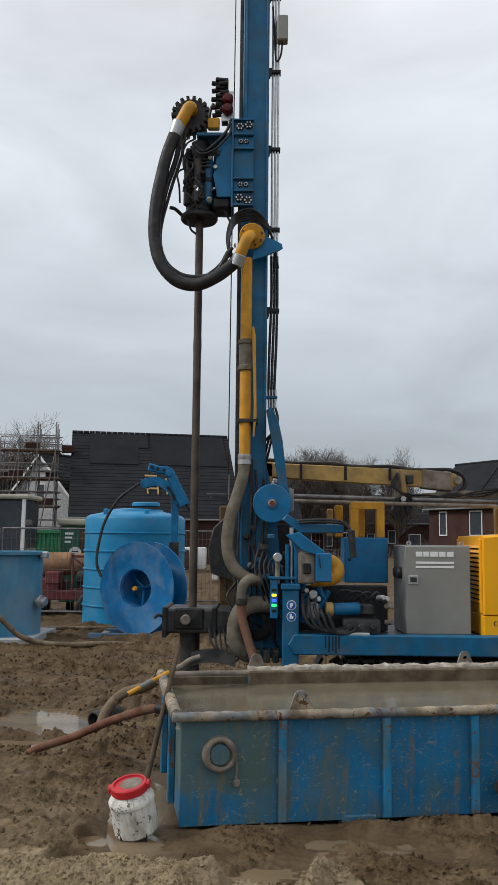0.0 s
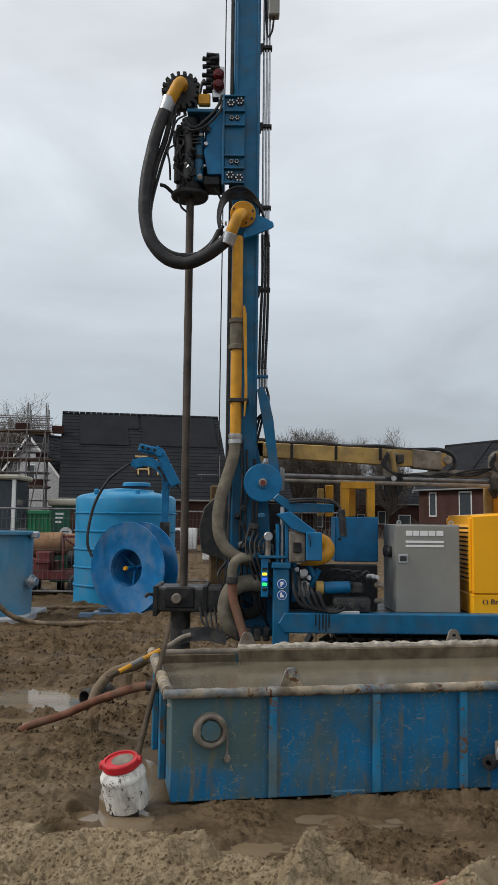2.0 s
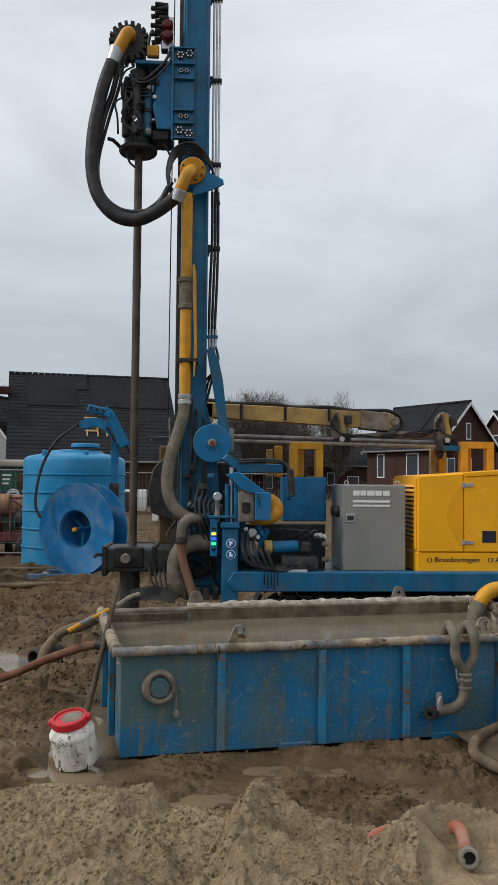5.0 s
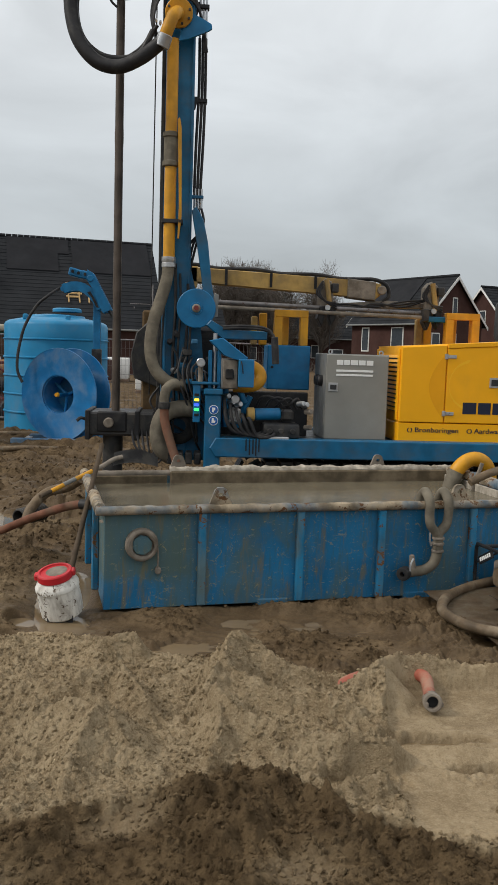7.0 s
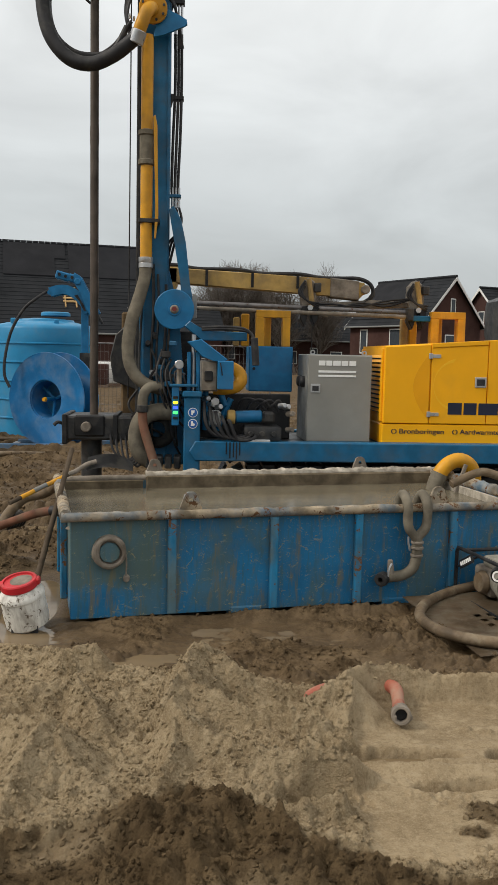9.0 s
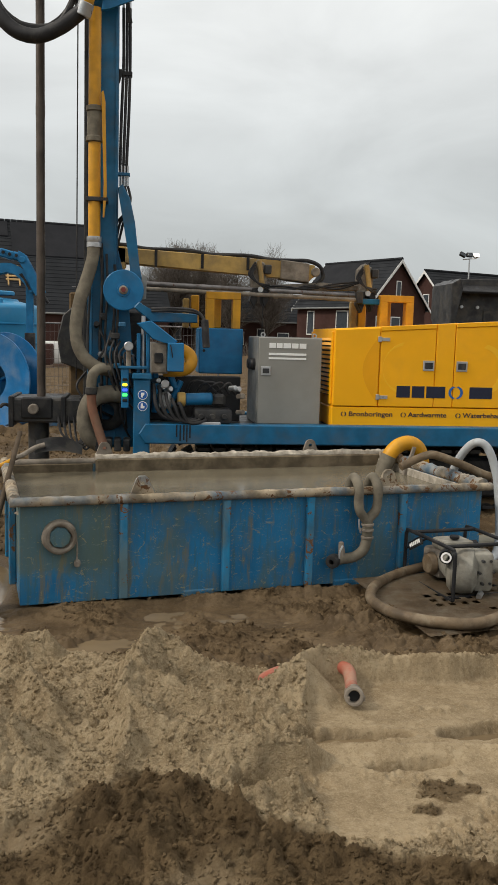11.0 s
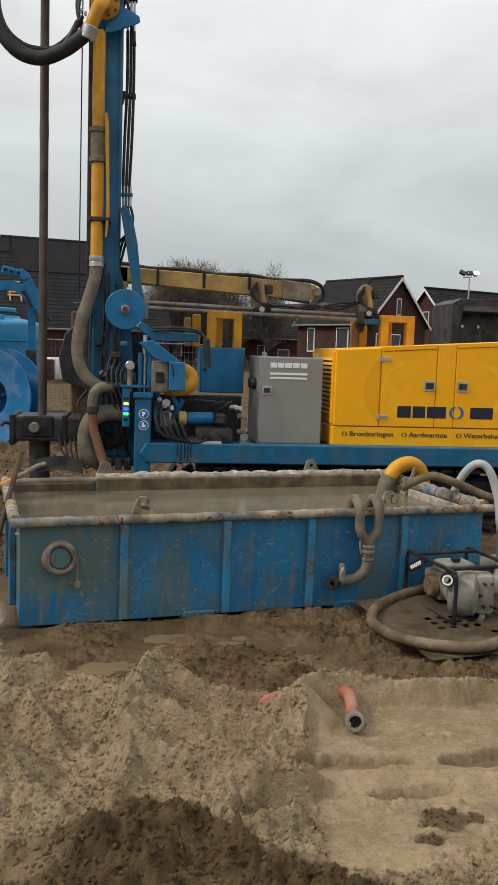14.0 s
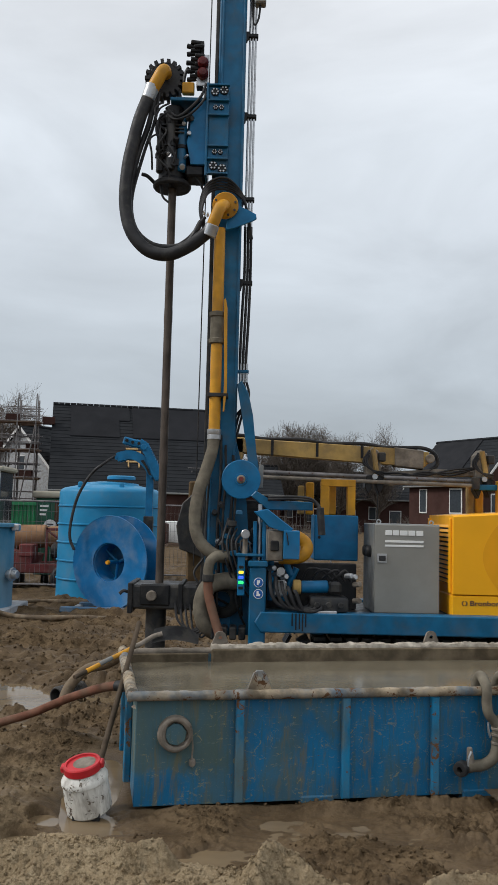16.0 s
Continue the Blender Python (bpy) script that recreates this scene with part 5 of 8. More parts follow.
# chassis
beam = part("side_beam", slab(B(), ((0.44, 0.81), (0.50, 0.91), (6.4, 0.91), (6.4, 0.715), (0.50, 0.715)), 8.04, 8.22, "y", 0.01), blue_paint, rig, "long blue chassis beam")
part("side_beam", box(B(), (0.5, 9.45, 0.715), (6.4, 9.6, 0.91), 0.01), blue_paint, rig)
for i, (x, d) in enumerate(((0.80, 0.12), (0.835, 0.16), (0.87, 0.15), (0.90, 0.17), (0.93, 0.13))):
    part("oil_run", box(B(), (x, 8.0375, 0.905 - d), (x + 0.014, 8.0395, 0.905), 0), black_metal, beam, "dark oil run")
part("deck", box(B(), (0.55, 8.22, 0.86), (6.4, 9.45, 0.885), 0.004), dark_steel, rig)
for x in (1.0, 2.6, 4.2, 5.8):
    part("cross_member", box(B(), (x, 8.23, 0.68), (x + 0.14, 9.44, 0.85), 0.008), blue_paint, rig)
for y0 in (8.28, 9.2):
    # crawler: a belt of pads round two wheels
    n = 54
    tr = part("track", box(B(), (1.1, y0 + 0.08, 0.12), (4.5, y0 + 0.32, 0.55), 0.03), black_metal, rig, "dark crawler track")
    for i in range(n):
        s = i / n * (2 * 3.4 + math.pi * 0.6)
        if s < 3.4:
            px, pz, a = 1.1 + s, 0.63, 0
        elif s < 3.4 + math.pi * 0.3:
            a = (s - 3.4) / 0.3
            px, pz = 4.5 + 0.3 * math.sin(a), 0.33 + 0.3 * math.cos(a)
        elif s < 6.8 + math.pi * 0.3:
            px, pz, a = 4.5 - (s - 3.4 - math.pi * 0.3), 0.03, math.pi
        else:
            a = math.pi + (s - 6.8 - math.pi * 0.3) / 0.3
            px, pz = 1.1 + 0.3 * math.sin(a), 0.33 + 0.3 * math.cos(a)
        m = Matrix.Translation((px, y0 + 0.2, pz)) @ Matrix.Rotation(a, 4, "Y") @ Matrix.Diagonal((0.12, 0.4, 0.035, 1))
        bm = B()
        bmesh.ops.create_cube(bm, size=1, matrix=m)
        part("pad", bm, dark_steel, tr)
# drill table with clamp, and the cylinder head
tab = part("drill_table", box(B(), (-0.80, 8.30, 0.88), (-0.05, 8.90, 1.12), 0.02), dark_steel, rig, "dark clamp table round the drill rod")
part("clamp_jaw", box(B(), (-0.70, 8.27, 0.92), (-0.40, 8.32, 1.13), 0.02), black_metal, tab)
part("clamp_ram", cyl(B(), (-0.58, 8.3, 1.02), (-0.58, 8.2, 1.02), 0.05, None, 18, 0.008), muddy_steel, tab)
for x in (-0.82, -0.32, -0.14):
    part("clamp_plate", box(B(), (x, 8.26, 0.84), (x + 0.05, 8.92, 1.14), 0.008), black_metal, tab)
part("chain", tube(B(), ((-0.80, 8.3, 1.04), (-0.86, 8.27, 1.06), (-0.9, 8.26, 1.03)), 0.018, 6), black_metal, tab)
for i in range(5):
    part("hydraulic_hose", tube(B(), ((-0.35 + 0.05 * i, 8.3, 0.95), (-0.30 + 0.05 * i, 8.2, 0.78 - 0.03 * i), (-0.15 + 0.03 * i, 8.2, 0.70), (0.0, 8.3, 0.9 + 0.05 * i)), 0.013, 6), black_rubber, tab)
# control boxes on the near side
cb = part("control_box", box(B(), (0.705, 7.96, 1.425), (0.86, 8.12, 1.70), 0.008), blue_clean, rig, "small blue control box")
part("box_latch", tube(B(), ((0.73, 7.955, 1.68), (0.742, 7.94, 1.62), (0.75, 7.95, 1.56)), 0.006, 6), black_metal, cb)
ob_ = part("open_box", box(B(), (0.555, 8.02, 1.41), (0.70, 8.05, 1.69), 0.005), muddy_steel, rig)
part("socket", box(B(), (0.58, 7.99, 1.5), (0.66, 8.02, 1.6), 0.01), black_metal, ob_)
part("box_shell", box(B(), (0.54, 8.05, 1.40), (0.71, 8.3, 1.70), 0.008), grey_side, rig)
part("lid", slab(B(), ((0.41, 1.875), (0.545, 1.905), (0.80, 1.715), (0.76, 1.68), (0.66, 1.70), (0.56, 1.73)), 7.98, 8.12, "y", 0.008), blue_clean, rig, "tilted blue cover plate")
part("boom_arm", slab(B(), ((0.38, 2.03), (0.43, 2.085), (0.60, 1.98), (1.0, 1.985), (1.0, 1.90), (0.55, 1.895)), 8.18, 8.30, "y", 0.008), blue_paint, rig, "blue hose arm")
for i in range(2):
    part("hydraulic_hose", tube(B(), ((0.55, 8.17, 2.0 + 0.02 * i), (0.75, 8.15, 2.01 + 0.02 * i), (0.95, 8.14, 2.0 + 0.02 * i), (1.05, 8.12, 1.95), (1.075 + 0.02 * i, 8.1, 1.8), (1.08 + 0.02 * i, 8.1, 1.66)), 0.014, 8), black_rubber, rig)
part("hose_sleeve", cyl(B(), (1.065, 8.1, 1.93), (1.085, 8.09, 1.66), 0.036, None, 12, 0.006), black_rubber, rig)
part("yellow_bend", tube(B(), ((0.70, 8.4, 1.62), (0.84, 8.36, 1.635), (0.94, 8.33, 1.58), (0.955, 8.3, 1.50), (0.90, 8.28, 1.44), (0.80, 8.28, 1.42), (0.68, 8.3, 1.42)), 0.062, 16), yellow_pipe, rig, "yellow pipe bend")
# pump and motor on the deck between leg and cabinet
pm = part("hydraulic_pump", cyl(B(), (0.90, 8.25, 1.14), (1.17, 8.25, 1.15), 0.062, None, 20, 0.012), blue_clean, rig, "blue horizontal pump barrel")
part("pump_collar", cyl(B(), (0.82, 8.25, 1.14), (0.90, 8.25, 1.14), 0.072, None, 18, 0.01), ochre, pm)
part("pump_block", box(B(), (0.62, 8.2, 1.04), (0.76, 8.34, 1.2), 0.02), steel, pm)
part("pump_block", box(B(), (1.17, 8.18, 1.08), (1.30, 8.34, 1.2), 0.025), dark_steel, pm)
gearbox = part("gearbox", box(B(), (0.98, 8.1, 0.91), (1.36, 8.36, 1.06), 0.03, None, 2), dark_steel, rig, "greasy cast gearbox")
for x in (1.05, 1.16, 1.28):
    part("gear_cover", cyl(B(), (x, 8.1, 0.985), (x, 8.075, 0.985), 0.03, None, 10, 0.008), dark_steel, gearbox)
part("tray", box(B(), (1.02, 8.05, 0.905), (1.24, 8.12, 0.93), 0.004), concrete, gearbox)
for (x, z) in ((0.58, 1.32), (0.63, 1.26), (0.70, 1.24), (1.38, 1.25), (1.42, 1.18), (1.42, 1.02), (1.34, 1.26)):
    part("fitting", cyl(B(), (x, 8.2, z), (x + 0.05, 8.12, z + 0.01), 0.027, None, 10, 0.005), steel if z > 1.2 else muddy_steel, rig)
part("flow_gauge", cyl(B(), (0.69, 8.1, 1.30), (0.69, 8.06, 1.30), 0.04, None, 18, 0.005), steel, rig)
for i, col in enumerate((black_rubber, black_rubber, black_rubber, black_rubber, black_rubber)):
    s = 0.06 * i
    part("hydraulic_hose", tube(B(), ((0.58 + s, 8.12, 1.3 - 0.05 * i), (0.60 + s, 8.06, 1.1), (0.68 + s, 8.05, 0.98 - 0.012 * i), (0.85 + s, 8.08, 0.95), (1.0, 8.2, 0.96 + 0.02 * i)), 0.018, 8), col, rig)
for i in range(4):
    part("hydraulic_hose", tube(B(), ((0.92 + 0.1 * i, 8.3, 1.22), (0.97 + 0.1 * i, 8.24, 1.32 - 0.02 * i), (1.10 + 0.08 * i, 8.24, 1.31), (1.22 + 0.06 * i, 8.28, 1.2)), 0.014, 8), black_rubber, rig)
for p, q in (((0.60, 8.3, 1.0), (0.60, 8.3, 1.45)), ((0.72, 8.35, 1.0), (0.86, 8.35, 1.32)), ((0.80, 8.32, 1.25), (0.72, 8.3, 1.45))):
    part("strut", cyl(B(), p, q, 0.032, None, 12), blue_clean, rig)
# added black sheet behind the pumps, darkens the gaps like shade
part("deck_shade_backing", box(B(), (0.55, 8.60, 0.89), (1.5, 8.68, 1.36), 0.01), black_metal, rig)
# blue oil box with its yellow frame, and the yellow rear frame carrying spare rods
oil = part("oil_box", box(B(), (1.078, 8.86, 1.375), (1.548, 9.3, 1.86), 0.01), blue_clean, rig, "plain blue sheet-metal box")
part("box_lock", cyl(B(), (1.13, 8.86, 1.62), (1.13, 8.85, 1.62), 0.016, None, 12), black_metal, oil)


def yellow_frame(x0, x1, z0, z1, y):
    w, g = 0.085, part("rod_frame", box(B(), (x0, y, z1 - 0.075), (x1, y + 0.12, z1), 0.004), yellow_pipe, rig, "yellow box-section rod rack frame")
    for x in (x0, x1 - w):
        part("post", box(B(), (x, y, z0), (x + w, y + 0.12, z1 - 0.075), 0.004), yellow_pipe, g)
    part("post", box(B(), (x0 + w + 0.02, y + 0.2, z0), (x0 + w + 0.10, y + 0.3, z1 - 0.02), 0.012), yellow_pipe, g)
    part("post", box(B(), (x0 - 0.13, y + 0.42, z0), (x0 - 0.04, y + 0.52, z1 - 0.02), 0.012), yellow_pipe, g)
    part("post", box(B(), (x0 - 0.22, y + 0.42, z0), (x0 - 0.15, y + 0.52, z1 - 0.06), 0.012), ochre, g)


yellow_frame(1.148, 1.519, 1.86, 2.245, 8.9)
yellow_frame(3.07, 3.45, 1.7, 2.275, 8.9)
part("rack_bar", box(B(), (2.84, 8.95, 2.17), (3.1, 9.05, 2.23), 0.006), blue_paint, rig)
part("clevis", box(B(), (2.80, 8.9, 2.17), (2.87, 9.0, 2.31), 0.01), dark_steel, rig)
rods = thing("spare_drill_rods", "two long spare steel drill rods lying on the yellow racks", "drill rods", (1.6, 9.0, 2.25))
part("rod", cyl(B(), (0.42, 9.02, 2.315), (2.86, 9.02, 2.265), 0.024, None, 14), galv_tube, rods)
part("rod", cyl(B(), (0.42, 8.97, 2.255), (2.84, 8.97, 2.215), 0.022, None, 14), muddy_steel, rods)
# drill rod and casing
rod = thing("drill_rod", "brown worn steel drill rod hanging from the rotary head", "drill rod", (-0.54, 8.6, 0.0))
part("tube", lathe(B(), [(0.0425 + (0.003 if i % 20 in (0, 1) else 0), 0.9 + 4.46 * i / 60) for i in range(61)], (-0.54, 8.6, 0), (0, 0, 1), 16), rod_steel, rod)
casing = thing("casing_pipe", "dark muddy casing pipe standing in the drill hole", "pipe", (-0.565, 8.6, 0.0))
part("tube", lathe(B(), ((0.09, 0.9), (0.105, 0.9), (0.105, -0.1)), (-0.565, 8.6, 0), (0, 0, 1), 24), dark_steel, casing)

# ---- rod handling arm ----
arm = thing("rod_handling_arm", "muddy ochre hydraulic rod handling arm swung out level behind the mast", "crane arm", (-0.2, 9.2, 0.88))
part("column", box(B(), (-0.30, 9.1, 0.85), (-0.05, 9.34, 2.2), 0.02), dark_ochre, arm)
part("knuckle", slab(B(), ((-0.38, 1.45), (-0.10, 1.35), (0.05, 1.55), (0.0, 2.0), (-0.15, 2.15), (-0.36, 1.95), (-0.42, 1.7)), 9.04, 9.1, "y", 0.01), dark_steel, arm)
part("lower_boom", slab(B(), ((-0.28, 1.95), (-0.05, 1.85), (0.30, 2.50), (0.30, 2.70), (0.05, 2.70)), 9.12, 9.3, "y", 0.012), ochre, arm)
boom = part("boom", slab(B(), ((0.05, 2.535), (0.05, 2.70), (2.05, 2.615), (2.36, 2.585), (2.40, 2.50), (2.30, 2.40), (1.98, 2.435)), 9.12, 9.28, "y", 0.012), ochre, arm, "long ochre box boom")
part("boom_sleeve", slab(B(), ((1.98, 2.42), (1.98, 2.63), (2.30, 2.60), (2.30, 2.39)), 9.10, 9.30, "y", 0.01), muddy_steel, boom)
part("pin", cyl(B(), (2.37, 9.08, 2.51), (2.37, 9.32, 2.51), 0.05, None, 16, 0.008), muddy_steel, boom)
part("cable", tube(B(), [(0.05 + 0.23 * i, 9.2, 2.725 - 0.0085 * i * 1.2 + 0.012 * math.sin(i * 2.1)) for i in range(10)] + [(2.3, 9.16, 2.63), (2.43, 9.14, 2.57), (2.46, 9.14, 2.45), (2.35, 9.14, 2.36)], 0.022, 8), black_rubber, boom, "black hose bundle along the boom")
jib = part("jib", slab(B(), ((1.72, 2.27), (1.74, 2.34), (2.45, 2.40), (2.86, 2.385), (2.90, 2.33), (2.45, 2.31)), 9.12, 9.26, "y", 0.008), muddy_steel, arm, "muddy steel jib under the boom")
for i in range(3):
    part("cable", tube(B(), ((1.78, 9.1, 2.33), (2.0, 9.08, 2.28 + 0.03 * i), (2.3, 9.08, 2.36 - 0.02 * i), (2.6, 9.08, 2.33 + 0.03 * i), (2.9, 9.08, 2.42)), 0.012, 6), black_rubber, jib)
for x in (1.74, 2.94):
    g = part("gripper", slab(B(), ((x - 0.08, 2.34), (x - 0.075, 2.56), (x - 0.02, 2.62), (x + 0.05, 2.58), (x + 0.075, 2.40), (x + 0.07, 2.24), (x - 0.07, 2.25)), 9.04, 9.26, "y", 0.012), muddy_steel, arm, "jawed rod gripper")
    part("jaw", slab(B(), ((x - 0.09, 2.30), (x - 0.02, 2.31), (x - 0.03, 2.17), (x - 0.06, 2.08), (x - 0.11, 2.17)), 8.98, 9.14, "y", 0.008), black_metal, g)
    part("jaw", slab(B(), ((x + 0.01, 2.31), (x + 0.09, 2.30), (x + 0.10, 2.18), (x + 0.05, 2.09), (x + 0.02, 2.17)), 8.98, 9.14, "y", 0.008), black_metal, g)
    part("hinge_pin", cyl(B(), (x, 8.97, 2.29), (x, 9.15, 2.29), 0.03, None, 12), steel, g)
    part("ram", cyl(B(), (x + 0.03, 9.0, 2.30), (x - 0.02, 9.0, 2.60), 0.028, None, 10), ochre, g)
    part("valve", box(B(), (x + 0.04, 8.99, 2.46), (x + 0.12, 9.07, 2.56), 0.01), dark_steel, g)
    for k in range(3):
        part("cable", tube(B(), ((x - 0.06, 9.0, 2.58 - 0.03 * k), (x - 0.13 + 0.02 * k, 8.98, 2.45), (x - 0.03, 8.97, 2.36), (x + 0.10, 8.98, 2.28 + 0.03 * k)), 0.011, 6), black_rubber, g)
for x in (0.6, 1.1, 1.6):
    part("hose_strap", slab(B(), ((x, 2.50), (x + 0.03, 2.50), (x + 0.03, 2.70 - 0.04 * x), (x, 2.70 - 0.04 * x)), 9.105, 9.115, "y", 0), black_metal, boom)
part("sensor", box(B(), (1.9, 9.1, 2.2), (1.96, 9.15, 2.28), 0.008), muddy_steel, arm)

# ---- control cabinet ----
cab = thing("control_cabinet", "grey steel control cabinet with white lettering, on the rig's deck", "control cabinet", (1.96, 8.66, 0.89))
cbody = part("body", box(B(), (1.629, 8.325, 0.892), (2.297, 9.0, 1.785), 0.008), grey_side, cab)
cdoor = part("door", box(B(), (1.64, 8.307, 0.90), (2.29, 8.325, 1.777), 0.005), grey_paint, cab)
part("latch", box(B(), (1.665, 8.296, 1.395), (1.765, 8.307, 1.485), 0.006), steel, cdoor, "recessed steel latch")
part("latch_paddle", box(B(), (1.682, 8.288, 1.415), (1.748, 8.298, 1.465), 0.005), dark_steel, cdoor)
for dx, w in ((0.0, 0.066), (0.075, 0.06), (0.145, 0.078), (0.232, 0.068), (0.312, 0.07)):
    part("brand_mark", box(B(), (1.745 + dx, 8.303, 1.672), (1.745 + dx + w, 8.3068, 1.722), 0.002), white_print, cdoor, "white block of a brand mark")
part("text_bar", box(B(), (1.742, 8.303, 1.60), (2.13, 8.3068, 1.622), 0.002), white_print, cdoor, "line of small white print")
part("text_bar", box(B(), (1.742, 8.303, 1.558), (2.13, 8.3068, 1.577), 0.002), white_print, cdoor, "line of small white print")
for y in (8.5, 8.72):
    part("gland", lathe(B(), ((0.001, 0.05), (0.045, 0.05), (0.06, 0.03), (0.06, 0.0)), (1.63, y, 1.50), (-1, 0, 0), 14), black_rubber, cab)
for x in (1.70, 2.24):
    part("eye_bolt", lathe(B(), ((0.014, -0.006), (0.026, -0.006), (0.026, 0.006), (0.014, 0.006), (0.014, -0.006)), (x, 8.45, 1.805), (0, 1, 0), 12), steel, cab)
part("aerial", cyl(B(), (1.71, 8.6, 1.78), (1.71, 8.6, 2.1), 0.005, None, 6), black_metal, cab)

# ---- generator ----
gen = thing("generator", "yellow diesel generator with louvres and dark lettering, on the rig's deck", "generator", (3.9, 8.75, 0.89))


def gtop(x):
    return 1.885 + 0.07 * (x - 2.4)


gx0, gx1, gy0 = 2.40, 5.6, 8.21
part("body", slab(B(), ((gx0, 1.10), (gx1, 1.10), (gx1, gtop(gx1)), (gx0, gtop(gx0))), gy0 + 0.02, gy0 + 1.05, "y", 0.012), yellow, gen)
part("base", box(B(), (gx0 - 0.005, gy0 + 0.005, 0.892), (gx1, gy0 + 1.055, 1.095), 0.008), yellow, gen)


def panel(name, xa, xb, za, drop=0.03):
    return part(name, slab(B(), ((xa, za), (xb, za), (xb, gtop(xb) - drop), (xa, gtop(xa) - drop)), gy0, gy0 + 0.022, "y", 0.005), yellow, gen)


panel("corner_panel", gx0 + 0.004, 2.872, 1.105, 0.012)
doors = [panel("door", 2.882, 3.468, 1.105, 0.05), panel("door", 3.682, 4.27, 1.105, 0.05), panel("door", 4.46, 5.05, 1.105, 0.05)]
panel("pillar", 3.476, 3.674, 1.105, 0.0)
panel("pillar", 4.278, 4.452, 1.105, 0.0)
panel("corner_panel", 5.06, gx1 - 0.004, 1.105, 0.0)
part("roof_edge", slab(B(), ((2.882, gtop(2.882) - 0.045), (3.468, gtop(3.468) - 0.045), (3.468, gtop(3.468)), (2.882, gtop(2.882))), gy0 - 0.006, gy0 + 0.02, "y", 0.004), yellow, gen)
part("roof_edge", slab(B(), ((3.682, gtop(3.682) - 0.045), (4.27, gtop(4.27) - 0.045), (4.27, gtop(4.27)), (3.682, gtop(3.682))), gy0 - 0.006, gy0 + 0.02, "y", 0.004), yellow, gen)
for d, hx in ((doors[0], 2.90), (doors[1], 4.24), (doors[2], 5.02)):
    for z in (1.79, 1.20):
        h = part("hinge", box(B(), (hx - 0.05, gy0 - 0.012, z - 0.028), (hx - 0.012, gy0, z + 0.028), 0.004), steel, d)
        part("hinge_leaf", box(B(), (hx - 0.012, gy0 - 0.01, z - 0.018), (hx + 0.075, gy0, z + 0.018), 0.004), steel, d)
for d, lx in ((doors[0], 3.40), (doors[1], 3.76), (doors[2], 4.54)):
    part("latch", box(B(), (lx - 0.06, gy0 - 0.01, 1.48), (lx + 0.06, gy0, 1.585), 0.006), steel, d, "square steel paddle latch")
    part("latch_paddle", box(B(), (lx - 0.042, gy0 - 0.016, 1.50), (lx + 0.042, gy0 - 0.009, 1.565), 0.005), dark_steel, d)
# louvres on the end
part("louvre_frame", box(B(), (gx0 - 0.02, gy0 + 0.04, 1.12), (gx0, gy0 + 0.10, gtop(gx0) - 0.03), 0.004), yellow, gen)
part("louvre_frame", box(B(), (gx0 - 0.02, gy0 + 0.95, 1.12), (gx0, gy0 + 1.03, gtop(gx0) - 0.03), 0.004), yellow, gen)
part("louvre_back", box(B(), (gx0 - 0.004, gy0 + 0.1, 1.2), (gx0 + 0.001, gy0 + 0.95, gtop(gx0) - 0.1), 0), black_metal, gen)
for i in range(13):
    z = 1.21 + 0.046 * i
    part("louvre", box(B(), (gx0 - 0.0145, gy0 + 0.1, z), (gx0 - 0.0115, gy0 + 0.95, z + 0.03), 0, turn(0, 25, 0)), yellow, gen)
# brand shapes: a row of dark blocks with a blue crescent, and a large pale swirl
for dx, w in ((0.0, 0.145), (0.165, 0.135), (0.32, 0.205), (0.79, 0.25)):
    part("brand_mark", box(B(), (3.07 + dx, gy0 - 0.003, 1.20), (3.07 + dx + w, gy0, 1.32), 0.003), dark_print, gen, "dark block of a brand mark")


def crescent(bm, cx, cz, r, k, y0, y1, a0=-150, a1=150, n=24):
    o = [(cx + r * math.cos(radians(a0 + (a1 - a0) * i / n)), cz + r * math.sin(radians(a0 + (a1 - a0) * i / n))) for i in range(n + 1)]
    q = [(cx - k * r + r * 0.86 * math.cos(radians(a1 + (a0 - a1) * i / n)), cz + r * 0.86 * math.sin(radians(a1 + (a0 - a1) * i / n))) for i in range(n + 1)]
    return slab(bm, o + q, y0, y1, "y", 0)


part("brand_mark", crescent(B(), 3.722, 1.26, 0.066, 0.28, gy0 - 0.003, gy0, -80, 80), blue_print, gen, "blue crescent of a brand mark")
part("brand_mark", crescent(B(), 3.698, 1.26, -0.066, 0.28, gy0 - 0.003, gy0, -80, 80), blue_print, gen, "blue crescent of a brand mark")
part("swirl", crescent(B(), 3.18, 1.5, 0.27, 0.12, gy0 - 0.0015, gy0, 100, 260), yellow_pale, doors[0], "paler yellow swirl")
part("swirl", crescent(B(), 3.98, 1.5, 0.27, 0.12, gy0 - 0.0015, gy0, -80, 80), yellow_pale, doors[1], "paler yellow swirl")
part("swirl", slab(B(), [(2.70 + 0.17 * (1 - math.sin(math.pi * i / 16)), 1.13 + 0.70 * i / 16) for i in range(17)] + [(2.868, 1.83), (2.868, 1.13)], gy0 - 0.0015, gy0, "y", 0), yellow_dim, gen, "deeper yellow swirl")
for word, x, w in (("Bronboringen", 2.572, 0.468), ("Aardwarmte", 3.208, 0.416), ("Waterbehandeling", 3.803, 0.62)):
    writing("lettering", word, (x, gy0 + 0.005, 1.0), 0.05, dark_print, gen, w)
    part("brand_mark", crescent(B(), x - 0.047, 1.02, 0.024, 0.28, gy0 + 0.002, gy0 + 0.005, -80, 80), dark_print, gen)
    part("brand_mark", crescent(B(), x - 0.056, 1.02, -0.024, 0.28, gy0 + 0.002, gy0 + 0.005, -80, 80), dark_print, gen)

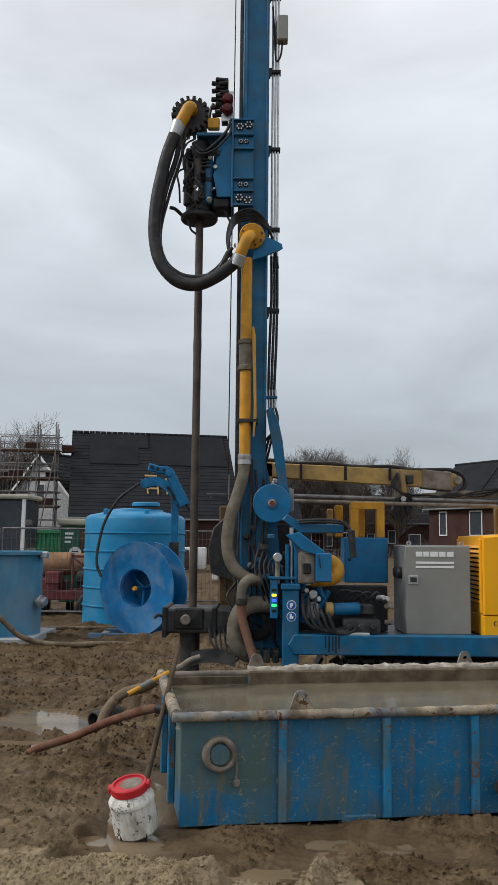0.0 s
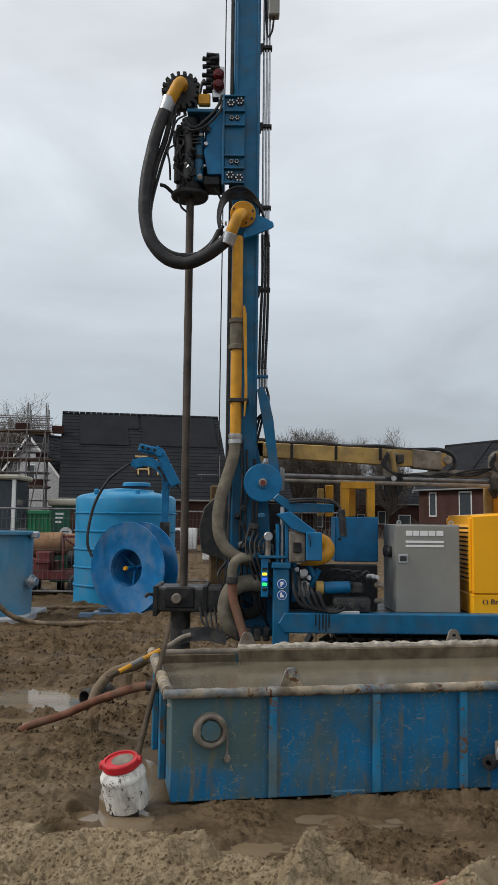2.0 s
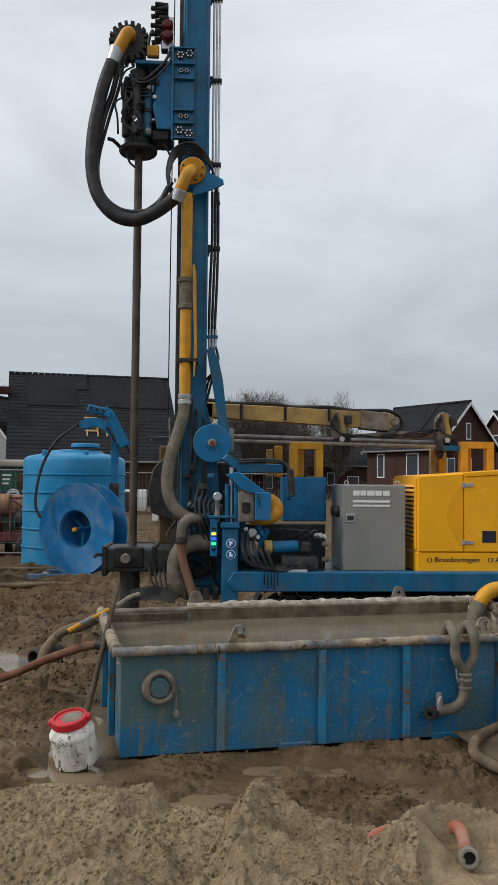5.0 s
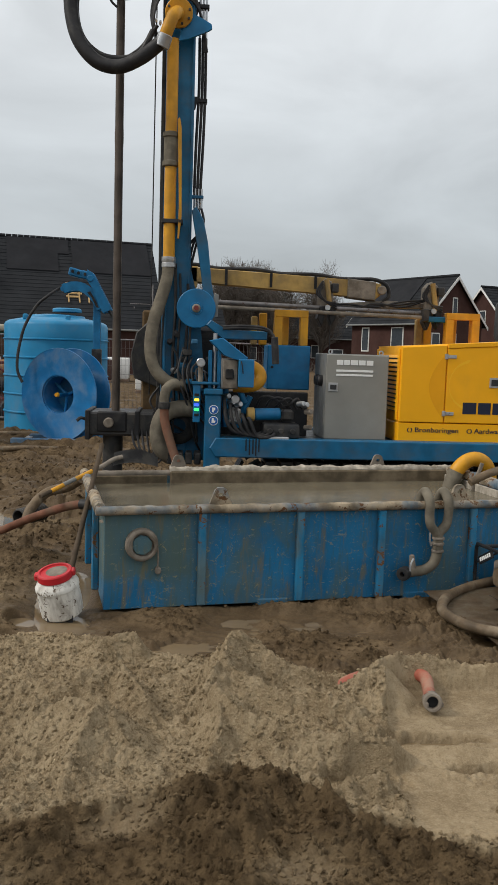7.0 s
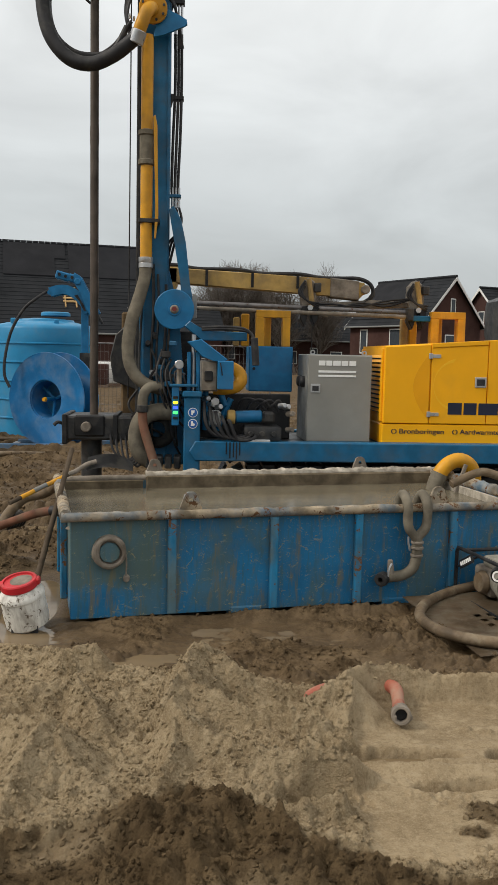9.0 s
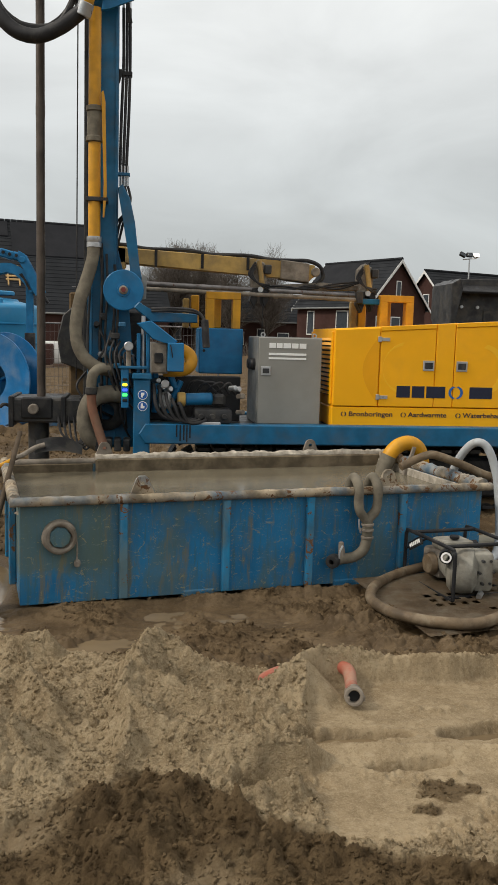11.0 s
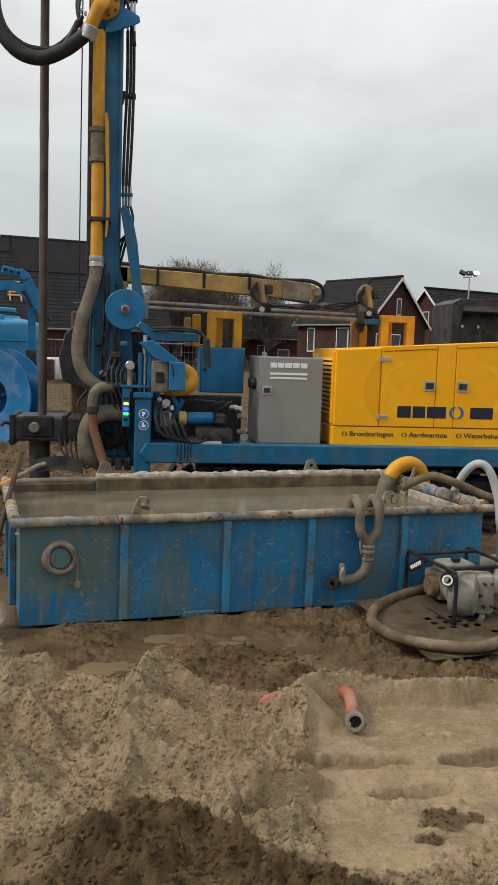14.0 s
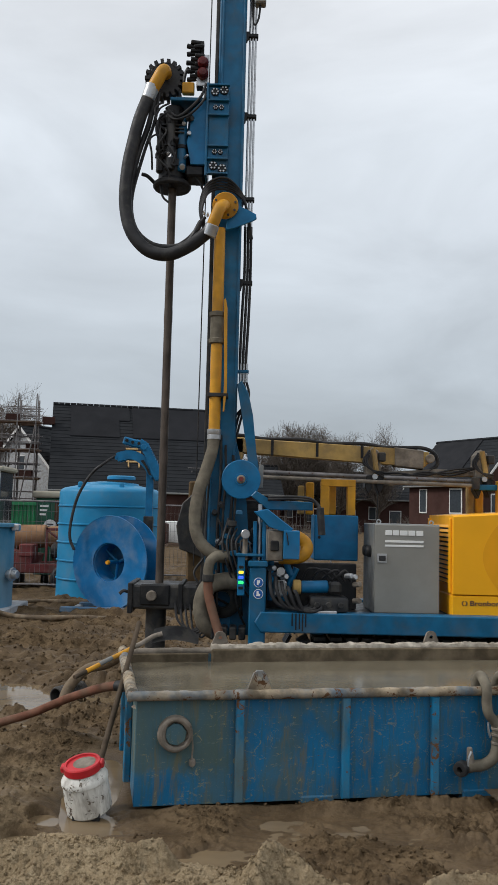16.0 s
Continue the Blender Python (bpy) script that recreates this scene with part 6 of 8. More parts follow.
# ---- near clutter ----
jz = 0.0
jar = thing("plastic_drum", "mud-splashed white plastic drum with red lid, tilted in wet sand", "drum", (-0.63, 5.2, jz), keep=True)
jar.matrix_world = pose(-0.612, 5.31, jz - 0.02, 12, -9, 0)
jb = part("body", lathe(B(), ((0.001, 0.0), (0.125, 0.0), (0.14, 0.015), (0.143, 0.1), (0.140, 0.2), (0.146, 0.205), (0.146, 0.222), (0.138, 0.235), (0.115, 0.265), (0.10, 0.275), (0.10, 0.29)), n=40), white_plastic, jar)
jl = part("lid", lathe(B(), ((0.001, 0.312), (0.095, 0.312), (0.098, 0.322), (0.112, 0.322), (0.118, 0.315), (0.119, 0.275), (0.112, 0.268), (0.1, 0.268)), n=40), red_plastic, jar, "red screw lid, muddy on top")
for s in (-1, 1):
    part("grip", box(B(), (s * 0.115 - 0.02, -0.03, 0.275), (s * 0.115 + 0.02, 0.03, 0.318), 0.008), red_plastic, jl)
part("mud_smear", lathe(B(), ((0.001, 0.3155), (0.06, 0.315), (0.072, 0.3125)), (0.012, 0.008, 0), n=14), muddy_steel, jl)

spade = thing("spade", "long-handled spade leaning on the tank's rail, shaft grey with mud", "spade", (-0.58, 5.45, 0.0))
part("shaft", cyl(B(), (-0.595, 5.30, 0.13), (-0.455, 6.2, 1.0), 0.021, 0.018, 12), old_wood, spade)
part("knob", lathe(B(), ((0.001, 0.03), (0.014, 0.024), (0.02, 0.008), (0.016, -0.02)), (-0.453, 6.215, 1.012), (0.12, 0.78, 0.75), 12), old_wood, spade)
part("socket", cyl(B(), (-0.61, 5.20, 0.02), (-0.582, 5.39, 0.22), 0.022, 0.019, 12), dark_steel, spade)
part("blade", slab(B(), ((-0.70, 0.02), (-0.53, 0.02), (-0.53, -0.15), (-0.615, -0.22), (-0.70, -0.15)), 5.19, 5.198), dark_steel, spade)

shovel = thing("shovel", "muddy shovel lying across the tank's corner, its handle patched with tape", "shovel", (-0.4, 6.9, 0.72))
bm = B()
nu, nv = 8, 6
rows = []
for i in range(nu + 1):
    for_row = []
    for j in range(nv + 1):
        u, v = i / nu, j / nv - 0.5
        w = 0.13 * (1 - 0.35 * max(0, u - 0.7) / 0.3)
        p = Vector((-0.42 + 0.38 * u, 6.93 + 1.1 * w * v + 0.04 * u, 0.80 + 0.75 * w * v + 0.045 * math.sin(u * 2.6) + 0.02 * (2 * v) ** 2 - 0.05 * u * u))
        for_row.append(bm.verts.new(p))
    rows.append(for_row)
fs = [bm.faces.new((rows[i][j], rows[i + 1][j], rows[i + 1][j + 1], rows[i][j + 1])) for i in range(nu) for j in range(nv)]
bmesh.ops.solidify(bm, geom=fs, thickness=0.006)
part("blade", bm, dark_steel, shovel, "worn dark steel blade")
part("socket", tube(B(), ((-0.34, 6.92, 0.845), (-0.42, 6.90, 0.82), (-0.5, 6.82, 0.775), (-0.56, 6.75, 0.755)), 0.02, 12), muddy_steel, shovel)
part("shaft", cyl(B(), (-0.54, 6.77, 0.76), (-0.93, 6.28, 0.60), 0.017, None, 12), old_wood, shovel)
part("paint_band", cyl(B(), (-0.58, 6.72, 0.7436), (-0.86, 6.368, 0.6287), 0.0183, None, 12), yellow_pipe, shovel, "chipped yellow paint on the shaft")
part("tape", cyl(B(), (-0.70, 6.57, 0.696), (-0.78, 6.47, 0.663), 0.0195, None, 12), grey_side, shovel, "grey tape wound round the shaft")

rh = thing("rubber_hose", "muddy dark red rubber hose running into the tank's end", "hose", (-1.2, 6.9, 0.0))
part("pipe", tube(B(), ((-1.80, 7.08, 0.0), (-1.66, 7.04, 0.07), (-1.40, 6.93, 0.17), (-1.1, 6.72, 0.33), (-0.86, 6.5, 0.45), (-0.66, 6.33, 0.53), (-0.48, 6.22, 0.555)), 0.034, 14, 8, 0.06), red_hose, rh)
part("end_sleeve", cyl(B(), (-0.62, 6.30, 0.54), (-0.49, 6.22, 0.555), 0.040, None, 14, 0.006), black_rubber, rh)
oh = thing("pipe_offcut", "short black corrugated pipe lying in the mud", "pipe", (-1.5, 8.1, 0.05))
part("pipe", lathe(B(), [(0.078 + 0.009 * (i % 2), 0.02 * i) for i in range(18)] + [(0.068, 0.34), (0.068, 0.0), (0.078, 0.0)], (-1.42, 7.95, 0.09), (0.55, 0.83, 0.02), 22), dark_steel, oh)
oh2 = thing("tan_hose", "mud-brown hose bent over a clod by the tank", "hose", (-1.2, 8.2, 0.0))
part("pipe", tube(B(), ((-1.34, 7.8, 0.02), (-1.30, 8.0, 0.18), (-1.18, 8.2, 0.30), (-0.98, 8.2, 0.36), (-0.8, 7.9, 0.5)), 0.05, 12, 6, 0.08), brown_hose, oh2)

# pump board and pump
board = thing("pump_board", "muddy board with slotted drain holes lying in the wet strip", "board", (2.0, 5.03, -0.03), 10.1, keep=True)
board.matrix_world = pose(1.95, 5.6, 0.012, 1.5, -1.0, 9.0)
cell, holes = 0.045, set()
for hx, hy in ((7, 10), (14, 17), (22, 12), (30, 16), (18, 6)):
    for i in range(4):
        for j in range(3):
            holes.add((hx + 2 * i, hy + 2 * j))
bm = B()
NX, NY = 40, 25
vg = {}


def gv_(i, j):
    if (i, j) not in vg:
        vg[(i, j)] = bm.verts.new((i * cell, -j * cell, 0.055 + 0.004 * noise.noise(Vector((i * 0.4, j * 0.4, 3)))))
    return vg[(i, j)]


fs = [bm.faces.new((gv_(i, j), gv_(i, j + 1), gv_(i + 1, j + 1), gv_(i + 1, j))) for i in range(NX) for j in range(NY) if (i, j) not in holes]
bmesh.ops.solidify(bm, geom=fs, thickness=0.05)
part("plate", bm, pump_mat, board)

pump = thing("water_pump", "mud-splashed petrol pump in a black tube frame", "pump", (2.68, 5.43, 0.045), 10.1, keep=True)
PX, PY, PZ = 0.25, 0.33, 0.36


def framepipe(pts):
    return part("frame_tube", tube(B(), pts, 0.0135, 10, 5), black_metal, pump, "black tubular frame, muddy")


for sx in (-1, 1):
    framepipe(((sx * PX, -PY, 0.02), (sx * PX, -PY, 0.05), (sx * PX, -PY, PZ - 0.06), (sx * PX, -PY + 0.015, PZ - 0.015), (sx * PX, -PY + 0.07, PZ), (sx * PX, PY - 0.07, PZ), (sx * PX, PY - 0.015, PZ - 0.015), (sx * PX, PY, PZ - 0.06), (sx * PX, PY, 0.05), (sx * PX, PY, 0.02)))
    framepipe(((sx * PX, -PY, 0.03), (sx * PX, -PY + 0.06, 0.013), (sx * PX, PY - 0.06, 0.013), (sx * PX, PY, 0.03)))
for sy, z in ((-0.22, PZ), (0.22, PZ), (-0.25, 0.013), (0.25, 0.013)):
    framepipe(((-PX, sy, z), (0, sy, z), (PX, sy, z)))
volute = part("volute", lathe(B(), ((0.001, -0.10), (0.12, -0.10), (0.155, -0.07), (0.165, 0.0), (0.15, 0.07), (0.10, 0.10), (0.001, 0.10)), (-0.08, -0.17, 0.175), (0.8, -0.6, 0.0), 30), pump_grey, pump, "cast pump volute grey with mud")
part("cover", box(B(), (-0.04, -0.30, 0.05), (0.10, -0.13, 0.32), 0.03, turn(0, 0, -20), 2), pump_grey, pump)
part("outlet", lathe(B(), ((0.03, 0.06), (0.03, 0.02), (0.045, 0.06), (0.05, 0.0), (0.045, -0.1)), (-0.235, -0.2, 0.29), (-0.55, -0.83, 0.1), 20), dark_steel, pump, "dark round outlet ring")
part("outlet_ring", lathe(B(), ((0.024, 0.062), (0.036, 0.062), (0.036, 0.068), (0.024, 0.068), (0.024, 0.062)), (-0.235, -0.2, 0.29), (-0.55, -0.83, 0.1), 20), white_print, pump)
part("inlet", cyl(B(), (0.06, -0.23, 0.22), (0.24, -0.28, 0.20), 0.045, 0.04, 16, 0.006), pump_grey, pump)
part("blue_hose", tube(B(), ((0.2, -0.265, 0.205), (0.36, -0.30, 0.18), (0.55, -0.36, 0.13), (0.7, -0.5, 0.08)), 0.043, 14), pvc, pump, "pale hose with a blue end")
part("engine", box(B(), (-0.14, 0.04, 0.05), (0.14, 0.28, 0.25), 0.03, None, 2), muddy_steel, pump)
part("tank", box(B(), (-0.12, 0.0, 0.25), (0.12, 0.2, 0.33), 0.03, None, 2), pump_grey, pump, "muddy pale fuel tank")
part("tank_cap", cyl(B(), (-0.02, 0.05, 0.34), (-0.02, 0.05, 0.365), 0.035, None, 16, 0.006), black_metal, pump)
part("air_filter", cyl(B(), (0.12, 0.1, 0.25), (0.2, 0.1, 0.25), 0.06, None, 16, 0.01), black_metal, pump)
part("recoil", cyl(B(), (-0.14, 0.12, 0.15), (-0.19, 0.12, 0.15), 0.085, 0.075, 20, 0.01), brown_hose, pump)
part("bell_housing", cyl(B(), (-0.06, -0.12, 0.175), (-0.04, 0.06, 0.175), 0.13, 0.10, 22, 0.01), pump_grey, pump)
part("drain", cyl(B(), (0.0, -0.28, 0.04), (-0.05, -0.33, 0.03), 0.02, None, 10), steel, pump)
for a in range(6):
    w = a * math.pi / 3
    part("bolt", cyl(B(), (0.02 + 0.055 * math.cos(w), -0.27, 0.19 + 0.09 * math.sin(w)), (0.015 + 0.055 * math.cos(w), -0.318, 0.19 + 0.09 * math.sin(w)), 0.01, None, 6), dark_steel, pump)
pl = part("name_plate", box(B(), (-0.10, -0.006, -0.03), (0.10, 0.006, 0.03), 0.003), black_metal, pump, "small black plate with white marks")
pl.matrix_basis = pose(-PX - 0.006, PY - 0.15, PZ - 0.07, -28, 0, 0) @ turn(0, 0, 90)
for i in range(6):
    b = part("plate_mark", box(B(), (-0.075 + 0.027 * i, 0.0055, -0.014), (-0.057 + 0.027 * i, 0.0095, 0.014), 0.001), white_print, pl)
part("stay", cyl(B(), (-PX, PY - 0.02, PZ - 0.14), (-PX, PY - 0.28, PZ - 0.01), 0.008, None, 8), black_metal, pump)

loop = thing("suction_hose", "stiff mud-brown suction hose looped on the pump board", "hose", (2.1, 5.0, 0.05))
part("pipe", tube(B(), ((2.95, 5.80, 0.13), (2.70, 5.80, 0.11), (2.50, 5.74, 0.10), (2.27, 5.60, 0.09), (2.06, 5.38, 0.085), (1.94, 5.10, 0.08), (1.98, 4.84, 0.08), (2.10, 4.69, 0.08), (2.24, 4.61, 0.08), (2.46, 4.57, 0.085), (2.70, 4.70, 0.10), (2.92, 4.92, 0.14), (3.1, 5.05, 0.16)), 0.036, 14, 8, 0.06), brown_hose, loop)
tape_hose = thing("lay_flat_hose", "orange hose half buried in sand with a steel claw coupling", "hose", (1.42, 3.7, 0.05))
part("pipe", tube(B(), ((0.98, 3.99, -0.03), (1.09, 3.94, 0.07), (1.22, 3.95, 0.095), (1.33, 4.0, 0.075), (1.43, 4.0, 0.075), (1.47, 3.92, 0.085), (1.455, 3.80, 0.07), (1.437, 3.72, 0.06)), 0.034, 12, 6, 0.12), orange_hose, tape_hose)
cpl = part("coupling", lathe(B(), ((0.029, -0.04), (0.029, 0.05), (0.033, 0.056), (0.043, 0.056), (0.048, 0.048), (0.048, 0.02), (0.038, 0.015), (0.038, -0.03), (0.043, -0.035), (0.043, -0.06), (0.034, -0.06)), (1.437, 3.68, 0.062), (-0.2, -0.93, 0.22), 24), muddy_steel, tape_hose, "steel claw coupling with open end")
# black disc closes the opening, painting the shade inside it
part("bore_shade", cyl(B(), (1.434, 3.667, 0.066), (1.44, 3.70, 0.06), 0.031, None, 16), black_metal, cpl, "black disc standing for the shade inside the bore")
for s in (-1, 1):
    part("claw", box(B(), (1.437 + s * 0.038 - 0.006, 3.625, 0.05), (1.437 + s * 0.038 + 0.006, 3.665, 0.075), 0.004), muddy_steel, cpl)

# hoses over the tank's far end
yh = thing("yellow_hose_bend", "yellow hose bend hooked over the tank's rear corner, lower half muddy", "hose", (2.85, 7.2, 0.6))
part("pipe", tube(B(), ((2.64, 7.2, 0.55), (2.69, 7.2, 0.72), (2.77, 7.2, 0.82), (2.87, 7.2, 0.855), (2.97, 7.22, 0.81), (3.03, 7.26, 0.70), (3.05, 7.3, 0.55)), 0.068, 16), yellow_pipe, yh)
part("mud_sleeve", tube(B(), ((2.635, 7.2, 0.53), (2.66, 7.2, 0.64), (2.70, 7.2, 0.735)), 0.0715, 16, 6, 0.08), grey_hose, yh, "mud coat on the hose's end")
part("prop", box(B(), (2.80, 7.0, 0.5), (2.83, 7.03, 0.85), 0.004, turn(0, 18, 0)), muddy_steel, yh)
bp = thing("filler_pipe", "brown bent pipe reaching over the tank's end wall", "pipe", (3.0, 6.3, 0.7))
part("pipe", tube(B(), ((2.50, 6.28, 0.775), (2.62, 6.3, 0.83), (2.72, 6.3, 0.868), (2.80, 6.3, 0.868), (2.99, 6.3, 0.805), (3.2, 6.32, 0.72), (3.45, 6.34, 0.62), (3.8, 6.4, 0.3)), 0.034, 12, 6, 0.05), brown_hose, bp)
part("red_band", cyl(B(), (3.29, 6.325, 0.686), (3.36, 6.33, 0.657), 0.038, None, 14), red_hose, bp)
ph = thing("pale_hose", "pale grey hose arching over the tank's end down to the pump", "hose", (3.25, 6.3, 0.2))
part("pipe", tube(B(), ((3.03, 6.6, 0.60), (3.08, 6.45, 0.86), (3.15, 6.35, 0.97), (3.24, 6.32, 0.93), (3.31, 6.3, 0.75), (3.335, 6.25, 0.5), (3.31, 6.15, 0.25), (3.22, 6.0, 0.13), (3.05, 5.8, 0.12), (2.92, 5.65, 0.15)), 0.034, 12, 8), pvc, ph)
gp = thing("plastic_pipe", "pale green plastic pipe lying behind the tank's end", "pipe", (3.6, 6.6, 0.05))
part("pipe", cyl(B(), (3.25, 6.55, 0.08), (4.4, 7.1, 0.08), 0.055, None, 16), beige_roof, gp)

# ---- beyond the rig, on the open side ----
poly = thing("water_tank", "large light-blue ribbed plastic water tank with a domed top", "tank", (-2.49, 17.8, 0.0))
prof, z = [(1.09, -0.02)], 0.0
for i in range(6):
    z0 = 0.08 + 0.385 * i
    prof += [(1.07, z0), (1.07, z0 + 0.335), (1.095, z0 + 0.345), (1.095, z0 + 0.365), (1.07, z0 + 0.375)]
prof = [p for p in prof if p[1] < 2.26] + [(1.07, 2.27), (1.04, 2.33), (0.97, 2.37), (0.6, 2.45), (0.58, 2.49), (0.3, 2.52), (0.001, 2.52)]
prof = [(r, z * 0.972) for r, z in prof]
part("shell", lathe(B(), prof, (-2.53, 17.8, 0.0), (0, 0, 1), 56), plastic_blue, poly)
part("lid", lathe(B(), ((0.30, 2.50), (0.30, 2.56), (0.27, 2.58), (0.001, 2.58)), (-2.3, 17.7, 0.0), (0, 0, 1), 28), plastic_blue, poly)
for k in (-0.55, 0.3, 0.85):
    part("lifting_eye", box(B(), (-2.49 + k - 0.05, 17.0, 2.30), (-2.49 + k + 0.05, 17.08, 2.42), 0.02), plastic_blue, poly)

reel = thing("hose_reel", "big blue steel hose reel on a low skid", "reel", (-2.12, 15.35, 0.03))
ax = Vector((-0.5, -0.866, 0.0))
c0 = Vector((-2.12, 15.35, 0.89))
part("side_disc", lathe(B(), ((0.36, 0.0), (0.36, 0.03), (0.38, 0.035), (0.84, 0.012), (0.855, 0.02), (0.86, 0.005), (0.855, -0.01), (0.36, 0.0)), c0, ax, 64), reel_paint, reel, "dished blue side disc, dusty")
part("side_disc", lathe(B(), ((0.15, 0.0), (0.15, 0.012), (0.84, 0.012), (0.855, 0.02), (0.86, 0.005), (0.855, -0.01), (0.15, 0.0)), c0 - ax * 0.42, ax, 64), reel_paint, reel)
part("drum", lathe(B(), ((0.37, 0.0), (0.37, -0.41), (0.34, -0.41), (0.34, 0.0), (0.37, 0.0)), c0, ax, 40), reel_paint, reel)
part("wound_hose", lathe(B(), [(0.42 + 0.02 * (i % 2), -0.03 - 0.045 * i) for i in range(9)], c0, ax, 40), black_rubber, reel)
part("axle", cyl(B(), c0 + ax * 0.03, c0 - ax * 0.55, 0.035, None, 14), blue_clean, reel)
part("axle_end", cyl(B(), c0 + ax * 0.03, c0 + ax * 0.08, 0.045, 0.035, 14), yellow_pipe, reel, "brass-coloured axle end")
side = Vector((0.866, -0.5, 0))
for k in range(3):
    a = 2 * math.pi * k / 3 + 0.4
    part("spoke", cyl(B(), c0 - ax * 0.25, c0 - ax * 0.25 + (side * math.cos(a) + Vector((0, 0, 1)) * math.sin(a)) * 0.345, 0.028, None, 8), blue_clean, reel)
part("back_plate", cyl(B(), c0 - ax * 0.40, c0 - ax * 0.41, 0.34, None, 40), blue_paint, reel)
part("skid", box(B(), (-2.95, 15.1, 0.0), (-1.2, 15.25, 0.09), 0.01), pallet_blue, reel)
part("skid", box(B(), (-2.75, 15.9, 0.0), (-1.0, 16.05, 0.09), 0.01), pallet_blue, reel)
for x in (-2.8, -2.0, -1.35):
    part("skid", box(B(), (x, 15.2, -0.04), (x + 0.12, 16.0, 0.05), 0.008), concrete, reel)
part("stand", slab(B(), ((-1.75, 0.08), (-1.35, 0.08), (-1.5, 0.95), (-1.6, 0.95)), 15.95, 16.02), reel_paint, reel)

guide = thing("hose_guide", "blue hose guide post with a curved roller head beside the reel", "hose guide", (-1.49, 15.9, 0.0))
part("post", box(B(), (-1.555, 15.84, 0.05), (-1.42, 15.96, 2.62), 0.01), blue_clean, guide)
part("slide", box(B(), (-1.58, 15.82, 1.2), (-1.40, 15.98, 1.75), 0.008), dark_steel, guide)


ARC = [(-2.11, 2.855), (-1.95, 2.905), (-1.78, 2.90), (-1.62, 2.81), (-1.49, 2.67), (-1.39, 2.51)]


def band(half, y0, y1):
    """A curved plate that follows the guide's arc."""
    c = spline([(x, 0, z) for x, z in ARC], 5)
    out, back = [], []
    for i, q in enumerate(c):
        d = (c[min(i + 1, len(c) - 1)] - c[max(i - 1, 0)]).normalized()
        n = Vector((-d.z, 0, d.x))
        out.append(((q + n * half).x, (q + n * half).z))
        back.append(((q - n * half).x, (q - n * half).z))
    return slab(B(), out + back[::-1], y0, y1, "y", 0.006)


for y in (15.72, 16.0):
    part("cheek", band(0.085, y, y + 0.025), blue_clean, guide, "curved blue cheek plate")
    part("lever_plate", slab(B(), ((-1.66, 3.22), (-1.55, 3.16), (-1.42, 2.92), (-1.20, 2.50), (-1.36, 2.42), (-1.44, 2.56), (-1.56, 2.88), (-1.70, 3.08)), y - 0.03, y - 0.004, "y", 0.006), blue_clean, guide, "straight blue lever plate")
    part("dark_slot", slab(B(), ((-1.66, 2.80), (-1.60, 2.82), (-1.49, 2.64), (-1.44, 2.52), (-1.49, 2.53), (-1.57, 2.70)), y - 0.0365, y - 0.0305, "y", 0), black_metal, guide)
for (x, z) in ARC:
    part("roller", cyl(B(), (x, 15.74, z), (x, 16.01, z), 0.05, None, 12), blue_clean, guide)
for i, (x, z) in enumerate(((-1.93, 3.17), (-1.82, 3.14), (-1.70, 3.12))):
    part("top_bracket", box(B(), (x - 0.075, 15.70, z - 0.075), (x + 0.075, 16.03, z + 0.075), 0.02, turn(0, 14, 0)), blue_clean, guide)
    part("bracket_bolt", cyl(B(), (x, 15.70, z + 0.01), (x, 15.675, z + 0.01), 0.03, None, 8), black_metal, guide)
part("pivot", cyl(B(), (-1.60, 15.66, 3.06), (-1.60, 16.06, 3.06), 0.06, None, 16, 0.008), blue_clean, guide)
part("hose", tube(B(), ((-1.15, 15.85, 2.30), (-1.36, 15.85, 2.62), (-1.62, 15.86, 2.88), (-1.90, 15.86, 2.97), (-2.15, 15.8, 2.88), (-2.37, 15.6, 2.70), (-2.58, 15.6, 2.50), (-2.79, 15.6, 2.12), (-2.89, 15.55, 1.68), (-2.90, 15.5, 1.33), (-2.80, 15.45, 1.1)), 0.028, 10), black_rubber, guide, "dark hose bowed over the guide")

bt = thing("mixing_tank", "round blue steel mixing tank on a pale base", "tank", (-4.62, 14.95, 0.0))
part("shell", lathe(B(), ((0.82, 0.1), (0.82, 1.50), (0.90, 1.51), (0.90, 1.56), (0.80, 1.56), (0.80, 0.12), (0.001, 0.12)), (-4.62, 14.95, 0.0), (0, 0, 1), 56), worn("dusty_mid_blue_paint", (0.045, 0.215, 0.36), 0.5, vary=0.15, scale=2, dirt=(0.22, 0.3, 0.36), amount=0.35, dscale=2, stretch=(1, 1, 0.4)), bt)
part("base", box(B(), (-5.6, 14.02, -0.02), (-3.72, 15.9, 0.10), 0.012), concrete, bt)
vv = part("valve", cyl(B(), (-3.82, 14.75, 0.68), (-3.62, 14.68, 0.68), 0.075, None, 18, 0.01), steel, bt, "steel side valve")
part("valve_flange", cyl(B(), (-3.74, 14.72, 0.68), (-3.70, 14.705, 0.68), 0.12, None, 20, 0.006), steel, vv)
part("rim_clamp", box(B(), (-3.79, 14.75, 1.44), (-3.66, 14.95, 1.56), 0.02), steel, bt)
lh = thing("supply_hose", "brown supply hose snaking from the mixing tank over the mud", "hose", (-3.0, 13.9, 0.0))
part("pipe", tube(B(), ((-4.75, 14.0, 1.0), (-4.45, 13.9, 0.75), (-4.15, 13.85, 0.45), (-3.85, 13.9, 0.18), (-3.5, 13.95, 0.06), (-3.0, 13.9, 0.04), (-2.4, 14.0, 0.05), (-1.8, 13.95, 0.04)), 0.045, 12, 8), brown_hose, lh)
lh2 = thing("supply_hose", "brown hose lying on the mud before the plastic tank", "hose", (-3.0, 16.3, 0.0))
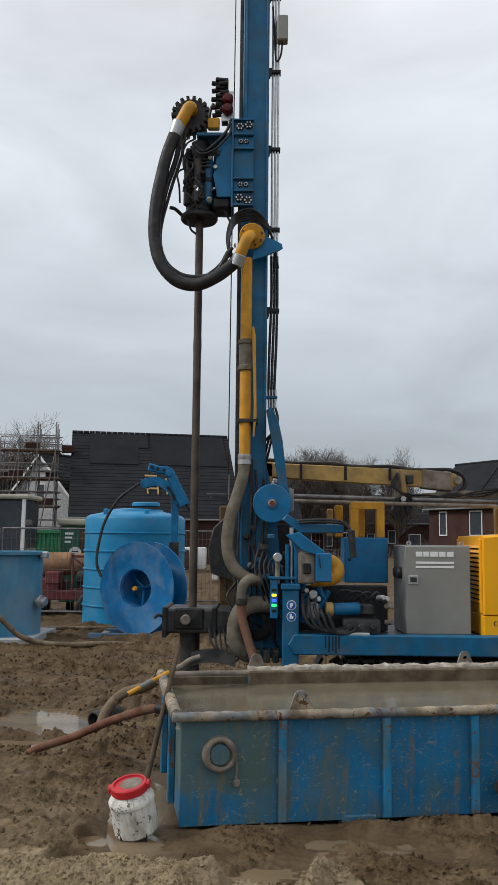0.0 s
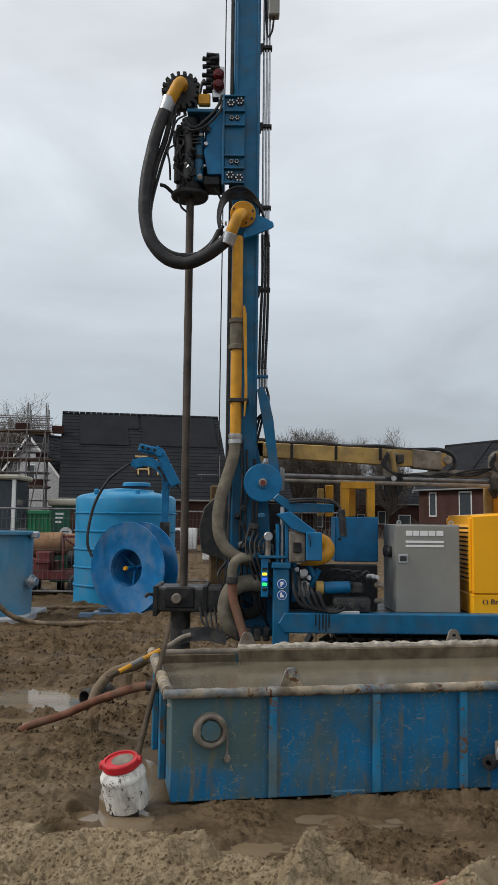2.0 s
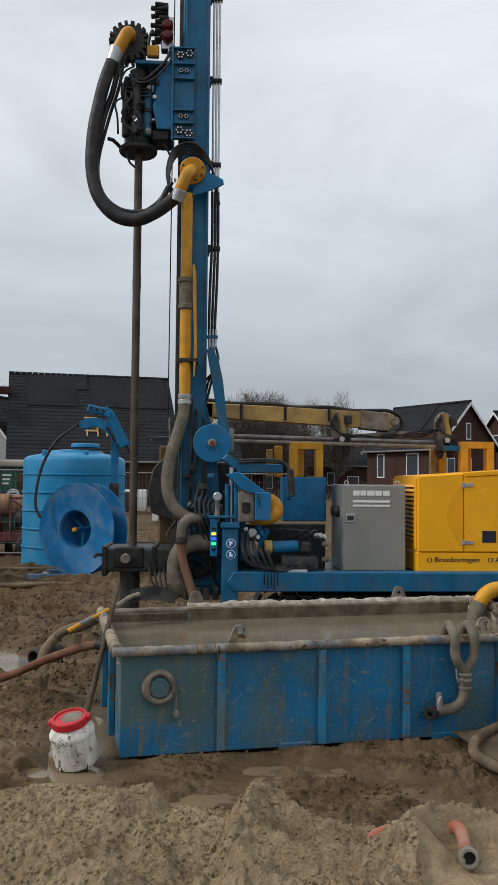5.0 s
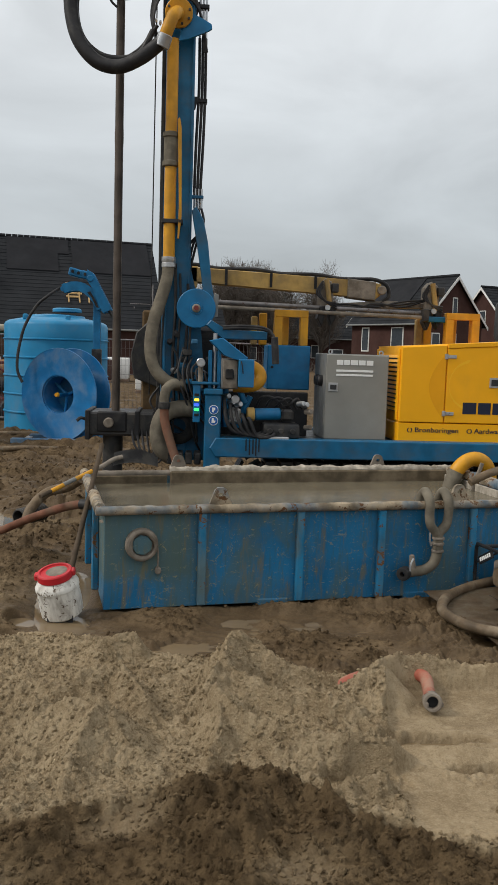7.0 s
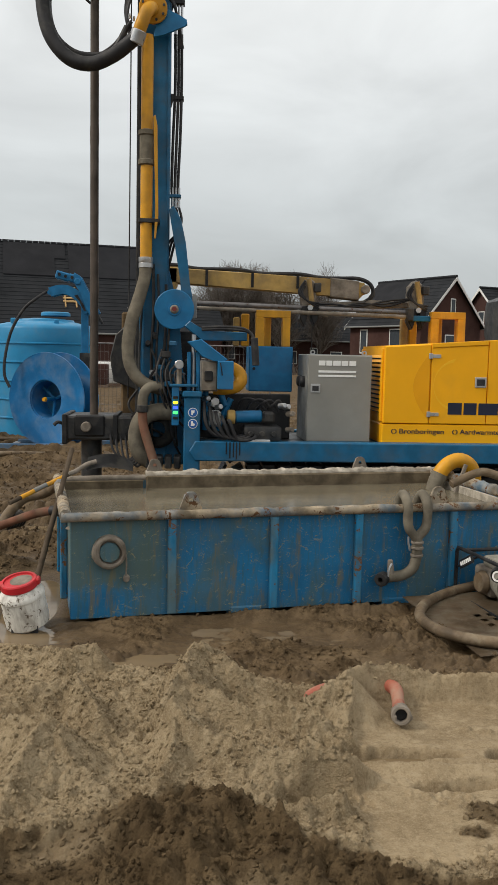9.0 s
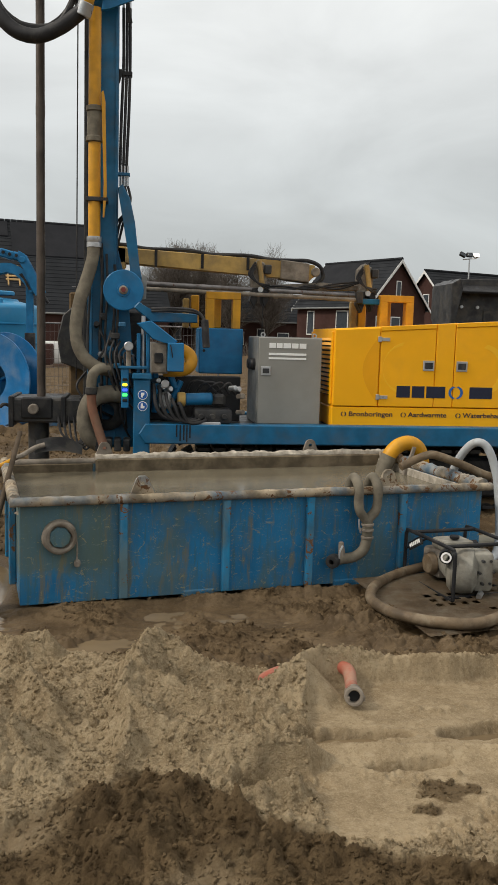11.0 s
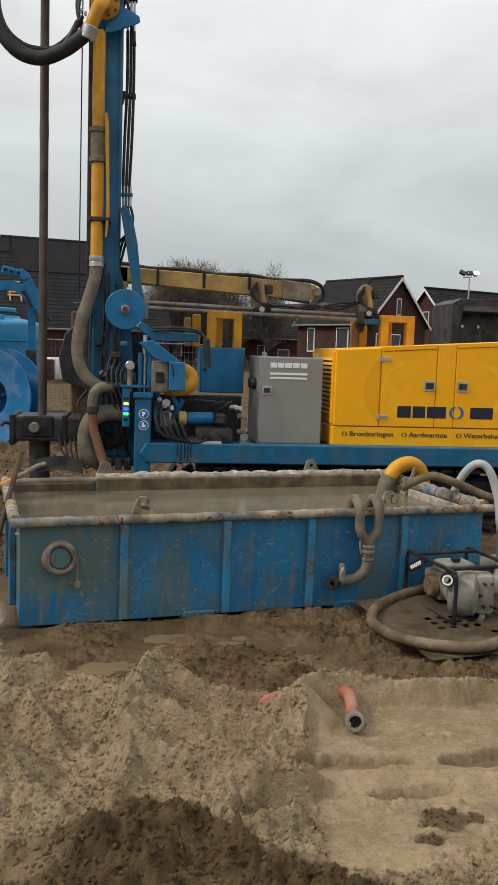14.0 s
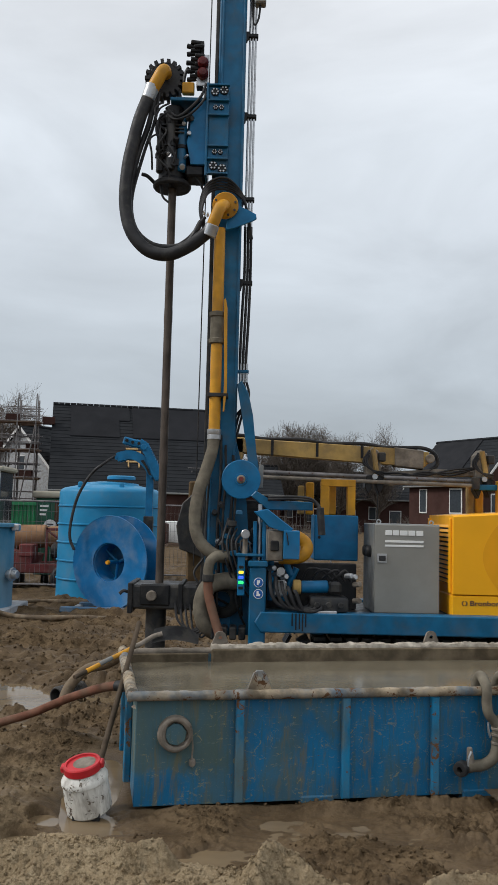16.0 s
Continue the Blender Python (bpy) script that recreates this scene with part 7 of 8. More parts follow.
part("pipe", tube(B(), ((-4.0, 16.2, 0.06), (-3.4, 16.35, 0.05), (-2.9, 16.3, 0.06), (-2.5, 16.5, 0.05)), 0.04, 10), brown_hose, lh2)

digger = thing("digger_cab", "parked digger with a pale-roofed dark-glazed cab, behind the fence", "digger", (-5.9, 20.0, 0.0))
part("cab_shell", box(B(), (-6.7, 19.5, 1.25), (-5.40, 20.6, 2.72), 0.05), far_glass, digger, "dark cab glazing")
part("roof", box(B(), (-6.8, 19.4, 2.70), (-5.32, 20.7, 2.82), 0.04), beige_roof, digger)
for x in (-5.45, -6.1):
    part("post", box(B(), (x - 0.04, 19.44, 1.2), (x + 0.04, 19.52, 2.72), 0.01), trim_white, digger)
part("hull", box(B(), (-6.9, 19.4, 0.55), (-5.2, 20.9, 1.25), 0.05), green_sheet, digger)
for y in (19.5, 20.5):
    part("track", box(B(), (-7.1, y - 0.2, 0.0), (-5.0, y + 0.2, 0.55), 0.15, None, 3), black_metal, digger)
part("light_bar", box(B(), (-6.0, 19.42, 1.36), (-5.9, 19.46, 1.44), 0.01), red_plastic, digger)

hut = thing("site_hut", "dark green site hut with a beige roof and white sign", "hut", (-4.2, 20.9, 0.0))
part("wall", box(B(), (-4.72, 20.2, 0.25), (-2.6, 22.2, 2.10), 0.01), dark_green, hut)
part("roof", box(B(), (-4.80, 20.1, 2.10), (-2.5, 22.3, 2.27), 0.08, None, 3), beige_roof, hut)
part("door_panel", box(B(), (-4.25, 20.17, 0.4), (-3.98, 20.2, 2.06), 0.006), brown_door, hut)
nb = part("notice", box(B(), (-4.64, 20.17, 1.55), (-4.36, 20.198, 2.02), 0.004), dark_green, hut, "paler green notice board")
for i, z in enumerate((1.88, 1.78, 1.68)):
    part("notice_bar", box(B(), (-4.61, 20.16, z), (-4.40 - 0.03 * i, 20.169, z + 0.05), 0.002), white_print, nb)
part("round_sign", cyl(B(), (-4.33, 20.10, 1.43), (-4.33, 20.08, 1.43), 0.155, None, 28), trim_white, hut, "round white sign")
for z in (1.46, 1.40):
    part("sign_bar", box(B(), (-4.41, 20.072, z), (-4.25, 20.079, z + 0.025), 0.001), dark_print, hut)
for x in (-4.6, -2.8):
    part("chassis_foot", box(B(), (x, 20.5, -0.02), (x + 0.15, 20.7, 0.25), 0.01), dark_steel, hut)

for x0, x1, y in ((-9.6, -7.1, 30.0), (-12.8, -9.9, 31.0)):
    cont = thing("steel_container", "green corrugated steel site container", "container", ((x0 + x1) / 2, y + 1.1, 0.0), group="green containers")
    bm = B()
    n = int((x1 - x0) / 0.14)
    pts = []
    for i in range(n):
        xa, w = x0 + (x1 - x0) * i / n, (x1 - x0) / n
        pts += [(xa, y), (xa + w * 0.35, y), (xa + w * 0.5, y + 0.045), (xa + w * 0.85, y + 0.045)]
    pts += [(x1, y), (x1, y + 2.2), (x0, y + 2.2)]
    slab(bm, pts, 0.1, 2.0, "z", 0)
    part("corrugated_wall", bm, green_sheet, cont)
    part("frame", box(B(), (x0 - 0.04, y - 0.05, 1.93), (x1 + 0.04, y + 2.25, 2.06), 0.01), green_sheet, cont)
    part("frame", box(B(), (x0 - 0.04, y - 0.05, 0.0), (x1 + 0.04, y + 2.25, 0.14), 0.01), green_sheet, cont)
    part("stripe_board", box(B(), (x0 + 1.1, y - 0.04, 0.6), (x0 + 1.25, y - 0.01, 1.6), 0.004), trim_white, cont, "red and white striped board")
    for k in range(3):
        part("stripe", box(B(), (x0 + 1.1, y - 0.046, 0.7 + 0.3 * k), (x0 + 1.25, y - 0.039, 0.85 + 0.3 * k), 0.002), red_plastic, cont)

trl = thing("red_trailer_machine", "faded red trailer machine with a tan drum and wire cage", "machine", (-4.3, 18.9, 0.0))
part("chassis", box(B(), (-5.3, 18.5, 0.42), (-3.3, 19.6, 0.62), 0.02), red_machine, trl)
part("hopper", slab(B(), ((-5.2, 0.62), (-4.35, 0.62), (-4.30, 0.80), (-4.62, 0.86), (-5.2, 1.05)), 18.5, 19.5), red_machine, trl)
part("engine_box", box(B(), (-4.62, 18.45, 0.78), (-4.30, 18.9, 1.05), 0.02), red_machine, trl)
part("drum", cyl(B(), (-5.3, 19.1, 1.15), (-4.15, 19.1, 1.22), 0.3, 0.26, 24, 0.03), tan_tarp, trl, "tan cloth-covered drum")
part("drum", cyl(B(), (-4.12, 19.1, 1.2), (-3.4, 19.1, 1.24), 0.24, None, 24, 0.03), tan_tarp, trl)
for x in (-4.05, -3.72, -3.38):
    part("cage_bar", box(B(), (x, 18.5, 0.6), (x + 0.05, 18.55, 1.42), 0.006), red_machine, trl)
part("cage_bar", box(B(), (-4.05, 18.5, 1.36), (-3.3, 18.56, 1.42), 0.006), red_machine, trl)
part("cage_bar", cyl(B(), (-4.05, 18.52, 1.38), (-3.4, 18.52, 0.95), 0.025, None, 8), red_machine, trl)
part("motor", cyl(B(), (-3.95, 18.75, 0.9), (-3.4, 18.75, 0.9), 0.17, None, 16, 0.02), dark_steel, trl)
for x in (-4.9, -3.6):
    w = part("wheel", cyl(B(), (x, 18.42, 0.3), (x, 18.62, 0.3), 0.31, None, 24, 0.05), black_rubber, trl)
    part("rim", cyl(B(), (x, 18.41, 0.3), (x, 18.43, 0.3), 0.17, None, 18), red_machine, w)


# mesh fence panels
def fence_panel(x, y, rz):
    f = thing("fence_panel", "galvanised wire mesh site fence panel", "fence", (x, y, 0.0), rz, "site fence panels", keep=True)
    for a, b in (((0, 0, 0.1), (0, 0, 2.0)), ((2.4, 0, 0.1), (2.4, 0, 2.0)), ((0, 0, 2.0), (2.4, 0, 2.0)), ((0, 0, 0.25), (2.4, 0, 0.25))):
        part("rail", cyl(B(), a, b, 0.02, None, 8), galv_tube, f)
    bm = B()
    for i in range(1, 24):
        cyl(bm, (0.1 * i, 0, 0.25), (0.1 * i, 0, 2.0), 0.0028, None, 4)
    for k in range(1, 8):
        cyl(bm, (0, 0, 0.25 + 0.22 * k), (2.4, 0, 0.25 + 0.22 * k), 0.0028, None, 4)
    part("wire_mesh", bm, galv_tube, f, kind="stuff")
    part("foot", box(B(), (-0.1, -0.3, -0.02), (0.1, 0.3, 0.1), 0.02), concrete, f)
    return f


panel0 = fence_panel(-5.35, 17.6, 2)
for x, y, rz in ((-7.8, 17.4, 4), (-10.2, 17.2, 4), (-2.2, 21.0, 3), (0.2, 21.2, 2), (-12.6, 17.0, 3)):
    copy_thing(panel0, pose(x, y, 0, 0, 0, rz))

# ---- houses and trees in the distance ----
def house(name, label, ridge, rz, length, half, eave, top, walls=brick_mat, over=0.35, windows=(), rows=14, felt=None, gable_trim=True):
    """A gabled house: its ridge runs along local x from the given ground point; local -y looks at the site."""
    h = thing(name, label, "house", (ridge[0], ridge[1], 0.0), rz, keep=True)
    body = B()
    slab(body, ((-half, 0), (half, 0), (half, eave), (0, top - 0.1), (-half, eave)), 0.0, length, "x", 0)
    part("wall", body, walls, h)
    pitch = (top - eave) / half
    run = half + over
    for s in (-1, 1):
        bm = B()
        # lapped courses of tiles
        for i in range(rows):
            a, b = i / rows, (i + 1) / rows
            y0, y1 = -s * -1 * run * a, -s * -1 * run * b
            z0, z1 = top - pitch * run * a, top - pitch * run * b
            lift = 0.035
            quad = [(y0, z0 + 0.03), (y1, z1 + lift + 0.03), (y1, z1), (y0, z0)]
            slab(bm, quad, -over, length + over, "x", 0)
        part("roof", bm, roof_mat, h, "dark lapped tile roof slope", kind="stuff")
    bm = B()
    n = int(length / 0.4)
    for i in range(n):
        cyl(bm, (-over + (length + 2 * over) * i / n, 0, top + 0.06), (-over + (length + 2 * over) * (i + 0.94) / n, 0, top + 0.06), 0.13, None, 8)
    part("ridge_tiles", bm, roof_mat, h, kind="stuff")
    if gable_trim:
        for x in (-over - 0.04, length + over + 0.0):
            for s in (-1, 1):
                part("barge_board", slab(B(), ((0, top + 0.02), (s * run, top - pitch * run + 0.02), (s * run, top - pitch * run - 0.22), (0, top - 0.25)), x, x + 0.05, "x", 0), trim_white, h, "white barge board")
    for s in (-1, 1):
        part("gutter", cyl(B(), (-over, s * (run + 0.05), top - pitch * run), (length + over, s * (run + 0.05), top - pitch * run), 0.07, None, 8), grey_side, h)
    for face, u, z, w, ht in windows:
        if face == "front":
            lo, hi, ny = (u, -half - 0.05, z), (u + w, -half + 0.02, z + ht), 0
        else:
            lo, hi, ny = (-0.05, u, z), (0.02, u + w, z + ht), 1
        wnd = part("window", box(B(), lo, hi, 0), trim_white, h, "white-framed window")
        g = 0.08
        if ny == 0:
            part("pane", box(B(), (u + g, -half - 0.07, z + g), (u + w - g, -half - 0.04, z + ht - g), 0), far_glass, wnd)
        else:
            part("pane", box(B(), (-0.07, u + g, z + g), (-0.04, u + w - g, z + ht - g), 0), far_glass, wnd)
    return h


h1 = house("house", "large unfinished house with a long black roof, scaffolded at one end", (-13.96, 63.0), 12, 11.4, 6.4, 3.42, 9.75, rows=24, windows=(("front", 2.0, 1.2, 1.4, 1.5), ("front", 6.0, 1.0, 1.2, 2.0)), gable_trim=False)
# smooth dark panel field on its slope
pt = (9.75 - 5.2) / 4.6


def on_slope(bm, u0, u1, d0, d1, lift=0.15):
    q = [(-d0, 9.75 - pt * d0 + lift), (-d1, 9.75 - pt * d1 + lift), (-d1, 9.75 - pt * d1 + lift - 0.06), (-d0, 9.75 - pt * d0 + lift - 0.06)]
    return slab(bm, q, u0, u1, "x", 0)


part("panel_field", on_slope(B(), 1.0, 4.6, 0.15, 2.7), felt_mat, h1, "smooth black roof panel")
part("panel_field", on_slope(B(), 4.6, 5.4, 0.15, 1.3), felt_mat, h1, "smooth black roof panel")
part("panel_field", on_slope(B(), 5.6, 11.3, 0.15, 2.7), felt_mat, h1, "smooth black roof panel")
for i in range(5):
    part("lath", on_slope(B(), 5.0, 5.9 + 0.2 * (i % 2), 3.6 + 0.25 * i, 3.68 + 0.25 * i, 0.2), raw_wood, h1, "bare pine roof lath")
for u in (5.1, 5.85, 6.5):
    part("lath", on_slope(B(), u, u + 0.1, 3.9, 5.1, 0.24), raw_wood, h1, "bare pine roof lath")

h2 = house("house", "brown brick house with an anthracite roof and white barge boards", (21.5, 65.0), 119.7, 8.2, 3.4, 4.75, 8.3, rows=13, windows=(("gable", -0.35, 5.3, 0.55, 1.35), ("gable", -0.4, 2.2, 1.1, 1.6), ("gable", 1.5, 2.2, 0.9, 1.6)))
part("window", box(B(), (2.0, 3.38, 2.2), (3.4, 3.45, 4.2), 0), trim_white, h2, "white-framed window")
part("pane", box(B(), (2.1, 3.44, 2.3), (3.3, 3.47, 4.1), 0), far_glass, h2)
part("window", box(B(), (6.0, 3.38, 2.2), (6.9, 3.45, 4.2), 0), trim_white, h2, "white-framed window")
part("pane", box(B(), (6.1, 3.44, 2.3), (6.8, 3.47, 4.1), 0), far_glass, h2)
q = (8.3 - 4.75) / 3.4
bm = slab(B(), ((0.1, 8.3 - q * 0.1 + 0.14), (3.2, 8.3 - q * 3.2 + 0.14), (3.2, 8.3 - q * 3.2 + 0.07), (0.1, 8.3 - q * 0.1 + 0.07)), 3.0, 8.3, "x", 0)
part("panel_field", bm, felt_mat, h2, "smooth black roof panel")
h3 = house("house", "brown brick house with an anthracite roof behind the generator", (29.3, 80.0), 20, 12.0, 3.6, 5.4, 8.85, rows=13, windows=(("gable", -0.5, 5.4, 0.9, 1.2),))
h4 = house("house", "row of low brick houses with grey roofs", (1.0, 98.0), 4, 24.0, 4.0, 3.9, 6.9, rows=10, gable_trim=False,
           windows=tuple(("front", 1.5 + 2.4 * i, 1.0 + (0.4 if i % 2 else 0), 0.9 + 0.5 * (i % 3 == 0), 1.5) for i in range(9)))
h5 = house("house", "white-gabled house shell inside scaffolding", (-17.4, 66.0), 62, 8.0, 3.4, 4.9, 8.4, walls=concrete, rows=12, windows=(("gable", -0.5, 4.8, 0.9, 1.2),))
h6 = house("house", "low brick house with a dark roof at the site's edge", (-3.2, 90.0), 8, 7.0, 4.0, 4.0, 7.0, rows=10, gable_trim=False, windows=(("front", 1.0, 1.4, 1.2, 1.6), ("front", 4.0, 1.4, 1.2, 1.6)))


# scaffolding
def scaffold(x0, y0, rz, bays, lifts, tall=0.0):
    s = thing("scaffold", "tube scaffold with boarded lifts and brick stacks", "scaffold", (x0, y0, 0.0), rz, "scaffolds", keep=True)
    for i in range(bays + 1):
        for y in (0.0, 1.1):
            part("standard", cyl(B(), (1.3 * i, y, 0), (1.3 * i, y, 2.0 * lifts + 0.8 + (tall if i >= bays - 1 else 0)), 0.045, None, 6), galv_tube, s)
    for k in range(1, lifts + 1):
        for y in (0.0, 1.1):
            for dz in (0, 0.5, 1.0):
                part("ledger", cyl(B(), (-0.3, y, 2.0 * k + dz), (1.3 * bays + 0.3, y, 2.0 * k + dz), 0.035, None, 6), galv_tube, s)
        part("deck", box(B(), (-0.3, 0.0, 2.0 * k - 0.1), (1.3 * bays + 0.3, 1.1, 2.0 * k - 0.03), 0), scaffold_board, s)
        part("brick_pack", box(B(), (0.6 + 1.1 * (k % 3), 0.25, 2.0 * k), (1.5 + 1.1 * (k % 3), 0.8, 2.0 * k + 0.55), 0.03), brick_mat, s, "banded pack of bricks")
    for i in range(bays):
        part("brace", cyl(B(), (1.3 * i, -0.03, 0.2), (1.3 * (i + 1), -0.03, 2.0 * lifts), 0.03, None, 6), galv_tube, s)
    return s


scaffold(-16.2, 60.2, 8, 1, 4, 1.4)
scaffold(-19.6, 60.2, 5, 2, 3, 0.3)
scaffold(-22.6, 61.0, 3, 2, 2, 1.0)
scaffold(-18.4, 58.5, 3, 3, 4, 0.8)
scaffold(-24.0, 59.0, 3, 4, 3, 0.4)
scaffold(-3.4, 60.0, 5, 2, 2, 1.6)
# wrapped building materials stacked before the house
for x, y, w, hgt, mt, lb in ((-3.6, 46.0, 1.6, 1.3, trim_white, "white-wrapped stack of building blocks"), (-1.9, 47.0, 1.2, 1.0, brick_mat, "stack of bricks on a pallet"), (-5.6, 50.0, 1.5, 1.1, concrete, "grey stack of concrete blocks"), (-1.3, 34.0, 0.9, 1.3, trim_white, "white bulk bag of sand"), (-4.4, 44.0, 1.6, 1.2, brick_mat, "stack of bricks on a pallet")):
    bs = thing("material_stack", lb, "building material", (x, y, 0.0), keep=True)
    part("load", box(B(), (-w / 2, -w / 2, 0.14), (w / 2, w / 2, hgt), 0.08, None, 2), mt, bs)
    part("pallet", box(B(), (-w / 2, -w / 2, -0.03), (w / 2, w / 2, 0.14), 0.02), scaffold_board, bs)


# bare trees
def limb(bm, p, d, length, r, sides, rnd, bend=0.16, n=3, rise=0.25):
    """A tapering, crooked branch; gives its points and directions."""
    pts, rad, dirs, q, v = [Vector(p)], [r], [Vector(d)], Vector(p), Vector(d)
    for i in range(n):
        v = (v + Vector((rnd.uniform(-1, 1), rnd.uniform(-1, 1), rnd.uniform(-0.6, 0.6) + rise)) * bend).normalized()
        q = q + v * length / n
        pts.append(q.copy())
        dirs.append(v.copy())
        rad.append(max(0.010, r * (1 - 0.75 * (i + 1) / n)))
    rings(bm, pts, rad, dirs, sides, False)
    return pts, rad, dirs


def tree(name, label, at, height, seed, wide=0.5, limbs=8, levels=4, bole=0.22, crook=0.2, rise=0.25, thick=0.010):
    """A bare tree: a bole, main limbs fanning up from it, and side shoots along every limb."""
    rnd = random.Random(seed)
    t = thing(name, label, "tree", at, keep=True)
    trunk, crown = B(), B()
    pts, rad, dirs = limb(trunk, (0, 0, -0.1), (0, 0, 1), height * bole * 1.6, height * 0.022, 8, rnd, 0.06, 4)
    stack = []
    for i in range(limbs):
        a, k = 2.4 * i + rnd.uniform(-0.4, 0.4), i / limbs
        j = 2 + (i % 3)
        lean = wide * (1.25 - 0.8 * k) * rnd.uniform(0.8, 1.2)
        d = Vector((math.cos(a) * lean, math.sin(a) * lean, 1.0)).normalized()
        lp, lr, ld = limb(trunk, pts[j], d, height * (0.42 + 0.22 * k) * rnd.uniform(0.85, 1.1), height * thick, 6, rnd, crook, 5, rise)
        stack.append((lp, lr, ld, height * 0.34, levels))
    while stack:
        lp, lr, ld, length, k = stack.pop()
        if k == 0:
            continue
        for j in range(1, len(lp)):
            for c in range(3 if k in (1, levels) else 2):
                u, w = frame_of(ld[j])
                a = rnd.uniform(0, 2 * math.pi)
                d = (ld[j] + (u * math.cos(a) + w * math.sin(a)) * rnd.uniform(0.5, 0.95) + Vector((0, 0, 0.12))).normalized()
                f = length * rnd.uniform(0.55, 1.0) * (1.1 - 0.10 * j)
                q = lp[j].lerp(lp[j - 1], rnd.random() * 0.8)
                sp, sr, sd = limb(crown, q, d, f, max(0.014, lr[j] * 0.75), 3, rnd, crook, 3 if k > 2 else 2, rise)
                stack.append((sp, sr, sd, length * 0.52, k - 1))
    k = height / max(v.co.z for v in crown.verts)
    for v in list(crown.verts) + list(trunk.verts):
        v.co *= k
    part("trunk", trunk, bark, t)
    part("crown", crown, twig_mat, t, "bare winter branches and twigs", kind="stuff")
    return t


t1 = tree("tree", "bare winter tree behind the low houses", (15.3, 92.0, 0), 12.4, 5, 0.30, 10, 3)
t2 = tree("tree", "bare winter tree with a wide crown behind the scaffolds", (-24.3, 78.0, 0), 14.8, 11, 0.8, 16, 3, 0.2, 0.34, 0.08, 0.017)
t3 = tree("tree", "bare bushy winter tree behind the rig", (5.2, 92.0, 0), 12.4, 21, 0.36, 9, 3)
for x, y, rz, k in ((7.4, 93.0, 130, 1.0), (9.4, 94.5, 220, 0.98), (3.2, 96.0, 40, 0.95), (10.9, 91.0, 300, 0.9)):
    c = copy_thing(t3, pose(x, y, 0, 0, 0, rz))
    c.scale = (k, k, k)
for x, y, rz, k in ((-31.0, 82.0, 100, 0.95),):
    c = copy_thing(t2, pose(x, y, 0, 0, 0, rz))
    c.scale = (k, k, k)

# floodlight mast
fl_ = thing("flood_light", "steel mast with three site floodlights, one lit", "flood light", (25.2, 59.8, 0.0), keep=True)
part("mast", cyl(B(), (0, 0, 0), (0, 0, 8.05), 0.07, 0.05, 10), steel, fl_)
part("cross_arm", cyl(B(), (-0.5, 0, 8.0), (0.55, 0, 8.12), 0.04, None, 8), steel, fl_)
for x, ang, mt in ((-0.55, 25, black_metal), (-0.02, 0, black_metal), (0.5, 0, steel)):
    l = part("lamp", box(B(), (x - 0.24, -0.12, 8.18), (x + 0.24, 0.12, 8.5), 0.04, turn(-25, ang, 0)), mt, fl_)
    part("lens", box(B(), (x - 0.19, -0.2, 8.2), (x + 0.19, -0.14, 8.46), 0.02, turn(-25, ang, 0)), lit_flood if x > 0.3 else far_glass, l)

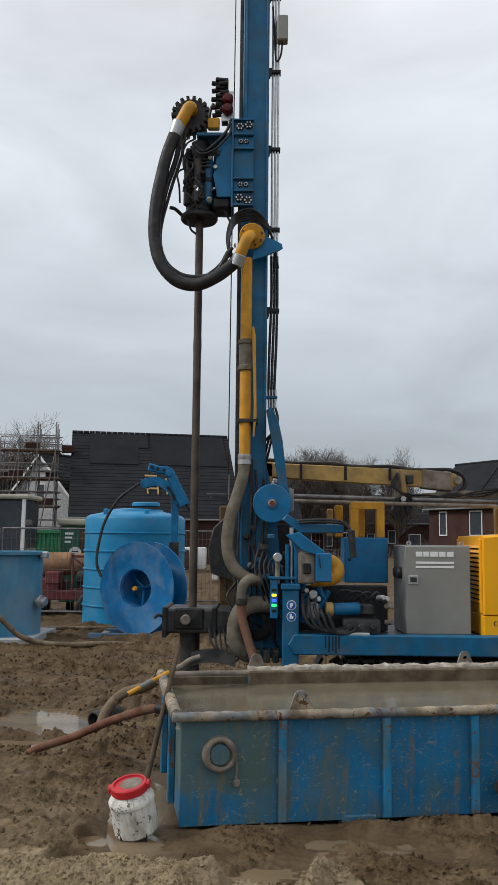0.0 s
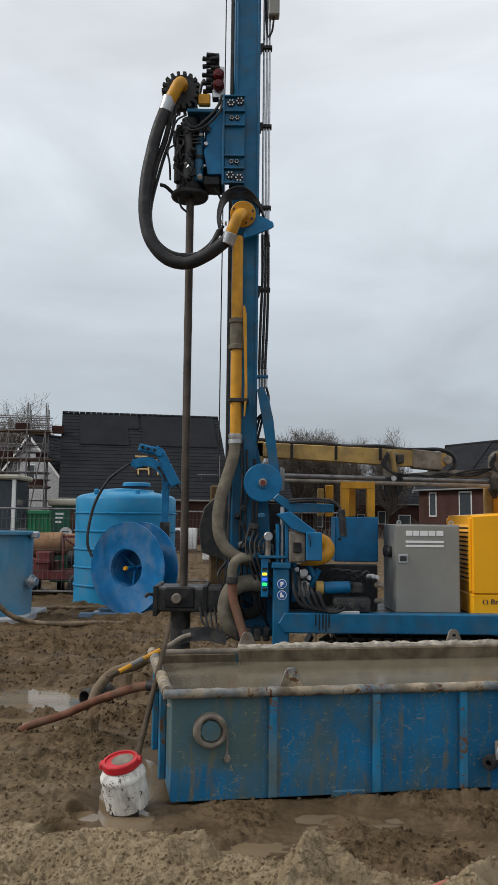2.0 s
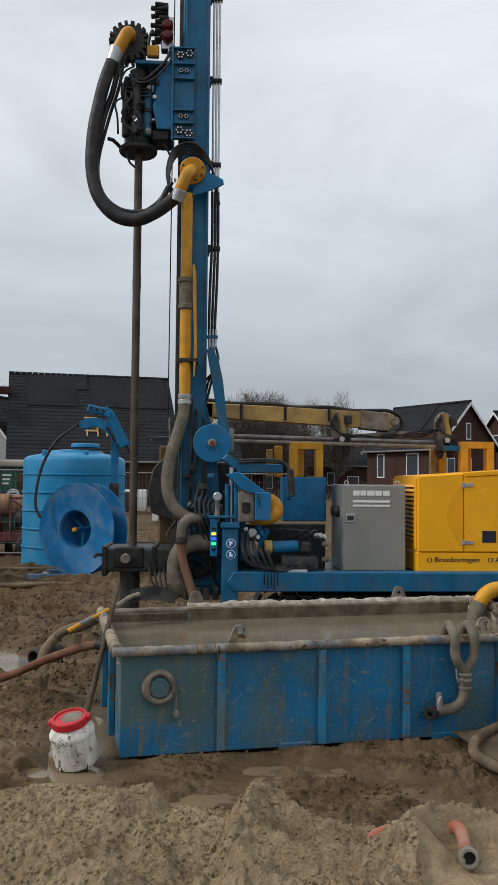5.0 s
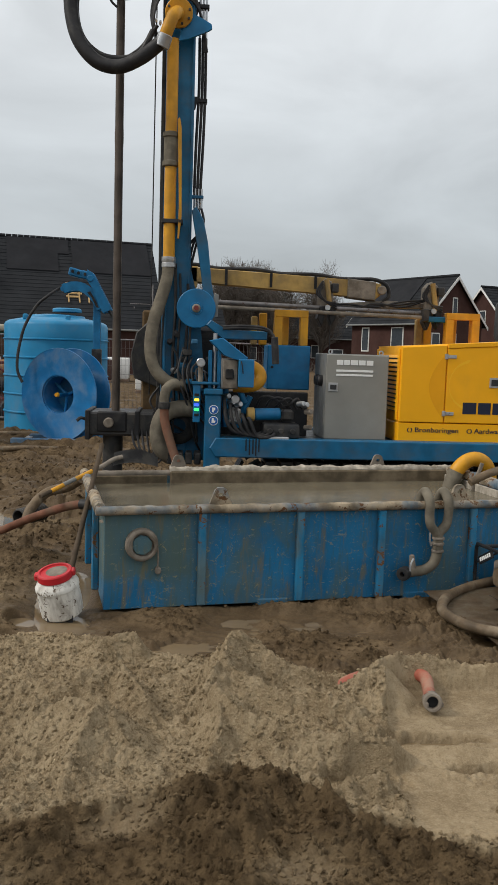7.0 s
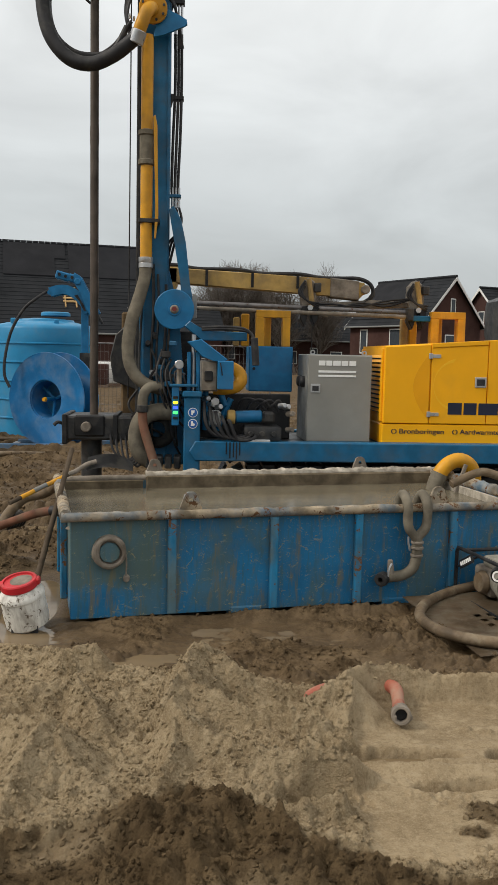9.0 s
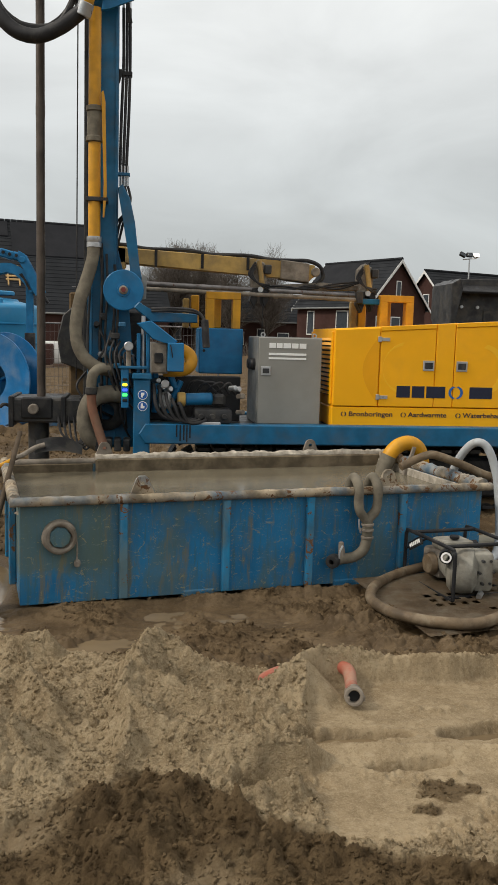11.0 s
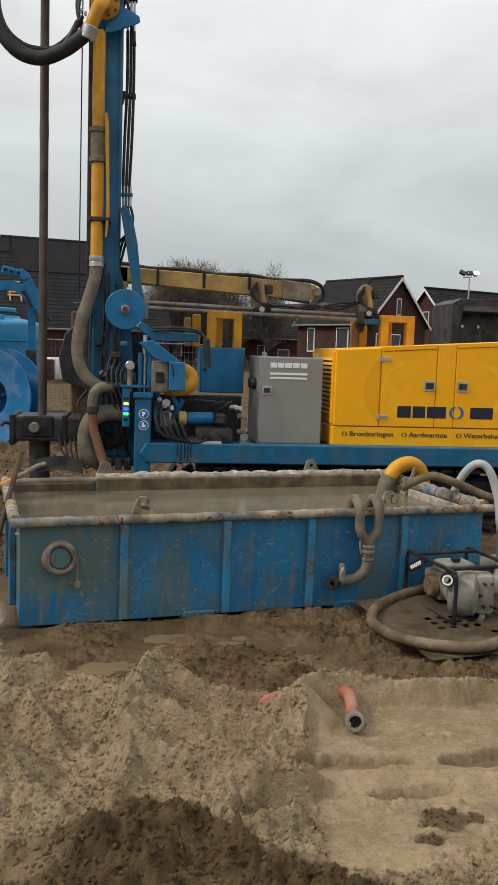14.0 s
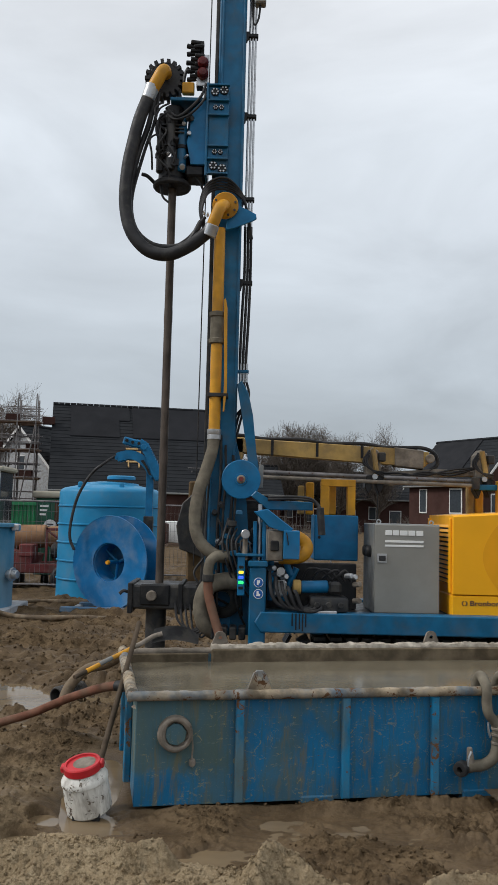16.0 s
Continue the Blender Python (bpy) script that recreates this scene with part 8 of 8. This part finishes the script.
# excavator bucket beyond the generator
ex = thing("excavator", "black excavator bucket and arm raised behind the generator", "excavator", (6.2, 12.4, 0.0))
bprof = [(4.86, 2.75), (4.95, 2.86), (6.3, 2.93), (6.35, 2.70), (6.33, 2.25), (6.1, 2.16), (5.0, 2.13), (4.90, 2.2)]
part("bucket", slab(B(), bprof, 12.0, 12.06, "y", 0.01), dark_steel, ex, "black toothless ditching bucket")
part("bucket_side", slab(B(), ((4.84, 2.12), (4.90, 2.12), (5.02, 2.72), (4.98, 2.86), (4.84, 2.78)), 11.75, 12.5, "y", 0.01), dark_steel, ex)
part("bucket_lip", box(B(), (4.95, 11.75, 2.70), (6.35, 12.02, 2.74), 0.008, turn(25, 0, -1)), black_metal, ex)
part("bucket_back", box(B(), (4.9, 12.1, 2.2), (6.3, 12.8, 2.85), 0.1, None, 3), dark_steel, ex)
for x in (5.1, 5.35, 5.85):
    part("bolt", cyl(B(), (x, 12.0, 2.46), (x, 11.97, 2.46), 0.025, None, 8), steel, ex)
part("cutting_edge", box(B(), (5.45, 11.98, 2.2), (6.35, 12.0, 2.42), 0.006), dark_steel, ex)
part("arm", slab(B(), ((5.86, 2.85), (5.88, 3.05), (6.0, 3.25), (7.6, 4.6), (7.8, 4.3), (6.4, 2.9)), 12.2, 12.5, "y", 0.03), dark_steel, ex)
part("arm_hose", tube(B(), ((5.95, 12.2, 3.15), (5.84, 12.15, 3.1), (5.86, 12.1, 3.0), (5.95, 12.1, 2.9)), 0.03, 8), black_rubber, ex)
part("hull", box(B(), (5.2, 13.0, 0.6), (8.2, 15.4, 1.72), 0.1, None, 2), blue_clean, ex, "blue machine hull")
for y in (13.1, 15.2):
    part("track", box(B(), (4.8, y - 0.25, -0.02), (8.6, y + 0.25, 0.6), 0.18, None, 3), black_metal, ex)
ex.matrix_world = ex.matrix_world @ pose(0.16, 0, -0.14)
# scrub along the far edge of the site
scrub = B()
rnd = random.Random(4)
for i in range(2600):
    x = rnd.uniform(-60, 70)
    y = 84 + rnd.uniform(-1.5, 1.5)
    hgt = rnd.uniform(0.8, 2.4) * (0.7 + 0.5 * noise.noise(Vector((x * 0.2, 0, 0))))
    rings(scrub, (Vector((x, y, -0.1)), Vector((x + rnd.uniform(-0.3, 0.3), y, hgt * 0.6)), Vector((x + rnd.uniform(-0.7, 0.7), y, hgt))), (0.05, 0.03, 0.012), (Vector((0, 0, 1)),) * 3, 3, False)
tagged(link("scrub", scrub, twig_mat), "bare brown scrub along the site's far edge", "scrub", kind="stuff")
